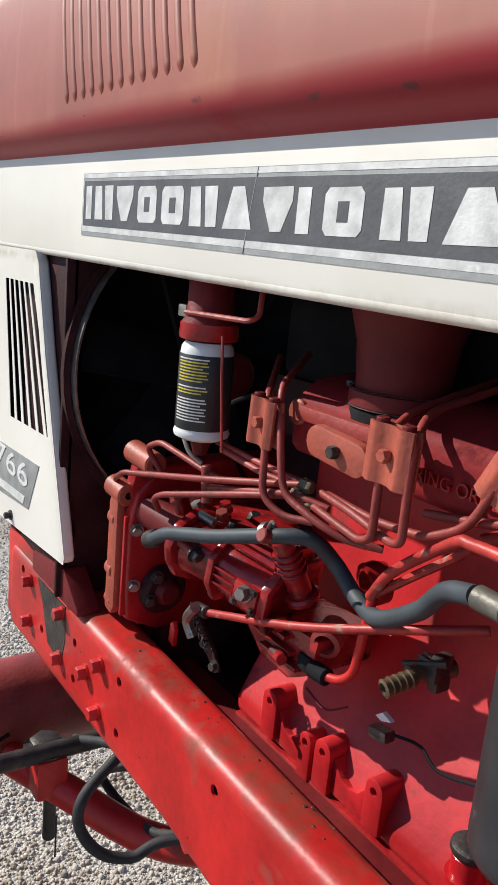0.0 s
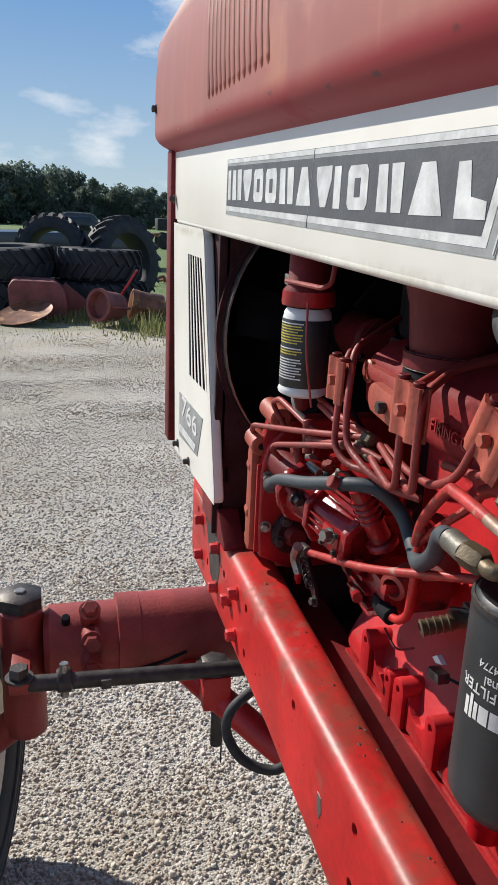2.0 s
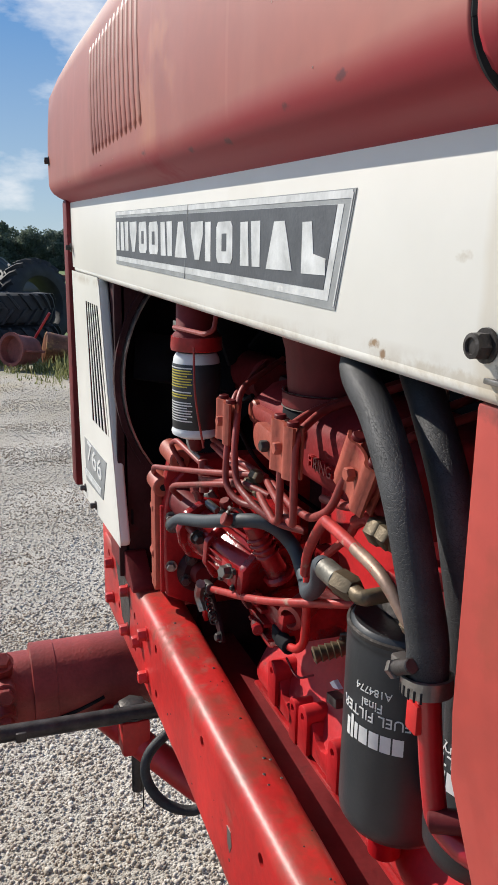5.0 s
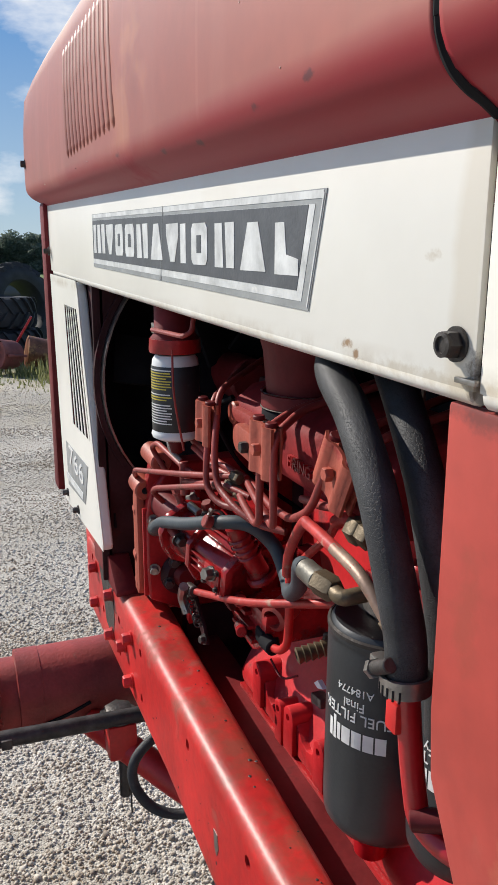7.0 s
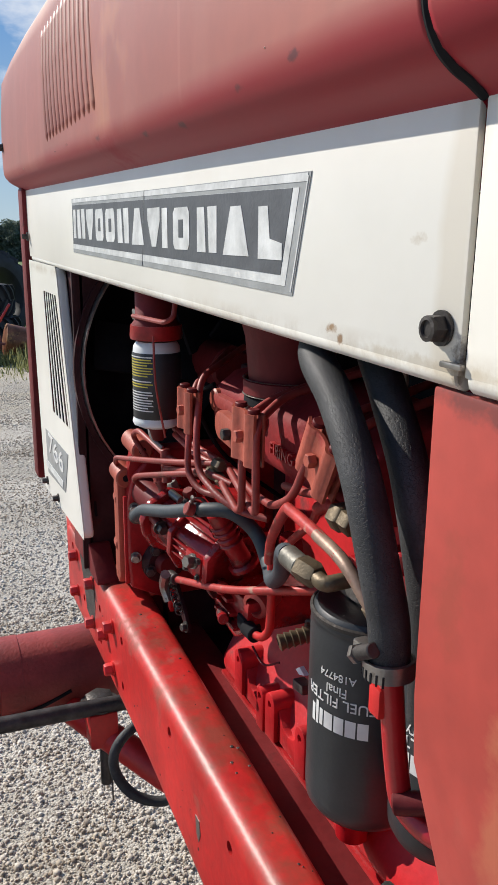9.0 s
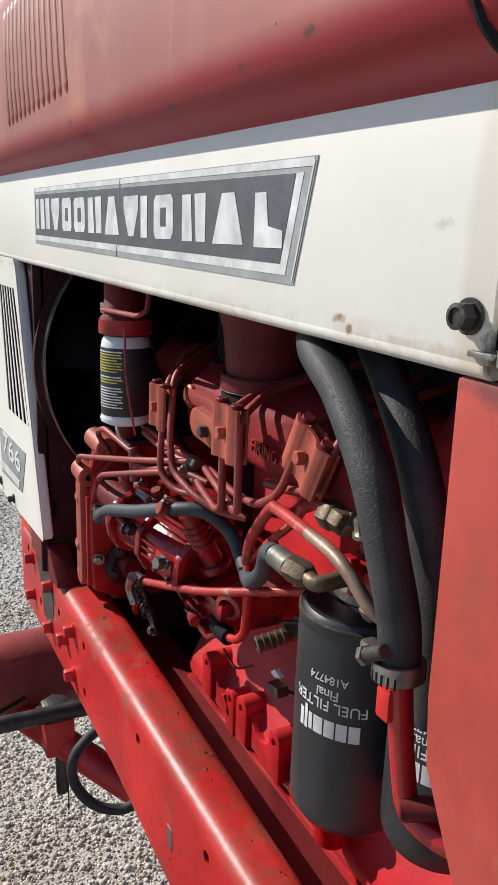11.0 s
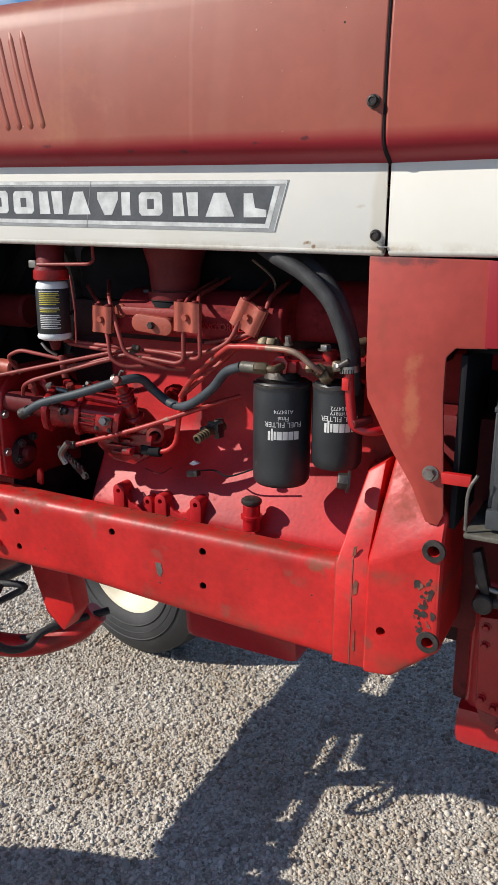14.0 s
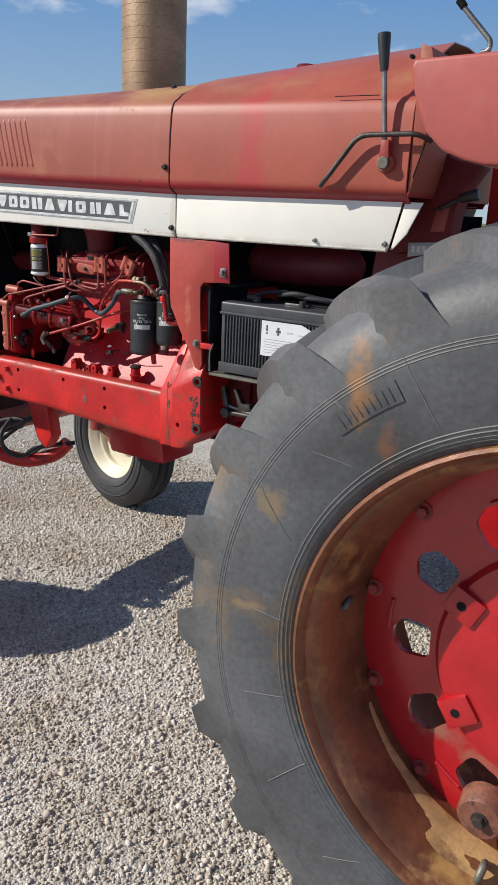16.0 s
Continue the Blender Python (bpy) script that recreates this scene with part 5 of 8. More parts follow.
def casting(section, u0, u1, bevel=0.004, bm=None):
    own = slab(section, u0, u1, axis="x", bevel=bevel, segments=2)
    own.transform(TILT)
    return joined(bm, own)


PUMP = part("injection_pump", casting([(-0.020, -0.030), (-0.036, -0.008), (-0.036, 0.022), (-0.018, 0.040), (0.06, 0.042), (0.06, -0.04)], -0.048, 0.040, 0.006), M_PUMP, TRACTOR, "oily red fuel injection pump")
part("pump_flange", casting([(-0.040, -0.016), (-0.046, 0.008), (-0.034, 0.034), (0.0, 0.050), (0.045, 0.036), (0.055, -0.03), (0.0, -0.05), (-0.026, -0.038)], -0.128, -0.114, 0.005), M_PUMP, PUMP, "leaf-shaped mounting flange")
part("pump_neck", rod(TILT @ Vector((-0.116, 0.004, 0.0)), TILT @ Vector((-0.045, 0.004, 0.002)), 0.038, 0.031, steps=32), M_PUMP, PUMP)
part("drive_neck", rod(TILT @ Vector((-0.24, 0.03, -0.01)), TILT @ Vector((-0.12, 0.02, -0.005)), 0.024, steps=24), M_DARKRED, PUMP)
part("pump_collar", casting([(-0.026, -0.036), (-0.042, -0.010), (-0.042, 0.024), (-0.022, 0.045), (0.06, 0.047), (0.06, -0.046)], -0.056, -0.046, 0.003), M_PUMP, PUMP)
part("end_collar", casting([(-0.026, -0.036), (-0.041, -0.010), (-0.041, 0.024), (-0.022, 0.044), (0.06, 0.045), (0.06, -0.044)], 0.028, 0.040, 0.003), M_PUMP, PUMP)
part("governor_cover", casting([(-0.016, 0.036), (-0.026, 0.046), (-0.020, 0.058), (0.05, 0.060), (0.05, 0.036)], -0.044, 0.030, 0.004), M_PUMP, PUMP)
part("cover_lid", casting([(-0.028, 0.0585), (-0.027, 0.0635), (0.05, 0.0655), (0.05, 0.0605)], -0.052, 0.034, 0.0018), M_PUMP, PUMP)
for u in (-0.046, -0.01, 0.027):
    part("lid_screw", hexbolt(TILT @ Vector((u, -0.021, 0.0635)), AIM @ Vector((0, 0, 1)), 0.0046, 0.006), M_IRON, PUMP)
for w in (-0.004, 0.006, 0.016):
    part("rib", box((-0.046, -0.0395, w - 0.0015), (-0.012, -0.034, w + 0.0015), 0.0007, m=TILT), M_PUMP, PUMP)
part("side_plate", box((-0.010, -0.0415, -0.012), (0.026, -0.034, 0.020), 0.003, 2, m=TILT), M_PUMP, PUMP)
part("plug", hexbolt(TILT @ Vector((0.010, -0.0415, 0.010)), AIM @ Vector((0.1, -1, 0.2)), 0.0085, 0.014, washer=1.2), M_STEEL, PUMP, "bright square plug")
for u, w in ((-0.006, -0.008), (0.022, -0.008), (0.022, 0.016)):
    part("plate_screw", hexbolt(TILT @ Vector((u, -0.0415, w)), AIM @ Vector((0, -1, 0)), 0.0034, 0.004), M_IRON, PUMP)
STUD = part("flange_stud", rod(TILT @ Vector((-0.118, -0.030, 0.014)), TILT @ Vector((-0.082, -0.034, 0.012)), 0.0062, steps=14), M_AXLE, PUMP)
part("stud_nut", hexbolt(TILT @ Vector((-0.086, -0.034, 0.012)), AIM @ Vector((1, -0.1, -0.05)), 0.0078, 0.012), M_IRON, STUD)
part("flange_stud", rod(TILT @ Vector((-0.118, 0.0, 0.044)), TILT @ Vector((-0.09, 0.0, 0.043)), 0.006, steps=14), M_STEEL, PUMP)
# shut-off coil leaning back, with cooling ribs
COIL = part("solenoid", rod((-0.553, 0.124, 1.135), (-0.554, 0.086, 1.208), 0.0145, 0.0125, steps=24), M_PUMP, PUMP)
part("coil_foot", rod((-0.553, 0.127, 1.129), (-0.553, 0.122, 1.139), 0.021, steps=24), M_PUMP, COIL)
for k in range(4):
    f = 0.42 + 0.11 * k
    a = Vector((-0.553, 0.124, 1.135)).lerp(Vector((-0.554, 0.086, 1.208)), f)
    part("coil_rib", rod(a, a + Vector((0, -0.0016, 0.003)), 0.0172, steps=24), M_PUMP, COIL)
# distributor outlets crowded under the line ends
part("distributor", box((-0.775, 0.105, 1.10), (-0.665, 0.21, 1.172), 0.012, 3), M_PUMP, PUMP)
for p, w, mat in (((-0.775, 0.085, 1.172), (-0.3, -0.3, 1), M_AXLE), ((-0.758, 0.105, 1.174), (-0.5, -0.2, 1), M_PUMP), ((-0.735, 0.098, 1.170), (-0.2, -0.5, 1), M_STEEL), ((-0.715, 0.12, 1.174), (0.1, -0.2, 1), M_PUMP), ((-0.695, 0.105, 1.172), (0.2, -0.4, 1), M_AXLE), ((-0.675, 0.13, 1.172), (0.4, 0.1, 1), M_IRON)):
    stem = part("outlet_stem", rod(Vector(p) - Vector(w) * 0.015, Vector(p) + Vector(w) * 0.012, 0.0075, steps=14), M_PUMP, PUMP)
    part("outlet_nut", hexbolt(Vector(p) + Vector(w) * 0.010, w, 0.0088, 0.013, washer=1.1), mat, stem)
# lower casting with fins, bores and a black plug
part("lower_casting", slab([(-0.648, 1.098), (-0.635, 1.066), (-0.60, 1.040), (-0.545, 1.036), (-0.505, 1.060), (-0.498, 1.105)], 0.108, 0.20, bevel=0.006), M_PUMP, PUMP)
for k in range(3):
    part("fin", box((-0.615 + 0.012 * k, 0.098, 1.086 - 0.014 * k), (-0.545 + 0.012 * k, 0.12, 1.0915 - 0.014 * k), 0.0015), M_PUMP, PUMP)
TUBE = part("tube_end", lathe([(0.011, 0), (0.017, 0), (0.0175, 0.034), (0.012, 0.036)], along((-0.512, 0.145, 1.108), (-0.49, 0.105, 1.100)), 24, True), M_AXLE, PUMP)
part("tube_bore", rod((-0.512, 0.145, 1.108), (-0.503, 0.129, 1.105), 0.0112, steps=18), M_DARK, TUBE)
part("plug_socket", box((-0.526, 0.104, 1.062), (-0.503, 0.13, 1.082), 0.004, 2), M_DARK, PUMP, "black rubber plug socket")
for p, q, r in (((-0.575, 0.10, 1.102), (-0.545, 0.092, 1.108), 0.010), ((-0.56, 0.098, 1.066), (-0.535, 0.09, 1.070), 0.008)):
    part("stub", rod(p, q, r, r * 0.9, steps=14), M_PUMP, PUMP)
part("ring_boss", lathe([(0.014, 0), (0.022, 0), (0.024, 0.012), (0.022, 0.024), (0.014, 0.024)], along((-0.463, 0.160, 1.182), (-0.487, 0.09, 1.176)), 28, True), M_PUMP, PUMP)
# governor linkage hanging below
LINK = part("lever_arm", slab([(-0.722, 1.060), (-0.710, 1.064), (-0.655, 1.022), (-0.640, 1.000), (-0.652, 0.998), (-0.672, 1.012)], 0.078, 0.084, bevel=0.002), M_SHADED_GRIME, PUMP)
part("spring", pipe([(-0.705 + 0.0013 * i, 0.070 + 0.0045 * math.cos(i * 1.1), 1.062 - 0.0009 * i + 0.0045 * math.sin(i * 1.1)) for i in range(42)], 0.0012, steps=5), M_IRON, LINK)
for p in ((-0.700, 0.078, 1.050), (-0.672, 0.078, 1.026), (-0.648, 0.078, 1.006)):
    part("link_pin", hexbolt(p, (0.2, -1, 0.1), 0.006, 0.008), M_IRON, LINK)

# throttle rod and its ball joint
ROD = part("throttle_rod", pipe(((-0.667, 0.070, 1.072), (-0.504, 0.085, 1.126), (-0.368, 0.120, 1.179), (-0.319, 0.150, 1.195)), 0.005, steps=10), M_CHIPPED, TRACTOR, "chipped red throttle rod")
part("ball_joint", rod((-0.688, 0.068, 1.070), (-0.661, 0.068, 1.074), 0.008, steps=12), M_IRON, ROD)
part("rod_end", pipe(((-0.669, 0.055, 1.081), (-0.693, 0.060, 1.053), (-0.686, 0.065, 1.031)), 0.007, steps=8), M_STEEL, ROD)

# grey fuel hose with its end fittings
HOSE = part("fuel_hose", pipe(((-0.760, 0.039, 1.139), (-0.717, 0.040, 1.162), (-0.628, 0.048, 1.189), (-0.546, 0.062, 1.217), (-0.510, 0.090, 1.222), (-0.497, 0.117, 1.196), (-0.457, 0.115, 1.174), (-0.407, 0.097, 1.178), (-0.343, 0.076, 1.218), (-0.302, 0.058, 1.257), (-0.262, 0.043, 1.2735)), 0.0088, steps=16), M_GREYHOSE, TRACTOR, "blue-grey rubber fuel hose")
part("hose_clip", lathe([(0.0105, 0), (0.0125, 0), (0.0125, 0.008), (0.0105, 0.008)], along((-0.550, 0.060, 1.219), (-0.536, 0.062, 1.224)), 16, True), M_STEEL, HOSE)
part("clip_ear", pipe(((-0.531, 0.048, 1.229), (-0.522, 0.045, 1.243), (-0.515, 0.045, 1.243)), 0.002, steps=6), M_STEEL, HOSE)
part("clip_ear", rod((-0.531, 0.050, 1.223), Vector((-0.531, 0.050, 1.223)) + Vector((0, -0.01, 0.004)), 0.008, steps=12), M_AXLE, HOSE)
part("hose_end", rod((-0.781, 0.045, 1.130), (-0.758, 0.045, 1.141), 0.0125, steps=14), M_IRON, HOSE)
part("hose_ferrule", rod((-0.262, 0.0425, 1.2735), (-0.233, 0.042, 1.2735), 0.0100, steps=20), M_PLATED, HOSE, "plated hose ferrule")
part("elbow_nut", lathe([(0, 0), (0.0112, 0), (0.0112, 0.018), (0.0092, 0.022), (0, 0.022)], along((-0.235, 0.042, 1.2735), (-0.215, 0.046, 1.273)), 6), M_BRASS, HOSE, "brass elbow nut")
part("brass_elbow", pipe(((-0.216, 0.045, 1.273), (-0.202, 0.046, 1.2725), (-0.198, 0.057, 1.274), (-0.196, 0.085, 1.276)), 0.0068, steps=12), M_BRASS, HOSE)

# fuel filters on a cast head
def fuel_filter(x, y, z0, high, r, label, word, code, turn):
    ob = part("fuel_filter", lathe([(0, 0.0), (r * 0.7, 0.0), (r * 0.9, 0.003), (r * 0.985, 0.01), (r, 0.02), (r, high - 0.016), (r * 0.985, high - 0.013), (r * 1.0, high - 0.011), (r * 1.0, high - 0.006), (r * 0.9, high), (0, high)],
                                    Matrix.Translation((x, y, z0)), 56), M_BLACK, TRACTOR, label)
    part("top_rim", lathe([(r * 0.97, 0), (r * 1.015, 0.001), (r * 1.015, 0.004), (r * 0.97, 0.005)], Matrix.Translation((x, y, z0 + high - 0.008)), 48, True), M_IRON, ob)

    def face(dz, shift=0.0):
        return Matrix.Translation((x, y, z0 + dz)) @ Matrix.Rotation(radians(turn) + shift / r, 4, "Z") @ pose(0, 0, 0, 90, 0, 0) @ Matrix.Rotation(math.pi, 4, "Z")
    part("print", lettering("FUEL FILTER", 0.0128, face(high * 0.635), 0.0003, bend=r + 0.0004), M_INK, ob)
    part("print", lettering(word, 0.0112, face(high * 0.69), 0.0003, bend=r + 0.0004), M_INK, ob)
    part("print", lettering(code, 0.0094, face(high * 0.755), 0.0003, bend=r + 0.0004), M_INK, ob)
    # plain blocks for the maker's mark
    for u0, u1, v0, v1 in ((-0.029, -0.020, -0.0075, 0.0075), (-0.0185, -0.0095, -0.0075, 0.0075), (-0.008, 0.001, -0.0075, 0.0075), (0.0025, 0.0115, -0.0075, 0.0075), (0.013, 0.017, -0.0075, 0.0075), (0.0185, 0.022, -0.0125, 0.009), (0.0235, 0.028, -0.0075, 0.009)):
        bm = bmesh.new()
        q = []
        for k in range(4):
            a = 0.98 * (u0 + (u1 - u0) * k / 3) / r
            q.append([bm.verts.new(((r + 0.0005) * math.sin(a), v, (r + 0.0005) * math.cos(a))) for v in (v0, v1)])
        for a, b in zip(q, q[1:]):
            bm.faces.new((a[0], b[0], b[1], a[1]))
        bm.transform(face(high * 0.53))
        part("mark_block", bm, M_INK, ob, smooth=0)
    return ob


fuel_filter(-0.207, 0.096, 1.055, 0.191, 0.0520, "tall black final fuel filter with white print", "Final", "A184774", 27)
fuel_filter(-0.104, 0.104, 1.098, 0.152, 0.0445, "shorter black primary fuel filter with white print", "Primary", "A184772", 26)
FHEAD = part("filter_head_casting", rod((-0.207, 0.096, 1.243), (-0.207, 0.096, 1.263), 0.034, 0.03, steps=24), M_IRON, TRACTOR, "red cast filter head with fittings")
part("head_block", box((-0.212, 0.062, 1.262), (-0.165, 0.118, 1.284), 0.006), M_ENGINE, FHEAD)
part("head_block", box((-0.168, 0.07, 1.258), (-0.05, 0.125, 1.283), 0.006), M_DARKRED, FHEAD)
part("head_lug", slab([(-0.205, 1.262), (-0.207, 1.282), (-0.199, 1.291), (-0.186, 1.292), (-0.178, 1.281), (-0.182, 1.262), (-0.187, 1.262), (-0.189, 1.277), (-0.197, 1.279), (-0.199, 1.262)], 0.054, 0.063, bevel=0.0015), M_FIRE_RED, FHEAD)
part("head_block", rod((-0.178, 0.095, 1.28), (-0.178, 0.095, 1.298), 0.013, steps=20), M_ENGINE, FHEAD)
part("head_block", rod((-0.12, 0.105, 1.28), (-0.12, 0.105, 1.302), 0.013, steps=20), M_ENGINE, FHEAD)
part("head_bolt", hexbolt((-0.125, 0.095, 1.302), (0, 0, 1), 0.010, 0.010), M_STEEL, FHEAD)
part("head_bolt", hexbolt((-0.205, 0.085, 1.283), (0, 0, 1), 0.007, 0.01), M_AXLE, FHEAD)
part("bleed_screw", hexbolt((-0.180, 0.060, 1.312), (0, -0.2, 1), 0.006, 0.016), M_STEEL, FHEAD)
FHEAD.location = (-0.008, 0.016, 0.0)
part("mount_bracket", box((-0.2, 0.12, 1.25), (-0.06, 0.255, 1.29), 0.006), M_ENGINE, FHEAD)
for p, q, r, k in (((-0.122, 0.040, 1.270), (-0.109, 0.050, 1.280), 0.011, 6), ((-0.118, 0.045, 1.275), (-0.095, 0.060, 1.272), 0.0095, 6), ((-0.112, 0.050, 1.259), (-0.097, 0.050, 1.271), 0.012, 16), ((-0.085, 0.030, 1.287), (-0.070, 0.030, 1.288), 0.010, 6),
                   ((-0.051, 0.030, 1.313), (-0.037, 0.040, 1.313), 0.010, 6), ((-0.053, 0.050, 1.323), (-0.039, 0.060, 1.326), 0.009, 12)):
    part("fitting", rod(p, q, r, steps=k), M_BRASS, FHEAD, "dull brass fitting")
part("fitting", rod((-0.134, 0.034, 1.280), (-0.123, 0.034, 1.280), 0.0085, steps=6), M_BRASS, FHEAD)
# red fuel pipe over the filters, brass nuts on the way
FP = part("fuel_pipe", pipe(((-0.424, 0.100, 1.193), (-0.386, 0.085, 1.236), (-0.305, 0.060, 1.297), (-0.279, 0.054, 1.3055), (-0.225, 0.046, 1.309), (-0.172, 0.040, 1.3085)), 0.0053, steps=12), M_CHIPPED, TRACTOR, "glossy red fuel pipe, bare near its end")
part("fuel_pipe_end", pipe(((-0.215, 0.0445, 1.3092), (-0.172, 0.040, 1.3085), (-0.150, 0.040, 1.301), (-0.130, 0.044, 1.285), (-0.118, 0.056, 1.274)), 0.0053, steps=12), M_BARETAN, FP, "bare tan end of the pipe")
part("fuel_pipe_lower", pipe(((-0.297, 0.090, 1.298), (-0.330, 0.100, 1.270), (-0.373, 0.100, 1.235), (-0.425, 0.104, 1.192)), 0.0045, steps=8), M_CHIPPED, FP)
part("branch_pipe", pipe(((-0.297, 0.090, 1.298), (-0.268, 0.085, 1.312), (-0.240, 0.080, 1.313)), 0.0065, steps=10), M_CHIPPED, FP)
for p, q, r in (((-0.244, 0.078, 1.312), (-0.227, 0.078, 1.313), 0.0125), ((-0.230, 0.078, 1.313), (-0.213, 0.078, 1.312), 0.0105), ((-0.219, 0.078, 1.314), (-0.217, 0.090, 1.307), 0.012)):
    part("brass_nut", rod(p, q, r, steps=6), M_BRASS, FP, "dull brass nut")
part("bent_pipe", pipe(((-0.485, 0.110, 1.071), (-0.459, 0.110, 1.079), (-0.444, 0.112, 1.095), (-0.436, 0.110, 1.140), (-0.424, 0.104, 1.192)), 0.0052, bend=0.02, steps=10), M_RED, FP)
part("pipe_boot", rod((-0.506, 0.110, 1.070), (-0.479, 0.110, 1.072), 0.010, steps=14), M_DARK, FP)

# barbed fitting and sensor plug on the block
BARB = part("barbed_fitting", rod((-0.389, 0.130, 1.119), (-0.373, 0.180, 1.123), 0.010, steps=14), M_BRASS, TRACTOR, "open barbed brass drain fitting")
bm = None
a, b = Vector((-0.387, 0.096, 1.113)), Vector((-0.380, 0.130, 1.121))
for k in range(5):
    p = a.lerp(b, k / 5)
    bm = lathe([(0.0062, 0), (0.0098, 0.0015), (0.0075, 0.0085), (0.0062, 0.0085)], along(p, b), 16, True, bm=bm)
part("barb", bm, M_BRASS, BARB)
part("barb_bore", rod(a.lerp(b, 0.1), a.lerp(b, 0.9), 0.006, steps=12), M_DARK, BARB)
part("cock_body", box(Vector((-0.386, 0.150, 1.124)) - Vector((0.006, 0.006, 0.009)), Vector((-0.374, 0.150, 1.128)) + Vector((0.008, 0.008, 0.010)), 0.003), M_IRON, BARB)
part("cock_plate", box(Vector((-0.375, 0.165, 1.121)) - Vector((0.004, 0.015, 0.018)), Vector((-0.373, 0.165, 1.122)) + Vector((0.006, 0.005, 0.02)), 0.002), M_IRON, BARB)
part("cock_handle", rod((-0.404, 0.140, 1.121), (-0.358, 0.150, 1.141), 0.004, steps=8), M_IRON, BARB)
PLUG = part("sensor_plug", box((-0.012, -0.008, -0.006), (0.014, 0.008, 0.007), 0.003, m=Matrix.Translation((-0.429, 0.150, 1.023)) @ Matrix.Rotation(radians(-10), 4, "Y")), M_IRON, TRACTOR, "loose grey sensor plug")
part("plug_clip", slab([(-0.009, 0.0), (0.0, 0.008), (0.014, 0.004), (0.0, -0.002)], -0.003, 0.003, bm=None, bevel=0.0), M_LABEL, PLUG).location = (-0.424, 0.145, 1.045)
part("wire", pipe(((-0.411, 0.150, 1.032), (-0.382, 0.158, 1.034), (-0.347, 0.150, 1.029), (-0.281, 0.140, 1.058)), 0.0018, steps=6), M_DARK, PLUG)
part("wire", pipe(((-0.533, 0.130, 1.025), (-0.498, 0.130, 1.018), (-0.473, 0.140, 1.032)), 0.0015, steps=6), M_DARKRED, ENGINE)

# oil filler with its cap, under the tall filter
CAP = part("oil_filler", rod((-0.29, 0.14, 0.93), (-0.29, 0.14, 0.985), 0.0175, steps=28), M_FIRE_RED, TRACTOR, "red oil filler neck with steel cap")
part("filler_collar", lathe([(0.0, 0), (0.0215, 0.0), (0.0215, 0.006), (0, 0.006)], Matrix.Translation((-0.29, 0.14, 0.955)), 28), M_FIRE_RED, CAP)
part("filler_cap", lathe([(0, 0), (0.019, 0), (0.0205, 0.003), (0.020, 0.008), (0.016, 0.011), (0, 0.012)], Matrix.Translation((-0.29, 0.14, 0.985)), 28), M_IRON, CAP)

# dark sheet added on the far side to keep light out of the bay
part("far_light_stop", box((-0.98, 0.53, 0.96), (0.80, 0.536, 1.57), 0.002), M_DARK, TRACTOR)

# big cracked hoses and the red steel return pipe
H1 = part("radiator_hose", pipe(((-0.233, 0.060, 1.476), (-0.186, 0.022, 1.460), (-0.133, 0.011, 1.435), (-0.087, 0.003, 1.397), (-0.063, 0.003, 1.350), (-0.054, 0.006, 1.317), (-0.051, 0.006, 1.286)), 0.0126, steps=20), M_HOSE, TRACTOR, "thick cracked black hose")
part("hose_clamp", lathe([(0.0142, 0), (0.0158, 0.0006), (0.0158, 0.011), (0.0142, 0.0116)], along((-0.052, 0.006, 1.298), (-0.050, 0.006, 1.278)), 28, True), M_STEEL, H1, "steel worm-drive hose clamp")
part("clamp_housing", box((-0.009, -0.006, -0.006), (0.009, 0.004, 0.006), 0.002, m=Matrix.Translation((-0.065, 0.000, 1.296))), M_STEEL, H1)
part("clamp_screw", rod((-0.064, -0.008, 1.297), (-0.047, -0.008, 1.308), 0.0048, steps=10), M_IRON, H1)
part("screw_head", hexbolt((-0.062, -0.008, 1.298), Vector((-0.064, -0.008, 1.297)) - Vector((-0.047, -0.008, 1.308)), 0.0062, 0.006, washer=0), M_STEEL, H1)
for k in range(9):
    a = radians(195 + 15 * k)
    c = Vector((-0.051, 0.006, 1.290))
    part("band_slot", box((-0.0006, -0.0004, -0.0034), (0.0006, 0.0004, 0.0034), 0.0, m=Matrix.Translation(c + Vector((0.0158 * math.cos(a), 0.0158 * math.sin(a), 0))) @ Matrix.Rotation(a + math.pi / 2, 4, "Z")), M_DARK, H1, smooth=0)
part("return_pipe", pipe(((-0.052, 0.008, 1.289), (-0.050, 0.013, 1.235), (-0.045, 0.017, 1.196), (-0.022, 0.024, 1.189), (0.006, 0.045, 1.192), (0.016, 0.075, 1.188)), 0.0076, bend=0.022, steps=16), M_FIRE_RED, H1, "glossy red steel pipe")
part("upper_branch", rod((-0.043, 0.010, 1.202), (-0.021, 0.035, 1.209), 0.0075, steps=14), M_DARKRED, H1)
part("pipe_strap", box((-0.008, -0.010, -0.010), (0.004, 0.0, 0.010), 0.002, m=Matrix.Translation((-0.053, 0.009, 1.268))), M_RED, H1)
part("radiator_hose", pipe(((-0.205, 0.085, 1.486), (-0.170, 0.058, 1.468), (-0.128, 0.045, 1.441), (-0.088, 0.037, 1.401), (-0.066, 0.036, 1.352), (-0.058, 0.038, 1.312), (-0.055, 0.040, 1.245)), 0.0128, steps=18), M_HOSE, TRACTOR, "second cracked black hose behind the first")

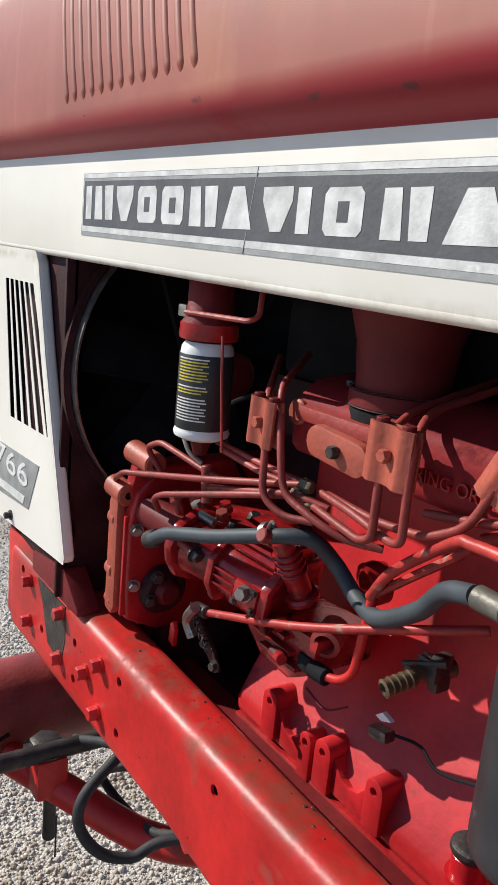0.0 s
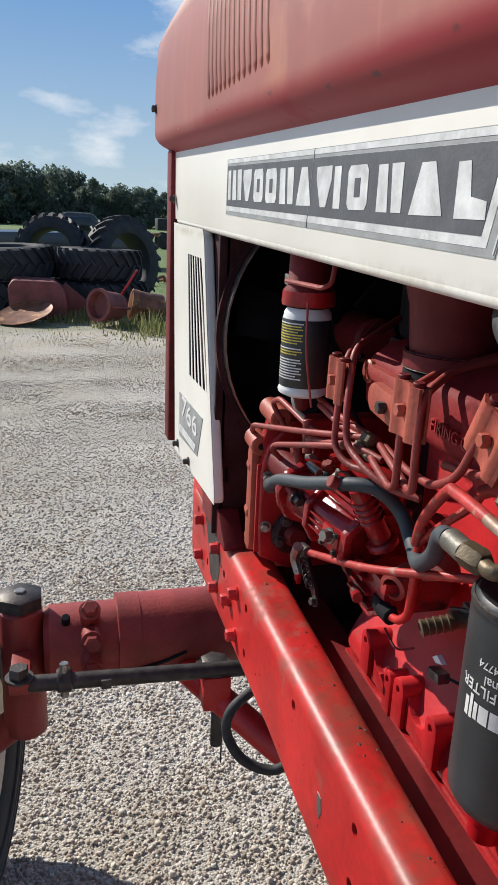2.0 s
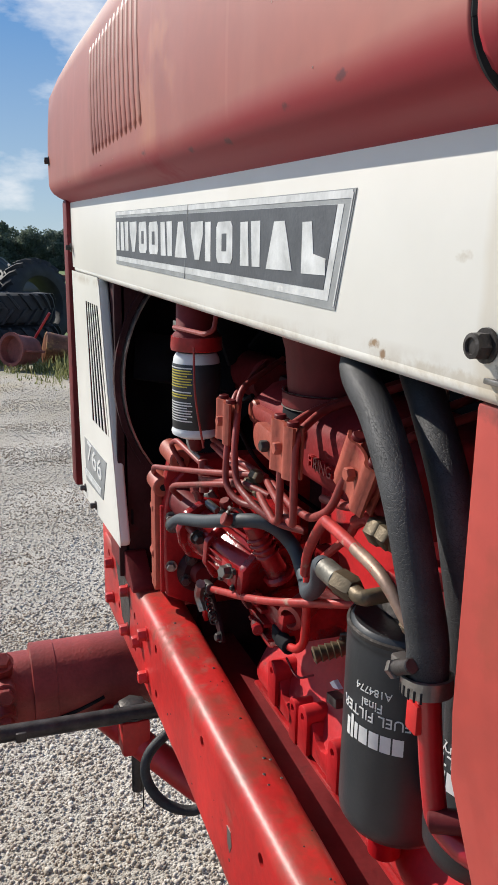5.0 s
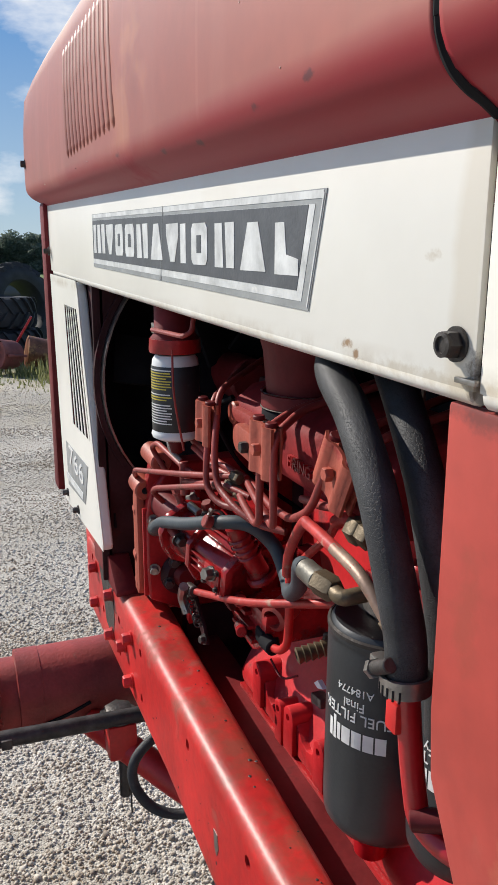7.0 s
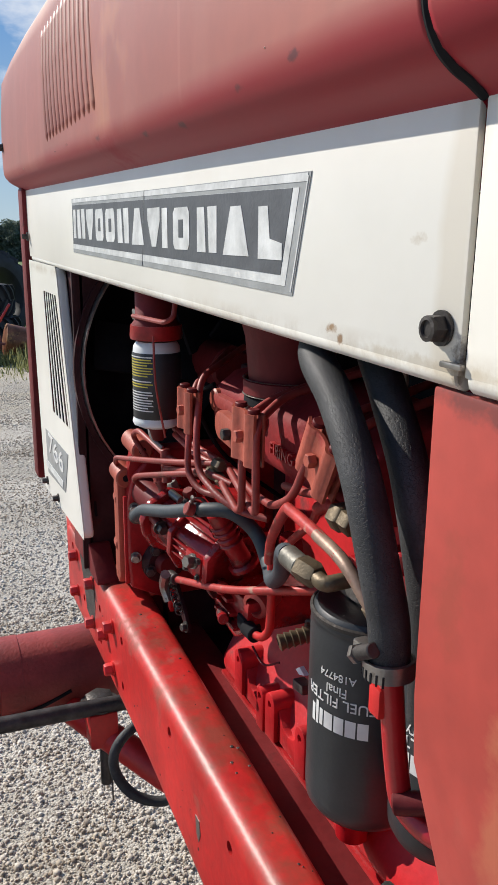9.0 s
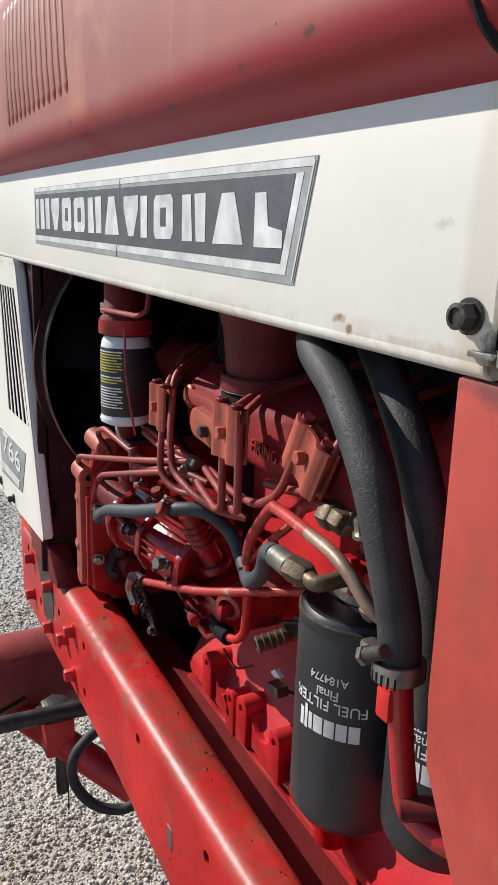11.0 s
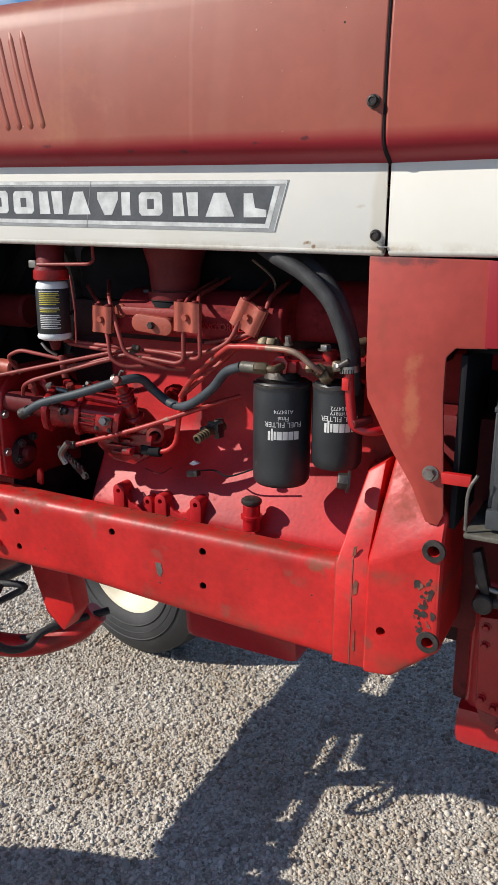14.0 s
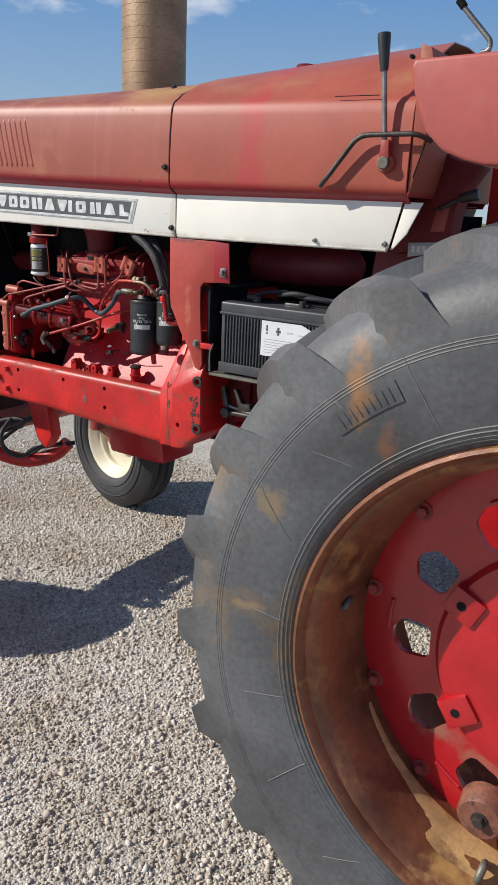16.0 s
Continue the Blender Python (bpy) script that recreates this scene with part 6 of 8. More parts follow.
# ---- battery, transmission, controls ----
BAT = part("battery", box((0.180, 0.014, 1.075), (0.70, 0.21, 1.250), 0.006), M_BATTERY, TRACTOR, "dusty black ribbed battery with safety label")
part("battery_lid", box((0.176, 0.010, 1.249), (0.704, 0.214, 1.285), 0.008, 3), M_BATTERY, BAT)
part("lid_lip", box((0.174, 0.008, 1.246), (0.706, 0.216, 1.254), 0.002), M_BATTERY, BAT)
part("base_ledge", box((0.174, 0.008, 1.063), (0.706, 0.216, 1.095), 0.004), M_BATTERY, BAT)
rib = None
for i in range(46):
    x = 0.19 + 0.0112 * i
    ob = part("rib", box((x, 0.0085, 1.095), (x + 0.0058, 0.016, 1.243), 0.0015, 1), M_BATTERY, BAT) if rib is None else new("rib", rib.data)
    if rib is None:
        rib = ob
        x_first = x
    else:
        ob.location.x = x - x_first
        ob.parent = BAT
rib = None
for i in range(18):
    y = 0.02 + 0.0105 * i
    part("rib", box((0.1745, y, 1.095), (0.182, y + 0.0055, 1.243), 0.0015, 1), M_BATTERY, BAT)
part("safety_label", slab([(0.333, 1.243), (0.47, 1.243), (0.512, 1.226), (0.514, 1.138), (0.332, 1.137)], 0.0062, 0.0082, bevel=0.0), M_LABEL, BAT, "white safety label with symbols")
M_BLUE = node_material("blue_print", (0.12, 0.35, 0.6), 0.5, vary=0.05, scale=60, fine=300, bump=0.0)
M_GREYPRINT = node_material("grey_print", (0.45, 0.47, 0.48), 0.5, vary=0.05, scale=60, fine=300, bump=0.0)
for x, z, w, h, mat in ((0.352, 1.222, 0.0022, 0.009, M_DECAL), (0.352, 1.207, 0.0022, 0.0022, M_DECAL), (0.392, 1.215, 0.008, 0.003, M_DECAL), (0.392, 1.222, 0.003, 0.005, M_DECAL), (0.392, 1.208, 0.003, 0.004, M_DECAL), (0.432, 1.215, 0.009, 0.0015, M_GREYPRINT), (0.47, 1.212, 0.008, 0.001, M_GREYPRINT)):
    part("symbol", box((x - w, 0.0052, z - h), (x + w, 0.0072, z + h), 0.0), mat, BAT, smooth=0)
for k in range(6):
    part("print_bar", box((0.342, 0.0054, 1.188 - 0.008 * k), (0.342 + (0.10, 0.085, 0.105, 0.08, 0.1, 0.06)[k], 0.0072, 1.1895 - 0.008 * k), 0.0), M_GREYPRINT, BAT, smooth=0)
for x, z, mat in ((0.475, 1.182, M_YELLOW), (0.498, 1.182, M_BLUE), (0.474, 1.155, M_BLUE), (0.498, 1.158, M_GREYPRINT)):
    part("print_dot", rod((x, 0.0072, z), (x, 0.005, z), 0.0068, steps=16, bevel=0.0003), mat, BAT)
for x, mat in ((0.275, M_BLACK), (0.435, M_BLACK), (0.60, M_BLACK)):
    part("vent_cap", rod((x, 0.07, 1.284), (x, 0.07, 1.305), 0.011, steps=16), mat, BAT)
part("terminal", rod((0.245, 0.1, 1.284), (0.245, 0.1, 1.302), 0.009, steps=14), M_STEEL, BAT)
part("terminal_clamp", box((0.225, 0.08, 1.29), (0.262, 0.12, 1.306), 0.004), M_IRON, BAT)
part("battery_cable", pipe(((0.24, 0.1, 1.3), (0.28, 0.12, 1.315), (0.34, 0.13, 1.318), (0.42, 0.1, 1.312), (0.5, 0.12, 1.305), (0.56, 0.2, 1.28)), 0.007, steps=10), M_HOSE, BAT)
part("battery_cable", pipe(((0.33, 0.11, 1.31), (0.40, 0.09, 1.322), (0.47, 0.12, 1.31), (0.6, 0.13, 1.302), (0.72, 0.16, 1.29)), 0.0075, steps=10), M_HOSE, BAT)
part("terminal_clamp", box((0.55, 0.07, 1.284), (0.59, 0.1, 1.296), 0.004), M_LABEL, BAT)
part("hold_down_strap", box((0.36, 0.09, 1.286), (0.44, 0.1, 1.292), 0.001), M_STEEL, BAT)
TRAY = part("battery_tray", box((0.146, -0.004, 1.047), (0.74, 0.24, 1.056), 0.003), M_PLATED, TRACTOR, "dirty bare-metal battery tray")
part("hold_down_rod", pipe(((0.16, -0.002, 1.15), (0.148, -0.002, 1.12), (0.148, -0.002, 1.06)), 0.0028, steps=8), M_STEEL, TRAY)
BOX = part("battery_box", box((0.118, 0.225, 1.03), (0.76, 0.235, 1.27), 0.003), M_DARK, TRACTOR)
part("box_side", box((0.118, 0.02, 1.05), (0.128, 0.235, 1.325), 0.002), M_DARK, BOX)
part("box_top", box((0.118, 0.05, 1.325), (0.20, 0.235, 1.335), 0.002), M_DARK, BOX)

TRANS = part("transmission_case", box((0.14, 0.155, 0.60), (1.5, 0.47, 0.92), 0.03, 3), M_FIRE_RED, TRACTOR, "bright red transmission case")
part("upper_case", box((0.2, 0.17, 0.92), (1.5, 0.45, 1.12), 0.02, 2), M_DARKRED, TRANS)
part("clutch_case", box((0.115, 0.17, 0.655), (0.2, 0.46, 1.03), 0.015, 2), M_DARKRED, TRANS)
part("cover_plate", slab([(0.163, 0.862), (0.235, 0.868), (0.262, 0.885), (0.30, 0.862), (0.366, 0.852), (0.360, 0.682), (0.30, 0.66), (0.170, 0.682)], 0.115, 0.157, bevel=0.004), M_FIRE_RED, TRANS, "bolted bright red cover plate")
for x, z in ((0.176, 0.845), (0.176, 0.81), (0.178, 0.705), (0.21, 0.79), (0.243, 0.812), (0.272, 0.803), (0.225, 0.70), (0.285, 0.675), (0.25, 0.68), (0.35, 0.77), (0.345, 0.692), (0.2, 0.693), (0.31, 0.69), (0.225, 0.85)):
    part("bolt", hexbolt((x, 0.115, z), (0, -1, 0), 0.0065, 0.009), M_FIRE_RED, TRANS)
part("lower_flange", slab([(0.17, 0.68), (0.30, 0.658), (0.36, 0.68), (0.37, 0.655), (0.33, 0.62), (0.18, 0.655)], 0.12, 0.16, bevel=0.004), M_AXLE, TRANS)
for x, z in ((0.215, 0.655), (0.26, 0.645), (0.305, 0.635), (0.345, 0.635)):
    part("bolt", hexbolt((x, 0.12, z), (0, -1, -0.3), 0.008, 0.012), M_AXLE, TRANS)
part("lower_case", box((0.13, 0.14, 0.58), (0.6, 0.4, 0.66), 0.02, 2), M_FIRE_RED, TRANS)
LINK = part("shift_linkage", rod((0.16, 0.07, 0.94), (0.42, 0.07, 0.905), 0.006, steps=10), M_STEEL, TRACTOR, "greasy shift linkage levers")
for p in (((0.15, 1.0), (0.165, 1.005), (0.178, 0.955), (0.185, 0.93), (0.172, 0.925), (0.158, 0.955)), ((0.20, 1.0), (0.215, 0.995), (0.235, 0.955), (0.265, 0.955), (0.275, 0.935), (0.225, 0.93)), ((0.28, 0.955), (0.31, 0.95), (0.32, 0.925), (0.28, 0.915))):
    part("link_arm", slab(p, 0.06, 0.085, bevel=0.005), M_IRON, LINK)
part("link_pin", rod((0.175, 0.05, 0.915), (0.175, 0.1, 0.915), 0.017, steps=18), M_IRON, LINK)
part("link_bar", rod((0.19, 0.065, 0.917), (0.31, 0.065, 0.918), 0.009, steps=10), M_IRON, LINK)
part("link_bar", rod((0.32, 0.075, 0.915), (0.42, 0.075, 0.912), 0.006, steps=10), M_STEEL, LINK)
part("red_strut", slab([(0.285, 0.935), (0.305, 0.935), (0.35, 0.88), (0.335, 0.872)], 0.08, 0.1, bevel=0.004), M_FIRE_RED, LINK)
part("lower_rod", rod((0.265, 0.085, 0.87), (0.405, 0.085, 0.845), 0.004, steps=8), M_STEEL, LINK)
part("rod_block", box((0.375, 0.08, 0.84), (0.392, 0.1, 0.875), 0.003), M_FIRE_RED, LINK)
part("side_pipe", rod((0.37, 0.1, 0.80), (0.37, 0.1, 0.83), 0.008, steps=8), M_STEEL, LINK)
part("hydraulic_body", box((0.45, 0.12, 0.62), (0.75, 0.25, 0.84), 0.02), M_RED, TRANS)
part("underhood_tank", lathe([(0, 0), (0.03, 0.0), (0.055, 0.02), (0.066, 0.06), (0.07, 0.2), (0.066, 0.34), (0.055, 0.385), (0.03, 0.41), (0, 0.41)], along((0.10, 0.30, 1.395), (1, 0.30, 1.405)), 32), M_MAROON, TRACTOR, "dull maroon tank under the hood")
part("dash_side_panel", slab([(0.60, 1.47), (0.80, 1.47), (0.82, 1.30), (0.80, 1.12), (0.62, 1.12), (0.58, 1.30)], 0.20, 0.21, bevel=0.004), M_MAROON, TRACTOR, "dull maroon side panel below the dash")
part("firewall", box((0.0, 0.22, 1.40), (0.012, 0.6, 1.9), 0.002), M_DARKRED, TRACTOR)

# rear cowl, control levers
M_TANK = node_material("faded_pinkish_red_paint", (0.4, 0.08, 0.065), 0.5, chalk=0.15, vary=0.15, scale=3, fine=50, bump=0.03, dirt=(0.42, 0.14, 0.11), dirt_amount=0.1, dirt_scale=3)
COWL = part("control_cowl", slab([(0.774, 1.90), (0.774, 1.965), (0.80, 1.955), (0.815, 1.90), (0.81, 1.77), (0.79, 1.67), (0.776, 1.61), (0.774, 1.61)], -0.03, 2 * MID + 0.03, bevel=0.006), M_FADED, TRACTOR, "faded red control cowl")
part("hood_seam", rod((0.545, -0.0265, 1.8545), (0.672, -0.0265, 1.8535), 0.0012, steps=6), M_DARK, HOOD2)
part("cowl_seam", rod((0.813, -0.037, 1.743), (0.787, -0.037, 1.655), 0.0016, steps=6), M_DARK, COWL)
for x, z in ((0.752, 1.937), (0.79, 1.895)):
    part("cowl_screw", rod((x, -0.02, z), (x, -0.036, z), 0.005, steps=12), M_DARK, COWL)
PED = part("steering_pedestal", slab([(0.74, 1.781), (0.816, 1.717), (0.902, 1.698), (0.88, 1.668), (0.851, 1.625), (0.839, 1.566), (0.836, 1.514), (0.796, 1.486), (0.681, 1.458), (0.659, 1.504), (0.732, 1.688)], 0.15, 0.24, bevel=0.008), M_DARKRED, COWL, "dull dark red steering pedestal")
part("lever_knob", rod((0.862, 0.12, 1.614), (0.912, 0.12, 1.626), 0.013, 0.016, steps=14), M_BLACK, PED)
part("lever_stalk", rod((0.80, 0.135, 1.585), (0.865, 0.12, 1.615), 0.006, steps=10), M_IRON, PED)
part("notice_plate", slab([(0.764, 1.687), (0.795, 1.693), (0.789, 1.67), (0.763, 1.663)], 0.146, 0.151, bevel=0.001), M_GREYPRINT, PED)
part("notice_plate", slab([(0.791, 1.583), (0.826, 1.594), (0.819, 1.528), (0.779, 1.523)], 0.146, 0.151, bevel=0.001), M_TANK, PED)
part("notice_plate", slab([(0.719, 1.492), (0.798, 1.497), (0.794, 1.466), (0.72, 1.453)], 0.146, 0.151, bevel=0.001), M_GREYPRINT, PED)
for k in range(4):
    part("print_bar", box((0.73 + 0.016 * k, 0.1445, 1.466), (0.741 + 0.016 * k, 0.1465, 1.485), 0.0), M_LABEL, PED, smooth=0)
LEVER = part("control_lever", rod((0.711, -0.05, 1.71), (0.690, -0.05, 1.915), 0.0068, steps=14), M_STEEL, TRACTOR, "chromed lever with black grip")
part("grip", lathe([(0, 0), (0.010, 0.0), (0.012, 0.02), (0.0165, 0.075), (0.016, 0.085), (0, 0.087)], along((0.690, -0.05, 1.905), (0.6825, -0.05, 1.98)), 20), M_BLACK, LEVER)
part("pivot_boss", rod((0.712, 0.01, 1.69), (0.712, -0.052, 1.69), 0.024, steps=24), M_FADED, LEVER)
part("pivot_nut", rod((0.712, -0.052, 1.69), (0.712, -0.062, 1.69), 0.016, steps=20), M_PLATED, LEVER)
part("lever_fork", slab([(0.698, 1.70), (0.726, 1.70), (0.722, 1.745), (0.702, 1.745)], -0.058, -0.042, bevel=0.003), M_AXLE, LEVER)
part("handrail", pipe(((0.529, -0.045, 1.631), (0.553, -0.055, 1.652), (0.639, -0.060, 1.756), (0.796, -0.060, 1.758), (0.825, -0.030, 1.743)), 0.0066, bend=0.03, steps=12), M_IRON, TRACTOR, "bare steel hand rail")
TANK = part("rear_fuel_tank", slab([(p[0], p[2]) for p in ((0.853, -0.270, 1.870), (0.859, -0.270, 1.887), (1.229, -0.270, 1.897), (1.269, -0.270, 1.668), (1.036, -0.270, 1.672), (0.988, -0.270, 1.683), (0.941, -0.270, 1.703), (0.900, -0.270, 1.740), (0.865, -0.270, 1.820))], -0.27, 0.02, bevel=0.018, segments=3), M_TANK, TRACTOR, "faded red rear tank shell")
part("tank_cap_rod", pipe(((0.890, -0.100, 2.022), (0.965, -0.100, 1.944), (0.964, -0.100, 1.924), (0.945, -0.100, 1.922)), 0.006, bend=0.015, steps=10), M_STEEL, TANK)
part("rod_clip", slab([(1.0, 1.93), (1.02, 1.97), (1.035, 1.945), (1.06, 1.945), (1.06, 1.93)], -0.115, -0.09, bevel=0.002), M_IRON, TANK)
part("rod_tip", rod((0.881, -0.100, 2.034), (0.896, -0.100, 2.017), 0.009, steps=10), M_DARK, TANK)
part("filler_cap", rod((0.30, 0.24, 1.955), (0.30, 0.24, 1.985), 0.03, steps=24), M_DARKRED, HOOD2)

# muffler through the hood
MUF = part("muffler", lathe([(0.112, 0.0), (0.112, 0.9), (0.09, 0.95), (0.0, 0.95)], Matrix.Translation((-0.372, 0.33, 1.90)), 56), M_MUFFLER, TRACTOR, "rusty tan muffler with rows of seams")
for k in range(9):
    part("muffler_seam", lathe([(0.1115, 0), (0.1127, 0.0015), (0.1115, 0.003)], Matrix.Translation((-0.372, 0.33, 1.96 + 0.035 * k)), 56, True), M_MUFFLER, MUF)
# ---- front axle and wheels ----
AX = -1.285
AXLE = part("front_axle", rod((AX, -0.30, 0.597), (AX, 0.92, 0.597), 0.082, steps=36), M_AXLE, TRACTOR, "faded oxide-red tubular front axle")
part("axle_tube", rod((AX, -0.14, 0.60), (AX, 0.76, 0.60), 0.092, steps=36), M_AXLE, AXLE)
part("clamp_collar", lathe([(0.08, 0), (0.0935, 0.002), (0.0935, 0.05), (0.08, 0.054)], along((AX, -0.145, 0.6), (AX, 0, 0.6)), 36, True), M_AXLE, AXLE)
for at, way in (((-1.225, -0.203, 0.699), (0.55, 0, 0.83)), ((-1.180, -0.202, 0.652), (1, 0, 0.2)), ((-1.185, -0.203, 0.591), (0.95, 0, -0.35))):
    at, way = Vector(at), Vector(way).normalized()
    part("clamp_boss", rod(at - way * 0.05, at, 0.0215, steps=20), M_AXLE, AXLE)
    if at.z > 0.56:
        part("collar_bolt", hexbolt(at, way, 0.017, 0.018), M_AXLE, AXLE)
part("adjust_hole", rod(Vector((-1.235, -0.253, 0.681)) - Vector((0.01, 0, 0.02)), Vector((-1.235, -0.253, 0.681)) + Vector((0.002, 0, 0.004)), 0.009, steps=12), M_DARK, AXLE)
part("weld_bead", pipe(((AX + 0.089, -0.10, 0.565), (AX + 0.092, -0.05, 0.58), (AX + 0.093, 0.0, 0.60)), 0.004, steps=6), M_DARK, AXLE)
part("axle_bolster", slab([(AX - 0.1, 0.80), (AX + 0.1, 0.80), (AX + 0.07, 0.52), (AX - 0.07, 0.52)], 0.24, 0.4, bevel=0.012), M_SHADED_GRIME, AXLE)
for side in (-1, 1):
    ky = -0.345 if side < 0 else 2 * MID + 0.345
    part("kingpin_housing", rod((AX + 0.005, ky, 0.385), (AX, ky, 0.69), 0.047, 0.045, steps=28), M_AXLE, AXLE)
    part("kingpin_nut", hexbolt((AX, ky, 0.69), (0, 0, 1), 0.05, 0.035, washer=0), M_IRON, AXLE)
    part("nut_pin", rod((AX, ky, 0.72), (AX, ky, 0.73), 0.012, steps=12), M_STEEL, AXLE)
    part("spindle_arm", rod((AX, ky, 0.42), (AX, ky + side * 0.16, 0.30), 0.035, steps=20), M_AXLE, AXLE)
    part("steering_arm", slab([(AX, 0.545), (AX + 0.19, 0.60), (AX + 0.2, 0.63), (AX + 0.17, 0.635), (AX, 0.60)], ky - 0.02, ky + 0.02, bevel=0.006), M_AXLE, AXLE)
TIE = part("tie_rod", rod((-1.105, -0.33, 0.618), (-1.095, 0.35, 0.60), 0.0165, steps=18), M_IRON, TRACTOR, "dark steel tie rod with clamps")
part("rod_clamp", rod((-1.103, -0.275, 0.62), (-1.103, -0.245, 0.62), 0.024, steps=18), M_IRON, TIE)
part("clamp_bolt", rod((-1.10, -0.26, 0.585), (-1.10, -0.26, 0.66), 0.009, steps=10), M_STEEL, TIE)
part("ball_end", hexbolt((-1.10, -0.345, 0.635), (0, 0, 1), 0.02, 0.025), M_IRON, TIE)
part("rod_slot", box((-1.09, -0.19, 0.602), (-1.082, -0.17, 0.622), 0.002), M_IRON, TIE)
CYL = part("steering_mount", box((-1.16, 0.015, 0.52), (-1.08, 0.075, 0.60), 0.01), M_RED, TRACTOR, "red steering mount with pin")
part("mount_bolt", hexbolt((-1.122, 0.045, 0.60), (0, 0, 1), 0.03, 0.022), M_IRON, CYL)
part("mount_arm", pipe(((-1.2, 0.0, 0.55), (-1.08, 0.08, 0.52), (-0.97, 0.18, 0.47), (-0.86, 0.25, 0.50), (-0.80, 0.28, 0.56)), 0.03, steps=14), M_RED, CYL)
part("mount_pin", rod((-1.105, 0.05, 0.42), (-1.105, 0.05, 0.54), 0.012, steps=12), M_IRON, CYL)
part("cotter_wire", rod((-1.095, 0.06, 0.38), (-1.095, 0.06, 0.47), 0.0018, steps=6), M_IRON, CYL)
part("hanger", slab([(-0.93, 0.80), (-0.80, 0.80), (-0.77, 0.62), (-0.81, 0.56), (-0.86, 0.60)], 0.16, 0.22, bevel=0.01), M_RED, CYL)
part("steering_hose", pipe(((-0.950, 0.106, 0.675), (-0.930, 0.039, 0.636), (-0.920, 0.028, 0.590), (-0.900, 0.055, 0.545), (-0.880, 0.105, 0.529), (-0.860, 0.163, 0.554), (-0.78, 0.30, 0.56)), 0.0095, steps=12), M_HOSE, TRACTOR, "looped black hydraulic hose")
part("steering_hose", pipe((((-1.119, 0.100, 0.605)), ((-0.996, 0.120, 0.662)), ((-0.904, 0.140, 0.667)), ((-1.042, 0.160, 0.575)), ((-1.118, 0.160, 0.500)), ((-0.950, 0.180, 0.497)), ((-0.798, 0.200, 0.609))), 0.0085, steps=12), M_HOSE, TRACTOR, "looped black hydraulic hose")


def front_wheel(cy, side):
    """A ribbed front tyre on a cream rim; side is the way its outer face looks."""
    c = Vector((AX + 0.005, cy, 0.298))
    m = Matrix.Translation(c) @ Matrix.Rotation(radians(-12), 4, "Z") @ pose(0, 0, 0, 90, 0, 0)
    ob = thing("front_wheel", "", "")
    for k in ("label", "category"):
        if k in ob:
            del ob[k]
    ob.parent = TRACTOR
    tread = [(0.378, -0.075), (0.386, -0.07), (0.386, -0.035), (0.374, -0.028), (0.374, -0.02), (0.392, -0.012), (0.392, 0.012), (0.374, 0.02), (0.374, 0.028), (0.386, 0.035), (0.386, 0.07), (0.378, 0.075)]
    wall = [(0.215, -0.075), (0.225, -0.092), (0.26, -0.105), (0.30, -0.11), (0.345, -0.1)]
    part("tyre", lathe(wall + tread + [(r, -h) for r, h in wall[::-1]], m, 64, True), M_FRONTTYRE, ob, "black ribbed front tyre")
    for r in (0.262, 0.29, 0.318):
        part("sidewall_rib", lathe([(r - 0.003, 0.0), (r, 0.004), (r + 0.003, 0.0)], m @ Matrix.Translation((0, 0, 0.1065)), 64), M_FRONTTYRE, ob)
        part("sidewall_rib", lathe([(r - 0.003, 0.0), (r, -0.004), (r + 0.003, 0.0)], m @ Matrix.Translation((0, 0, -0.1065)), 64), M_FRONTTYRE, ob)
    rim = [(0.222, -0.085), (0.222, -0.078), (0.205, -0.07), (0.195, -0.04), (0.17, -0.03), (0.17, 0.03), (0.195, 0.04), (0.205, 0.07), (0.222, 0.078), (0.222, 0.085), (0.2, 0.075), (0.185, 0.045), (0.162, 0.035), (0.162, -0.035), (0.185, -0.045), (0.2, -0.075)]
    part("rim", lathe(rim, m, 48, True), M_CREAM, ob, "cream-painted wheel rim")
    part("wheel_disc", lathe([(0.166, 0.012), (0.12, 0.0), (0.06, 0.02), (0, 0.02), (0, 0.01), (0.06, 0.01), (0.12, -0.01), (0.166, 0.002)], m, 48), M_CREAM, ob)
    part("hub", rod(m @ Vector((0, 0, -0.07)), m @ Vector((0, 0, 0.07)), 0.05, steps=24), M_AXLE, ob)
    return ob


front_wheel(-0.53, -1)
front_wheel(2 * MID + 0.53, 1)


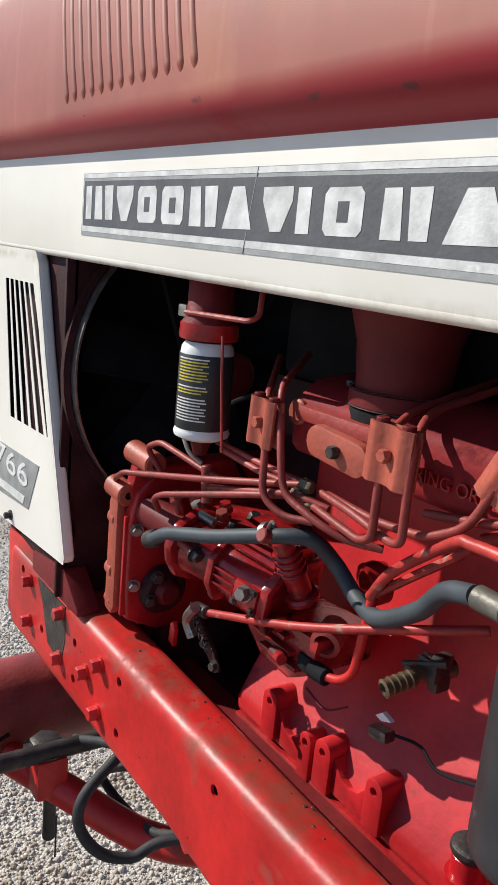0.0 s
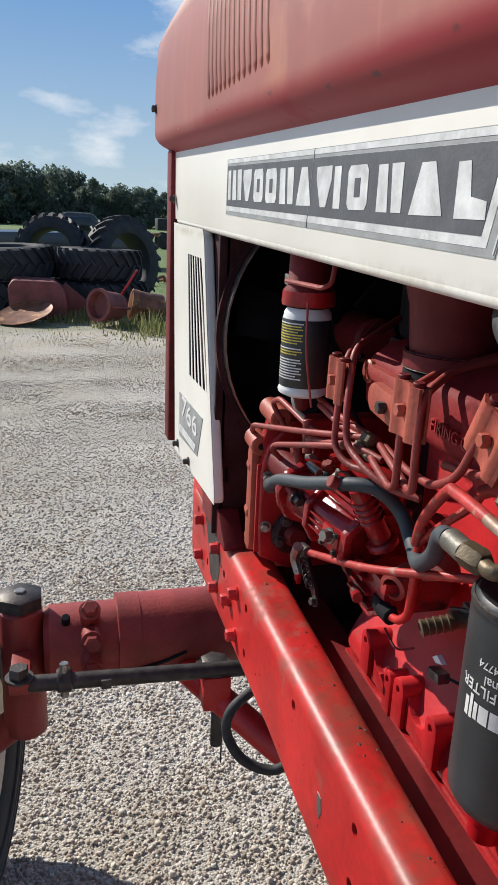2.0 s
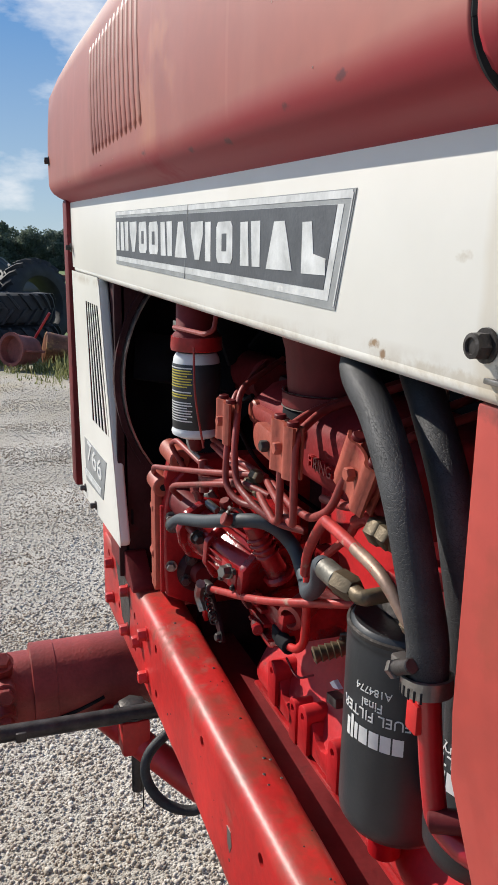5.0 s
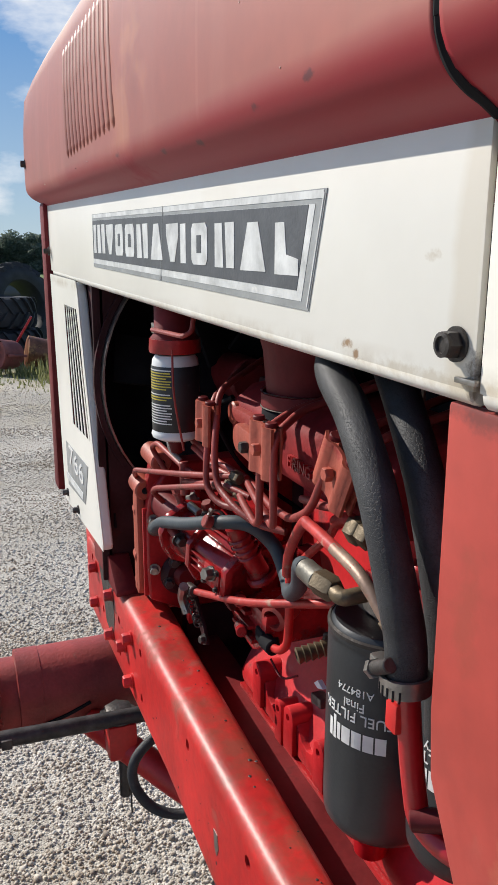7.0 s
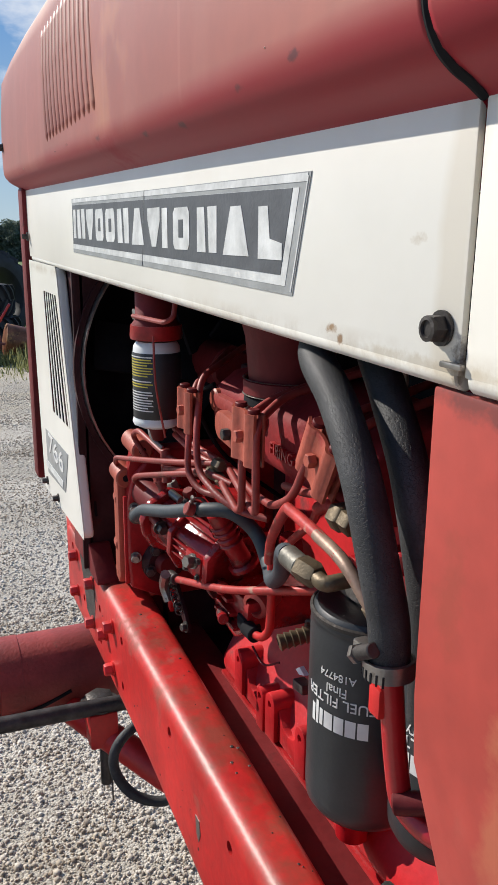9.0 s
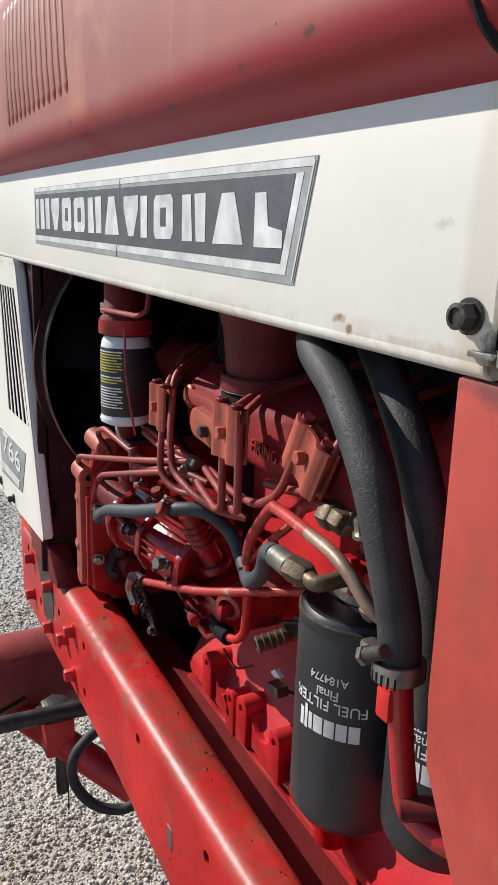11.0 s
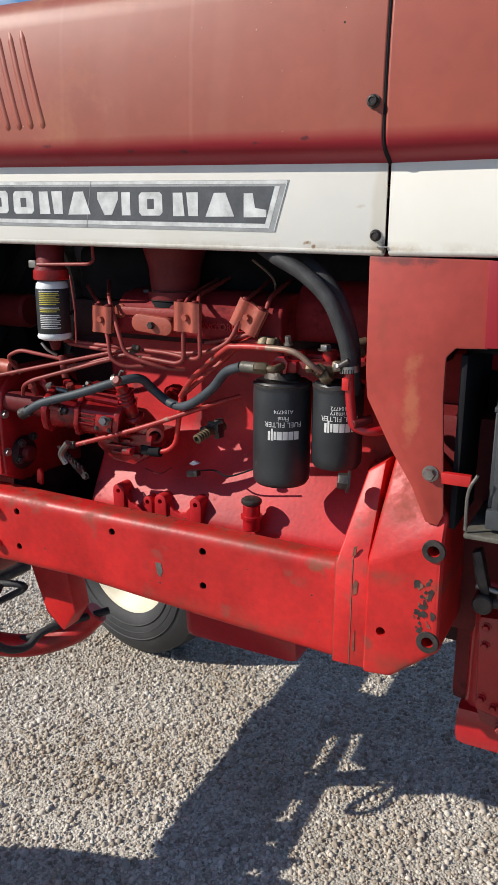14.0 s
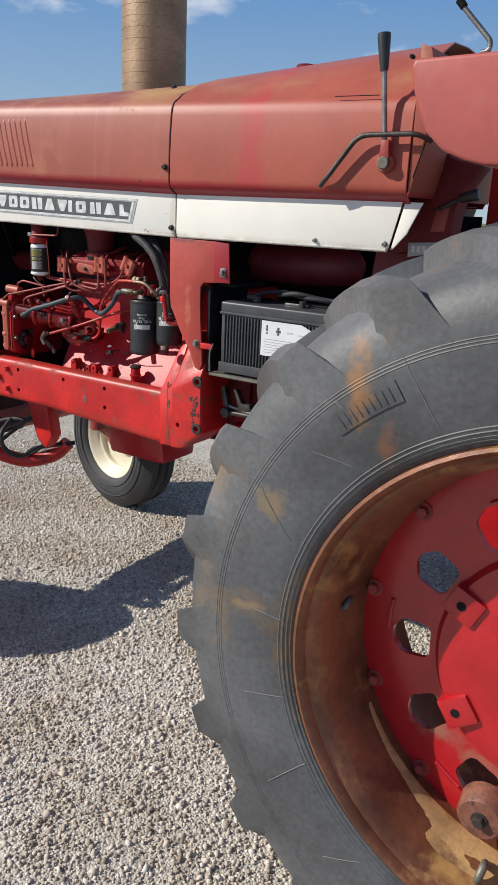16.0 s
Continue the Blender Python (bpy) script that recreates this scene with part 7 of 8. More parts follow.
# ---- rear wheels ----
M_LITDUST = node_material("sunlit_tan_dust_and_rust", (0.46, 0.27, 0.11), 0.8, vary=0.35, scale=14, fine=120, bump=0.3, dirt=(0.2, 0.09, 0.04), dirt_amount=0.3, dirt_scale=12)
M_SCUFF = node_material("scuffed_grey_rubber", (0.17, 0.165, 0.155), 0.75, vary=0.3, scale=20, fine=200, bump=0.1)
def rear_wheel(cy, side):
    """A lugged tyre on a rusty rim with a red disc; side -1 looks to -y."""
    c = Vector((1.431, cy, 0.791))
    m = Matrix.Translation(c) @ (pose(0, 0, 0, 90, 0, 0) if side < 0 else pose(0, 0, 0, -90, 0, 0)) @ Matrix.Diagonal((1.046, 1.046, 1, 1))
    ob = thing("rear_wheel", "", "")
    for k in ("label", "category"):
        if k in ob:
            del ob[k]
    ob.parent = TRACTOR
    half = [(0.435, 0.165), (0.444, 0.19), (0.470, 0.206), (0.53, 0.215), (0.58, 0.222), (0.62, 0.221), (0.652, 0.213), (0.678, 0.2), (0.695, 0.182), (0.710, 0.15), (0.724, 0.1), (0.732, 0.05), (0.734, 0.0)]
    TY = part("tyre", lathe(half + [(r, -h) for r, h in half[-2::-1]], m, 128, True), M_RUBBER, ob, "weathered lugged tractor tyre")
    for r, h in ((0.452, 0.195), (0.458, 0.199), (0.464, 0.2025), (0.471, 0.2063), (0.478, 0.2075), (0.598, 0.2215), (0.603, 0.2213), (0.608, 0.2212)):
        for s in (1, -1):
            part("sidewall_ring", lathe([(r - 0.0016, h * s), (r, (h + 0.0009) * s), (r + 0.0016, h * s)], m, 128), M_RUBBER, TY)
    # lugs: raked bars that run from the shoulder to the middle of the tread
    count = 21
    for s in (1, -1):
        for i in range(count):
            bm = bmesh.new()
            a0 = radians(13.6) + 2 * math.pi * (i + (0.5 if s < 0 else 0)) / count
            rows = []
            for k in range(7):
                u = k / 6
                h = (0.208 - 0.226 * u) * s
                ang = a0 + 0.30 * u
                w = 0.055 - 0.012 * u if k else 0.066
                base = float(np.interp(abs(h), [0, 0.05, 0.1, 0.15, 0.182, 0.2, 0.213], [0.727, 0.725, 0.717, 0.702, 0.688, 0.67, 0.645]))
                top = 0.772 - 0.052 * (abs(h) / 0.2) ** 2.2
                ring = []
                for rr, ww in ((base, w * 1.65), (top, w * 0.8)):
                    for e in (-1, 1):
                        aa = ang + e * ww / 2 / rr
                        ring.append(bm.verts.new((rr * math.cos(aa), rr * math.sin(aa), h)))
                rows.append(ring)
            # shoulder foot that runs down the sidewall
            a = a0 - 0.035
            foot = []
            for rr, hh, ww in ((0.616, 0.2212, 0.10),):
                for e in (-1, 1):
                    foot.append(bm.verts.new((rr * math.cos(a + e * ww / 2 / rr), rr * math.sin(a + e * ww / 2 / rr), hh * s)))
            f = rows[0]
            bm.faces.new((foot[0], foot[1], f[3], f[2]))
            bm.faces.new((foot[0], f[2], f[0]))
            bm.faces.new((foot[1], f[1], f[3]))
            for p, q in zip(rows, rows[1:]):
                bm.faces.new((p[2], p[3], q[3], q[2]))
                bm.faces.new((p[0], p[2], q[2], q[0]))
                bm.faces.new((p[1], q[1], q[3], p[3]))
            e = rows[-1]
            bm.faces.new((e[0], e[2], e[3], e[1]))
            bm.transform(m)
            part("tread_lug", bm, M_RUBBER, TY, smooth=25)
    rim = [(0.448, 0.197), (0.447, 0.207), (0.441, 0.21), (0.434, 0.204), (0.43, 0.19), (0.42, 0.184), (0.413, 0.163), (0.410, 0.158), (0.402, 0.12), (0.396, 0.10), (0.388, 0.06), (0.384, 0.02), (0.388, -0.03), (0.392, -0.1), (0.40, -0.2), (0.425, -0.235), (0.445, -0.24), (0.45, -0.22), (0.43, -0.19), (0.415, -0.1), (0.41, 0.0), (0.42, 0.12)]
    part("rim", lathe(rim, m, 96, True), M_RUST, ob, "rust-streaked steel rim")
    # dust and rust scale settled low in the rim, sunlight put into its colour
    bm, rows = bmesh.new(), []
    for i in range(61):
        a = radians(207 + 127 * i / 60)
        ragged = 0.018 * noise.noise(Vector((i * 0.23, 1.7, 0)))
        fade = min(1.0, (i / 22) ** 0.7, (60 - i) / 9)
        rows.append([bm.verts.new((r * math.cos(a), r * math.sin(a), h)) for r, h in ((0.3862, 0.052), (0.3868, 0.06 + 0.01 * fade), (0.3965, 0.06 + (0.05 + ragged) * fade), (0.4035, 0.061 + (0.078 + ragged) * fade))])
    for p, q in zip(rows, rows[1:]):
        for j in range(3):
            bm.faces.new((p[j], q[j], q[j + 1], p[j + 1]))
    bm.transform(m)
    part("lit_rim_dust", bm, M_LITDUST, ob, "tan dust in the rim, sunlight put into its colour")
    m_rim = m
    m = m @ Matrix.Translation((0, 0, 0.008))
    disc = part("wheel_disc", lathe([(0.395, 0.012), (0.392, 0.02), (0.36, 0.026), (0.31, 0.032), (0.235, 0.034), (0.225, 0.048), (0.17, 0.055), (0.12, 0.06), (0.0, 0.06), (0.0, 0.045), (0.12, 0.045), (0.17, 0.04), (0.22, 0.03), (0.31, 0.018), (0.36, 0.012), (0.392, 0.004)], m, 96), M_FIRE_RED, ob, "glossy red wheel disc with cut-outs")
    bm = None
    for i in range(12):
        a = radians(30 * i + 3)
        p = Vector((0.282 * math.cos(a), 0.288 * math.sin(a), 0))
        tool = slab([(-0.036, -0.022), (-0.030, -0.031), (-0.02, -0.034), (0.012, -0.036), (0.022, -0.032), (0.037, -0.012), (0.039, 0.0), (0.037, 0.012), (0.022, 0.032), (0.012, 0.036), (-0.02, 0.034), (-0.030, 0.031), (-0.036, 0.022)], -0.1, 0.2, axis="z", bevel=0.0)
        tool.transform(m @ Matrix.Translation(p) @ Matrix.Rotation(a, 4, "Z"))
        bm = tool if bm is None else joined(bm, tool)
    cut(disc, bm)
    for i in range(12):
        a = radians(30 * i + 21)
        q = Vector((0.372 * math.cos(a), 0.372 * math.sin(a), 0.024))
        part("rim_bolt", hexbolt(m @ q, m.to_3x3() @ Vector((0, 0, 1)), 0.012, 0.014, washer=1.5), M_AXLE, disc)
    for i in range(6):
        a = radians(60 * i + 34)
        part("weight_pad", box((-0.031, -0.028, 0.03), (0.031, 0.028, 0.062), 0.006, m=m @ Matrix.Translation((0.208 * math.cos(a), 0.208 * math.sin(a), 0)) @ Matrix.Rotation(a, 4, "Z")), M_FIRE_RED, disc)
        part("pad_hole", rod(m @ Vector((0.212 * math.cos(a), 0.212 * math.sin(a), 0.0625)), m @ Vector((0.212 * math.cos(a), 0.212 * math.sin(a), 0.0635)), 0.009, steps=14, bevel=0.0003), M_DARK, disc)
        part("rim_rib", pipe([m @ Vector((0.33 * math.cos(a + 0.3 + 0.03 * k), 0.33 * math.sin(a + 0.3 + 0.03 * k), 0.031)) for k in range(7)], 0.005, steps=6), M_FIRE_RED, disc)
    a = radians(-108.6)
    knob = part("weight_knob", rod(m @ Vector((0.315 * math.cos(a), 0.315 * math.sin(a), 0.03)), m @ Vector((0.315 * math.cos(a), 0.315 * math.sin(a), 0.085)), 0.05, 0.046, steps=28), M_WORN, disc, "worn brown bolt-on weight boss")
    part("boss_bolt", hexbolt(m @ Vector((0.315 * math.cos(a), 0.315 * math.sin(a), 0.085)), m.to_3x3() @ Vector((0, 0, 1)), 0.012, 0.014), M_IRON, knob)
    m = m_rim
    part("rim_hook", pipe([m @ Vector((r * math.cos(radians(-101.6)), r * math.sin(radians(-101.6)), h)) for r, h in ((0.397, 0.09), (0.385, 0.1), (0.375, 0.12), (0.39, 0.135), (0.405, 0.13))], 0.008, steps=10), M_PLATED, ob)
    # moulded name plate, mould joints and scuffs on the outer sidewall
    for a0, r0, a1, r1, w in ((118, 0.612, 117, 0.49, 0.0008), (131, 0.60, 130, 0.57, 0.0011), (140, 0.56, 136, 0.50, 0.0008), (152, 0.59, 158, 0.50, 0.0007), (176, 0.55, 177, 0.475, 0.001), (195, 0.56, 196, 0.475, 0.001), (214, 0.57, 212, 0.475, 0.0011), (231, 0.55, 236, 0.49, 0.0009)):
        pts = []
        for k in range(6):
            a, r = radians(a0 + (a1 - a0) * k / 5), r0 + (r1 - r0) * k / 5
            h = float(np.interp(r, [0.47, 0.53, 0.58, 0.62], [0.206, 0.215, 0.222, 0.221]))
            pts.append(m @ Vector((r * math.cos(a), r * math.sin(a), h + 0.0004)))
        part("sidewall_scuff", pipe(pts, w, steps=6), M_SCUFF, TY)
    bm = bmesh.new()
    grid = []
    for i in range(9):
        a = radians(120.5 + 13 * i / 8)
        grid.append([bm.verts.new((r * math.cos(a), r * math.sin(a), h)) for r, h in ((0.548, 0.2165), (0.5485, 0.2195), (0.566, 0.2222), (0.584, 0.2238), (0.5845, 0.2212))])
    for p, q in zip(grid, grid[1:]):
        for j in range(4):
            bm.faces.new((p[j], q[j], q[j + 1], p[j + 1]))
    bm.transform(m)
    part("moulded_plate", bm, M_RUBBER, TY)
    for i in range(9):
        a = radians(122 + 10 * i / 8)
        part("moulded_bar", pipe([m @ Vector((r * math.cos(a), r * math.sin(a), h)) for r, h in ((0.556, 0.2215), (0.566, 0.2226), (0.577, 0.2234))], 0.0016, steps=5), M_RUBBER, TY)
    part("valve_clip", pipe([m @ Vector((0.392 * math.cos(radians(a)), 0.392 * math.sin(radians(a)), h)) for a, h in ((174.5, 0.118), (173, 0.108), (172.5, 0.098), (173.5, 0.088))], 0.0065, steps=8), M_PLATED, ob)
    part("hub", lathe([(0.11, 0.055), (0.105, 0.1), (0.07, 0.12), (0.0, 0.12)], m, 40), M_FIRE_RED, ob)
    return ob


rear_wheel(-0.625, -1)
rear_wheel(2 * MID + 0.625, 1)
part("rear_post", box((0.822, 0.50, 1.44), (0.885, 0.53, 1.725), 0.004), M_RED, TRACTOR)
part("rear_axle", rod((1.431, -0.55, 0.791), (1.431, 2 * MID + 0.55, 0.791), 0.07, steps=24), M_RED, TRACTOR)

# ---- yard: loose stones ----
def stones(x0, x1, y0, y1, count, seed, small, large, thinning=False):
    """Loose angular stones as one mesh: jittered blocks half sunk in the ground."""
    rng = np.random.default_rng(seed)
    cx, cy = rng.uniform(x0, x1, count), rng.uniform(y0, y1, count)
    if thinning:
        cx = x1 + (x0 - x1) * rng.beta(1.0, 2.0, count)
    cx, cy = cx + rng.normal(0, 0.12, count), cy + rng.normal(0, 0.16, count)
    size = small + (large - small) * rng.beta(1.05, 5.5, count)
    corner = np.array([(i, j, k) for k in (-1, 1) for j in (-1, 1) for i in (-1, 1)], float)
    v = corner[None] * (0.42 + 0.26 * rng.random((count, 8, 3)))
    v[:, 4:, :2] *= 0.72
    v *= (size[:, None, None] * (0.7 + 0.6 * rng.random((count, 1, 3))))
    v[:, :, 2] *= 0.75
    a = rng.uniform(0, 6.283, count)
    tx, ty = rng.normal(0, 0.25, count), rng.normal(0, 0.25, count)
    v[:, :, 2] += v[:, :, 0] * tx[:, None] + v[:, :, 1] * ty[:, None]
    ca, sa = np.cos(a)[:, None], np.sin(a)[:, None]
    x = v[:, :, 0] * ca - v[:, :, 1] * sa + cx[:, None]
    y = v[:, :, 0] * sa + v[:, :, 1] * ca + cy[:, None]
    base = np.array([ground_z(p, q) + 0.012 * noise.noise(Vector((p * 1.3, q * 1.3, 0))) for p, q in zip(cx, cy)])
    z = v[:, :, 2] + (base + size * 0.12)[:, None]
    co = np.stack([x, y, z], -1).reshape(-1, 3)
    quad = np.array([(0, 2, 3, 1), (4, 5, 7, 6), (0, 1, 5, 4), (2, 6, 7, 3), (0, 4, 6, 2), (1, 3, 7, 5)])
    faces = (quad[None] + 8 * np.arange(count)[:, None, None]).reshape(-1, 4)
    me = bpy.data.meshes.new("gravel_stones")
    me.vertices.add(len(co))
    me.vertices.foreach_set("co", co.ravel())
    me.loops.add(faces.size)
    me.loops.foreach_set("vertex_index", faces.ravel().astype(np.int32))
    me.polygons.add(len(faces))
    me.polygons.foreach_set("loop_start", np.arange(0, faces.size, 4, dtype=np.int32))
    me.update(calc_edges=True)
    me.validate()
    me.materials.append(M_STONE)
    return new("gravel_stones", me)


def stone_material():
    m = node_material("crushed_limestone", (0.45, 0.42, 0.37), 0.85, vary=0.3, scale=60, fine=400, bump=0.3)
    n, l = m.node_tree.nodes, m.node_tree.links
    geo = n.new("ShaderNodeNewGeometry")
    ramp = n.new("ShaderNodeValToRGB")
    e = ramp.color_ramp.elements
    e[0].color, e[0].position = (0.30, 0.255, 0.21, 1), 0.0
    e[1].color, e[1].position = (0.76, 0.72, 0.65, 1), 1.0
    mid = ramp.color_ramp.elements.new(0.5)
    mid.color = (0.54, 0.485, 0.42, 1)
    l.new(geo.outputs["Random Per Island"], ramp.inputs[0])
    # dustier and browner stretches of the yard
    broad = n.new("ShaderNodeTexNoise")
    broad.inputs["Scale"].default_value, broad.inputs["Detail"].default_value = 2.2, 7
    l.new(geo.outputs["Position"], broad.inputs["Vector"])
    tone = n.new("ShaderNodeValToRGB")
    tone.color_ramp.elements[0].color, tone.color_ramp.elements[0].position = (0.78, 0.71, 0.62, 1), 0.36
    tone.color_ramp.elements[1].color, tone.color_ramp.elements[1].position = (1.0, 1.0, 1.0, 1), 0.6
    l.new(broad.outputs[0], tone.inputs[0])
    mul = n.new("ShaderNodeMixRGB")
    mul.blend_type, mul.inputs[0].default_value = "MULTIPLY", 1.0
    l.new(ramp.outputs[0], mul.inputs[1])
    l.new(tone.outputs[0], mul.inputs[2])
    l.new(mul.outputs[0], n["Principled BSDF"].inputs["Base Color"])
    return m


M_STONE = stone_material()
tagged(stones(-3.2, 1.3, -1.45, 1.9, 118000, 3, 0.0042, 0.0215), "loose grey crushed limestone stones covering the yard", "gravel", kind="stuff")
tagged(stones(-11.0, -3.2, -1.2, 3.0, 50000, 4, 0.006, 0.0195, True), "loose grey crushed limestone stones further off in the yard", "gravel", kind="stuff")
tagged(stones(-12.6, -7.0, -2.6, 3.6, 5000, 6, 0.007, 0.018, True), "scattered limestone stones thinning out towards the weeds", "gravel", kind="stuff")


# ---- scrap tyres and rusty parts across the yard ----
def scrap_tyre(at, tilt, turn, r=0.72, half=0.23, seed=0):
    """A worn tractor tyre as one mesh with raked lugs."""
    rng = random.Random(seed)
    prof = [(0.56, 0.7), (0.6, 0.92), (0.7, 1.0), (0.82, 0.97), (0.9, 0.82), (0.925, 0.5), (0.93, 0.0)]
    prof = [(a * r, b * half) for a, b in prof]
    casing = lathe(prof + [(a, -b) for a, b in prof[-2::-1]], None, 64, True)
    bm = bmesh.new()
    for s in (1, -1):
        for i in range(22):
            a0 = 2 * math.pi * (i + (0.5 if s < 0 else 0)) / 22
            rows = []
            for k in range(4):
                u = k / 3
                h, ang = (0.95 - 1.0 * u) * half * s, a0 + 0.26 * u
                ring = []
                for rr, ww in (((0.9 if k else 0.86) * r, 0.07), ((1.0 if k else 0.96) * r, 0.045)):
                    for e in (-1, 1):
                        aa = ang + e * ww / 2 / rr
                        ring.append(bm.verts.new((rr * math.cos(aa), rr * math.sin(aa), h)))
                rows.append(ring)
            for p, q in zip(rows, rows[1:]):
                bm.faces.new((p[2], p[3], q[3], q[2]))
                bm.faces.new((p[0], p[2], q[2], q[0]))
                bm.faces.new((p[1], q[1], q[3], p[3]))
            bm.faces.new((rows[0][0], rows[0][1], rows[0][3], rows[0][2]))
            bm.faces.new((rows[-1][0], rows[-1][2], rows[-1][3], rows[-1][1]))
    ob = thing("scrap_tyre", "worn black lugged tractor tyre stacked in the yard", "tyre", group="scrap tyres in the yard")
    body = part("casing", casing, M_OLDTYRE, ob)
    part("tread", bm, M_OLDTYRE, body, smooth=30)
    ob.matrix_world = Matrix.Translation(at) @ Matrix.Rotation(radians(turn), 4, "Z") @ Matrix.Rotation(radians(tilt), 4, "X")
    return ob


M_OLDTYRE = node_material("old_black_rubber", (0.022, 0.023, 0.026), 0.7, vary=0.3, scale=5, fine=60, bump=0.2, dirt=(0.07, 0.065, 0.06), dirt_amount=0.0, dirt_scale=5)


def on_ground(x, y, up=0.0):
    return Vector((x, y, ground_z(x, y) + up))


TX = -14.0
scrap_tyre(on_ground(TX, -0.90, 0.27), 1, 10, 0.84, 0.27, 1)
scrap_tyre(on_ground(TX, 0.66, 0.27), -1, 40, 0.82, 0.27, 2)
scrap_tyre(on_ground(TX + 0.05, -0.97, 0.83), 2, 25, 0.84, 0.27, 3)
scrap_tyre(on_ground(TX, 0.62, 0.82), -2, 60, 0.78, 0.27, 4)
scrap_tyre(on_ground(TX - 1.25, -0.15, 0.95), 82, 72, 0.70, 0.25, 5)
scrap_tyre(on_ground(TX - 1.15, 1.14, 0.80), 80, 128, 0.86, 0.27, 6)
scrap_tyre(on_ground(TX - 0.2, -2.65, 0.27), 2, 0, 0.86, 0.27, 7)
scrap_tyre(on_ground(TX - 0.2, -2.65, 0.83), -2, 30, 0.86, 0.27, 8)


def rusty_junk():
    """Dented red sheet parts and castings lying at the yard's edge."""
    at = on_ground(-12.9, -0.42)
    ob = part("scrap_hood", slab([(-0.44, 0.0), (-0.46, 0.52), (-0.38, 0.63), (0.26, 0.61), (0.42, 0.47), (0.48, 0.0)], -0.35, 0.35, axis="x", bevel=0.05, segments=3), M_SCRAP, None)
    ob.location = at
    tagged(ob, "dented faded red sheet-metal cowl lying on the ground", "scrap metal")
    # near-black disc stands in for the shade of a hole
    hole = rod(at + Vector((0.352, 0.1, 0.22)), at + Vector((0.36, 0.1, 0.22)), 0.05, steps=16)
    part("dark_hole_disc", hole, M_DARK, ob).matrix_parent_inverse = Matrix.Translation(-at)
    ob = part("scrap_sheet", box((-0.02, -0.25, 0.0), (0.02, 0.25, 0.5), 0.01, m=Matrix.Rotation(radians(50), 4, "X")), M_SCRAP, None)
    ob.location = on_ground(-13.0, 0.24, 0.05)
    tagged(ob, "bent pale red sheet panel leaning in the weeds", "scrap metal")
    ob = part("scrap_disc", lathe([(0, 0.02), (0.3, 0.0), (0.42, 0.03), (0.44, 0.05), (0.42, 0.045), (0.3, 0.02), (0, 0.035)], None, 40), M_RUST, None)
    ob.matrix_world = Matrix.Translation(on_ground(-12.1, -0.62, 0.13)) @ Matrix.Rotation(radians(14), 4, "Y") @ Matrix.Rotation(radians(12), 4, "X")
    tagged(ob, "rusty dished steel disc lying flat", "scrap metal")
    ob = part("bell_casting", lathe([(0, 0.0), (0.17, 0.0), (0.2, 0.02), (0.22, 0.1), (0.225, 0.3), (0.25, 0.42), (0.26, 0.44), (0.26, 0.47), (0.21, 0.47), (0.19, 0.35), (0, 0.34)], None, 28), M_SCRAP, None)
    ob.matrix_world = Matrix.Translation(on_ground(-12.1, 0.82, 0.27)) @ Matrix.Rotation(radians(-50), 4, "Z") @ Matrix.Rotation(radians(82), 4, "Y")
    tagged(ob, "rusty red bell-shaped casting on its side", "scrap metal")
    part("rib", box((-0.02, 0.24, 0.05), (0.02, 0.3, 0.42), 0.01), M_SCRAP, ob)
    ob = part("scrap_drum", lathe([(0, 0), (0.22, 0), (0.24, 0.03), (0.23, 0.25), (0.25, 0.5), (0.2, 0.52), (0, 0.5)], None, 28), M_RUST, None)
    ob.matrix_world = Matrix.Translation(on_ground(-12.2, 1.50, 0.22)) @ Matrix.Rotation(radians(80), 4, "X") @ Matrix.Rotation(radians(10), 4, "Z")
    tagged(ob, "rusty brown drum lying in the weeds", "scrap metal")
    ob = part("scrap_bar", rod((0, 0, 0), (0.15, 0.32, 0.55), 0.02, steps=8), M_FIRE_RED, None)
    ob.location = on_ground(-12.3, 0.78, 0.3)
    tagged(ob, "red steel bar sticking up out of the scrap", "scrap metal")


M_SCRAP = node_material("dull_scrap_red", (0.22, 0.055, 0.045), 0.65, vary=0.35, scale=4, fine=40, bump=0.2, dirt=(0.16, 0.09, 0.06), dirt_amount=0.25, dirt_scale=4)
rusty_junk()

# pickup parked beyond the tyres
M_TRUCK = node_material("dark_truck_paint", (0.03, 0.035, 0.045), 0.3, vary=0.15, scale=2, fine=40, bump=0.0, coat=0.5)
M_GLASS = node_material("dark_window_glass", (0.02, 0.025, 0.03), 0.08, vary=0.1, scale=2, fine=20, bump=0.0)
TRUCK = thing("pickup_truck", "dark parked pickup truck half hidden by the tyres", "truck", on_ground(-26.0, 0.79))


def truck_part(name, bm, mat, label=""):
    return part(name, bm, mat, TRUCK, label)


truck_part("body", slab([(-2.7, 0.45), (-2.7, 1.05), (-0.6, 1.08), (0.75, 1.06), (2.1, 0.98), (2.3, 0.85), (2.3, 0.45)], -0.9, 0.9, axis="x", bevel=0.05), M_TRUCK)
truck_part("cab", slab([(-0.7, 1.05), (-0.62, 1.6), (-0.4, 1.68), (0.35, 1.66), (1.0, 1.06)], -0.75, 0.75, axis="x", bevel=0.05), M_TRUCK)
truck_part("side_window", slab([(-0.55, 1.15), (-0.5, 1.55), (0.3, 1.56), (0.75, 1.15)], 0.751, 0.765, axis="x", bevel=0.004), M_GLASS)
for y in (-1.7, 1.45):
    truck_part("wheel", rod((0.68, y, 0.36), (0.92, y, 0.36), 0.36, steps=28), M_OLDTYRE)
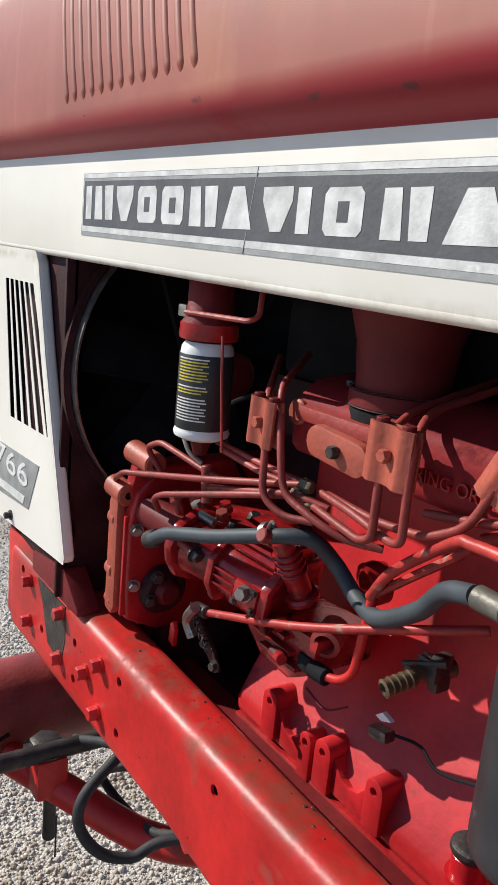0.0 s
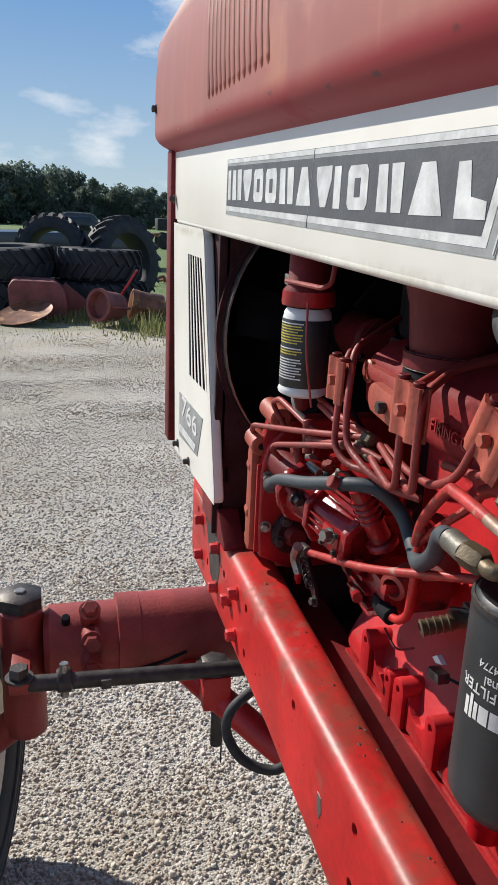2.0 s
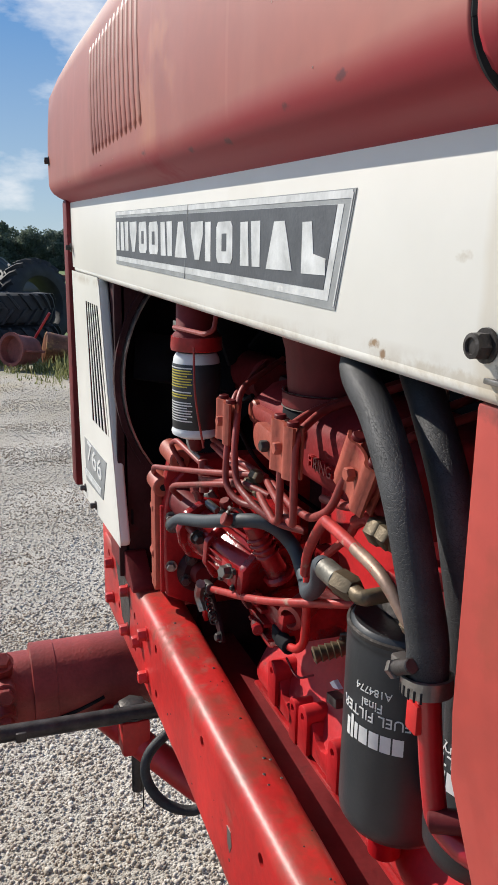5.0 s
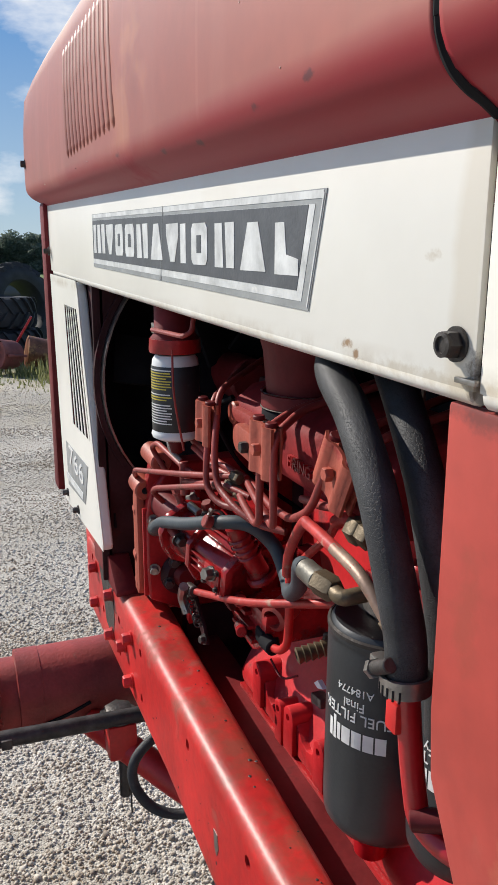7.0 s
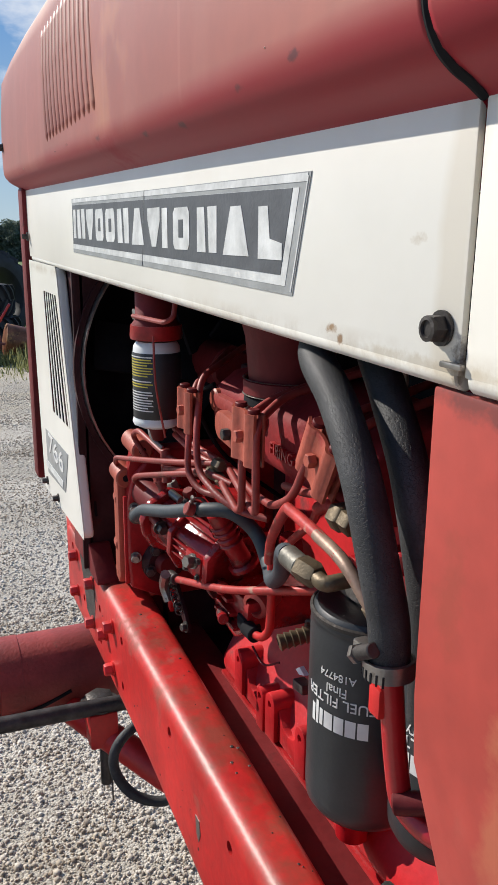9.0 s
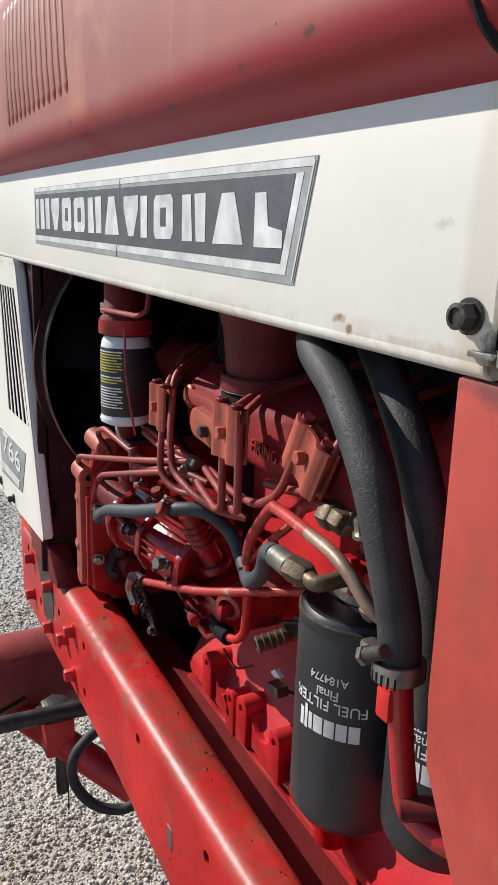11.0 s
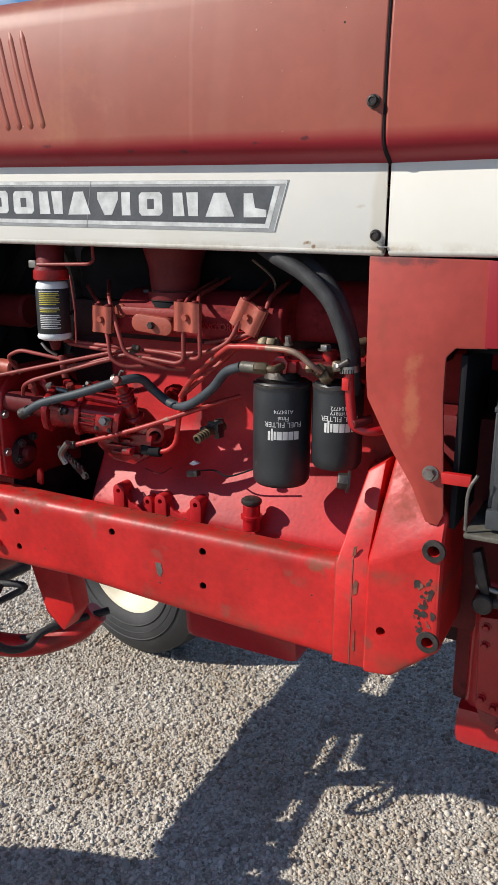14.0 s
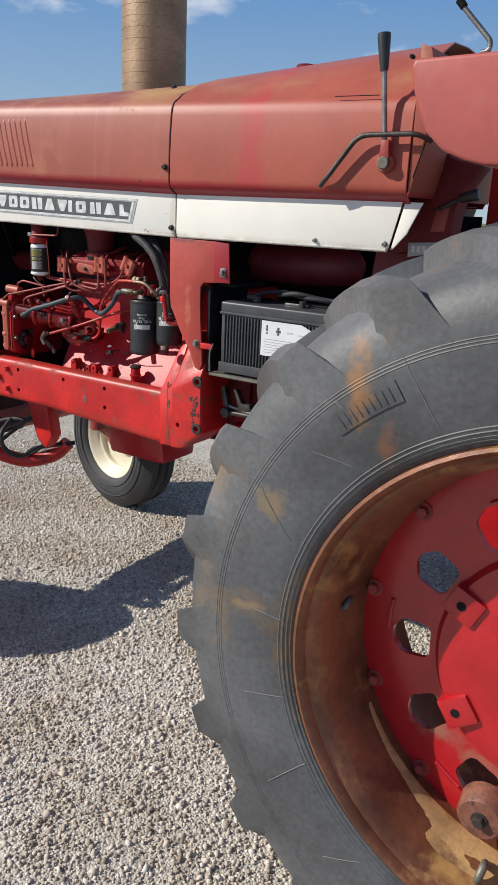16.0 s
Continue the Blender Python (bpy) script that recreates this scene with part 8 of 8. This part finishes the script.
truck_part("roof_trim", pipe(((0.77, -0.62, 1.62), (0.77, -0.4, 1.69), (0.77, 0.35, 1.67), (0.77, 1.0, 1.08)), 0.02, bend=0.1, steps=6), M_STEEL)


# old implement at the far side of the field, bent fender and twisted scrap in the grass
IMPL = thing("farm_implement", "dark rusty old farm implement on wheels in the field", "machinery", on_ground(-42.0, 6.4))
part("bed", box((-0.5, -1.0, 0.95), (0.5, 1.0, 1.55), 0.05), M_OLDTYRE, IMPL)
part("frame_beam", box((-0.3, -1.4, 0.62), (0.3, 1.3, 0.8), 0.03), M_RUST, IMPL)
for y, r in ((-0.6, 0.42), (0.75, 0.6)):
    part("wheel", rod((0.42, y, r), (0.62, y, r), r, steps=28), M_OLDTYRE, IMPL)
    part("wheel", rod((-0.62, y, r), (-0.42, y, r), r, steps=28), M_OLDTYRE, IMPL)
FEND = part("scrap_fender", pipe([(0, -0.27, 0.02), (0, -0.2, 0.16), (0, -0.05, 0.27), (0, 0.12, 0.3), (0, 0.28, 0.2)], 0.07, steps=12, radii=lambda t: 0.055 + 0.03 * t), M_OLDTYRE, None)
FEND.location = on_ground(-13.0, 2.0)
tagged(FEND, "bent black fender lying in the weeds", "scrap metal")
for k, (x, y, turn) in enumerate(((-19.6, 2.7, 20), (-19.2, 3.1, 75), (-19.9, 3.3, 140), (-19.4, 2.4, -30))):
    bent = part("scrap_pipe", pipe([(-0.5, 0, 0.06), (-0.15, 0.1, 0.12 + 0.03 * k), (0.2, -0.05, 0.1), (0.75, 0.1, 0.05)], 0.04, steps=8), M_RUST, None)
    bent.matrix_world = Matrix.Translation(on_ground(x, y)) @ Matrix.Rotation(radians(turn), 4, "Z")
    tagged(bent, "bent rusty pipe in a scrap heap", "scrap metal", "bent pipes in the grass")


# ---- weeds, trees ----
def foliage_material(name, a, b):
    m = node_material(name, a, 0.7, vary=0.2, scale=2, fine=30, bump=0.0)
    n, l = m.node_tree.nodes, m.node_tree.links
    geo = n.new("ShaderNodeNewGeometry")
    ramp = n.new("ShaderNodeValToRGB")
    ramp.color_ramp.elements[0].color, ramp.color_ramp.elements[1].color = (*a, 1), (*b, 1)
    l.new(geo.outputs["Random Per Island"], ramp.inputs[0])
    l.new(ramp.outputs[0], n["Principled BSDF"].inputs["Base Color"])
    glow = n.new("ShaderNodeBsdfTranslucent")
    l.new(ramp.outputs[0], glow.inputs["Color"])
    mix = n.new("ShaderNodeMixShader")
    mix.inputs[0].default_value = 0.45
    l.new(n["Principled BSDF"].outputs[0], mix.inputs[1])
    l.new(glow.outputs[0], mix.inputs[2])
    l.new(mix.outputs[0], n["Material Output"].inputs["Surface"])
    return m


M_WEED = foliage_material("weed_green", (0.14, 0.16, 0.05), (0.32, 0.32, 0.14))
# leaf green is paled and blued to carry the distance haze
M_LEAF = foliage_material("hazy_tree_leaf_green", (0.11, 0.15, 0.125), (0.19, 0.23, 0.17))
M_BARK = node_material("grey_bark", (0.1, 0.085, 0.07), 0.9, vary=0.3, scale=6, fine=30, bump=0.4)


def weeds(spots, seed, name, label):
    """Grass blades and leafy stems as one mesh."""
    rng = random.Random(seed)
    bm = bmesh.new()
    for x, y, rad, count, tall in spots:
        for _ in range(count):
            a, d = rng.uniform(0, 6.283), rad * math.sqrt(rng.random())
            px, py = x + d * math.cos(a), y + d * math.sin(a)
            h, w, t = tall * rng.uniform(0.35, 1.0) * (1 - 0.5 * d / rad), rng.uniform(0.006, 0.014), rng.uniform(0, 6.283)
            lean = Vector((math.cos(t), math.sin(t), 0)) * h * rng.uniform(0.1, 0.6)
            side = Vector((-math.sin(t), math.cos(t), 0)) * w
            b = on_ground(px, py, -0.01)
            q = [bm.verts.new(p) for p in (b - side, b + side, b + lean * 0.4 + Vector((0, 0, h * 0.6)) + side * 0.8, b + lean * 0.4 + Vector((0, 0, h * 0.6)) - side * 0.8)]
            bm.faces.new(q)
            tip = bm.verts.new(b + lean + Vector((0, 0, h)))
            bm.faces.new((q[3], q[2], tip))
    return tagged(part(name, bm, M_WEED, None, smooth=0), label, "weeds", kind="stuff")


weeds(((-11.6, 1.25, 0.5, 312, 0.4), (-11.0, 1.5, 0.5, 252, 0.34), (-12.0, 1.9, 0.6, 252, 0.4), (-11.7, 0.75, 0.4, 120, 0.24), (-12.4, 0.2, 0.5, 180, 0.28), (-10.9, 0.95, 0.5, 96, 0.14), (-13.0, 0.4, 0.6, 204, 0.36), (-10.3, 1.3, 0.7, 108, 0.11),
       (-12.6, -0.9, 0.8, 192, 0.2), (-12.3, 2.6, 0.7, 252, 0.36), (-11.0, -0.3, 0.9, 96, 0.06), (-12.0, 3.3, 0.8, 252, 0.32), (-13.0, 1.6, 0.6, 252, 0.44)), 5, "weeds", "green weeds and grass round the scrap")


def tree_mesh(seed, tall):
    """A tapered trunk with limbs, and a crown of many small leaf clumps."""
    rng = random.Random(seed)
    trunk = pipe(((0, 0, -0.3), (rng.uniform(-0.1, 0.1), 0, tall * 0.25), (rng.uniform(-0.3, 0.3), rng.uniform(-0.3, 0.3), tall * 0.75)), 0.2, steps=8, radii=lambda t: 0.22 * (1 - 0.8 * t))
    lobes = []
    for _ in range(12):
        a, d = rng.uniform(0, 6.283), rng.uniform(0.2, 1.0) * tall * 0.28
        z = tall * rng.uniform(0.1, 0.86)
        lobes.append((Vector((d * math.cos(a), d * math.sin(a), z)), tall * rng.uniform(0.1, 0.2)))
        trunk = pipe(((0, 0, z * 0.55), (d * 0.5 * math.cos(a), d * 0.5 * math.sin(a), z * 0.8), (d * math.cos(a), d * math.sin(a), z)), 0.05, steps=5, bm=trunk, radii=lambda t: 0.07 * (1 - 0.8 * t))
    crown = bmesh.new()
    for c, r in lobes:
        for _ in range(250):
            v = Vector((rng.gauss(0, 1), rng.gauss(0, 1), rng.gauss(0, 0.85))).normalized() * r * rng.uniform(0.55, 1.12)
            s = rng.uniform(0.09, 0.24)
            n = Vector((rng.gauss(0, 1), rng.gauss(0, 1), rng.gauss(0, 1))).normalized()
            u = n.orthogonal().normalized() * s
            w = n.cross(u)
            p = c + v
            crown.faces.new([crown.verts.new(q) for q in (p - u - w * 0.6, p + u * 0.9 - w, p + u + w * 0.7, p - u * 0.7 + w)])
    return trunk, crown


KINDS = []
for k in range(5):
    trunk, crown = tree_mesh(40 + k, 7.6 + 0.4 * k)
    t = thing("tree", "leafy green tree in the distant tree line", "tree", (0, 0, -50), "distant tree line")
    part("trunk", trunk, M_BARK, t)
    part("crown", crown, M_LEAF, t, smooth=0)
    KINDS.append(t)
rng = random.Random(9)
spot = []
for k in range(3):
    for i in range(24):
        y = -20 + 2.25 * i + rng.uniform(-0.9, 0.9)
        spot.append((-106 - 6 * k + rng.uniform(-2, 2), y, (0.86 - 0.27 * min(1, max(0, (y - 1) / 11))) * rng.uniform(0.88, 1.08)))
for i in range(18):
    spot.append((-90 + 6 * i + rng.uniform(-2, 2), 150 + rng.uniform(-8, 8), rng.uniform(0.55, 0.7)))
for i in range(12):
    spot.append((-112 + rng.uniform(-6, 6) + 2.2 * i, 40 + 9 * i, rng.uniform(0.7, 0.9)))
for i, (x, y, s) in enumerate(spot):
    at = Matrix.Translation(on_ground(x, y)) @ Matrix.Rotation(rng.uniform(0, 6.28), 4, "Z")
    kind = KINDS[i % 5]
    if i >= 5:
        kind = copy_thing(kind, at)
    kind.matrix_basis = at @ Matrix.Scale(s, 4)
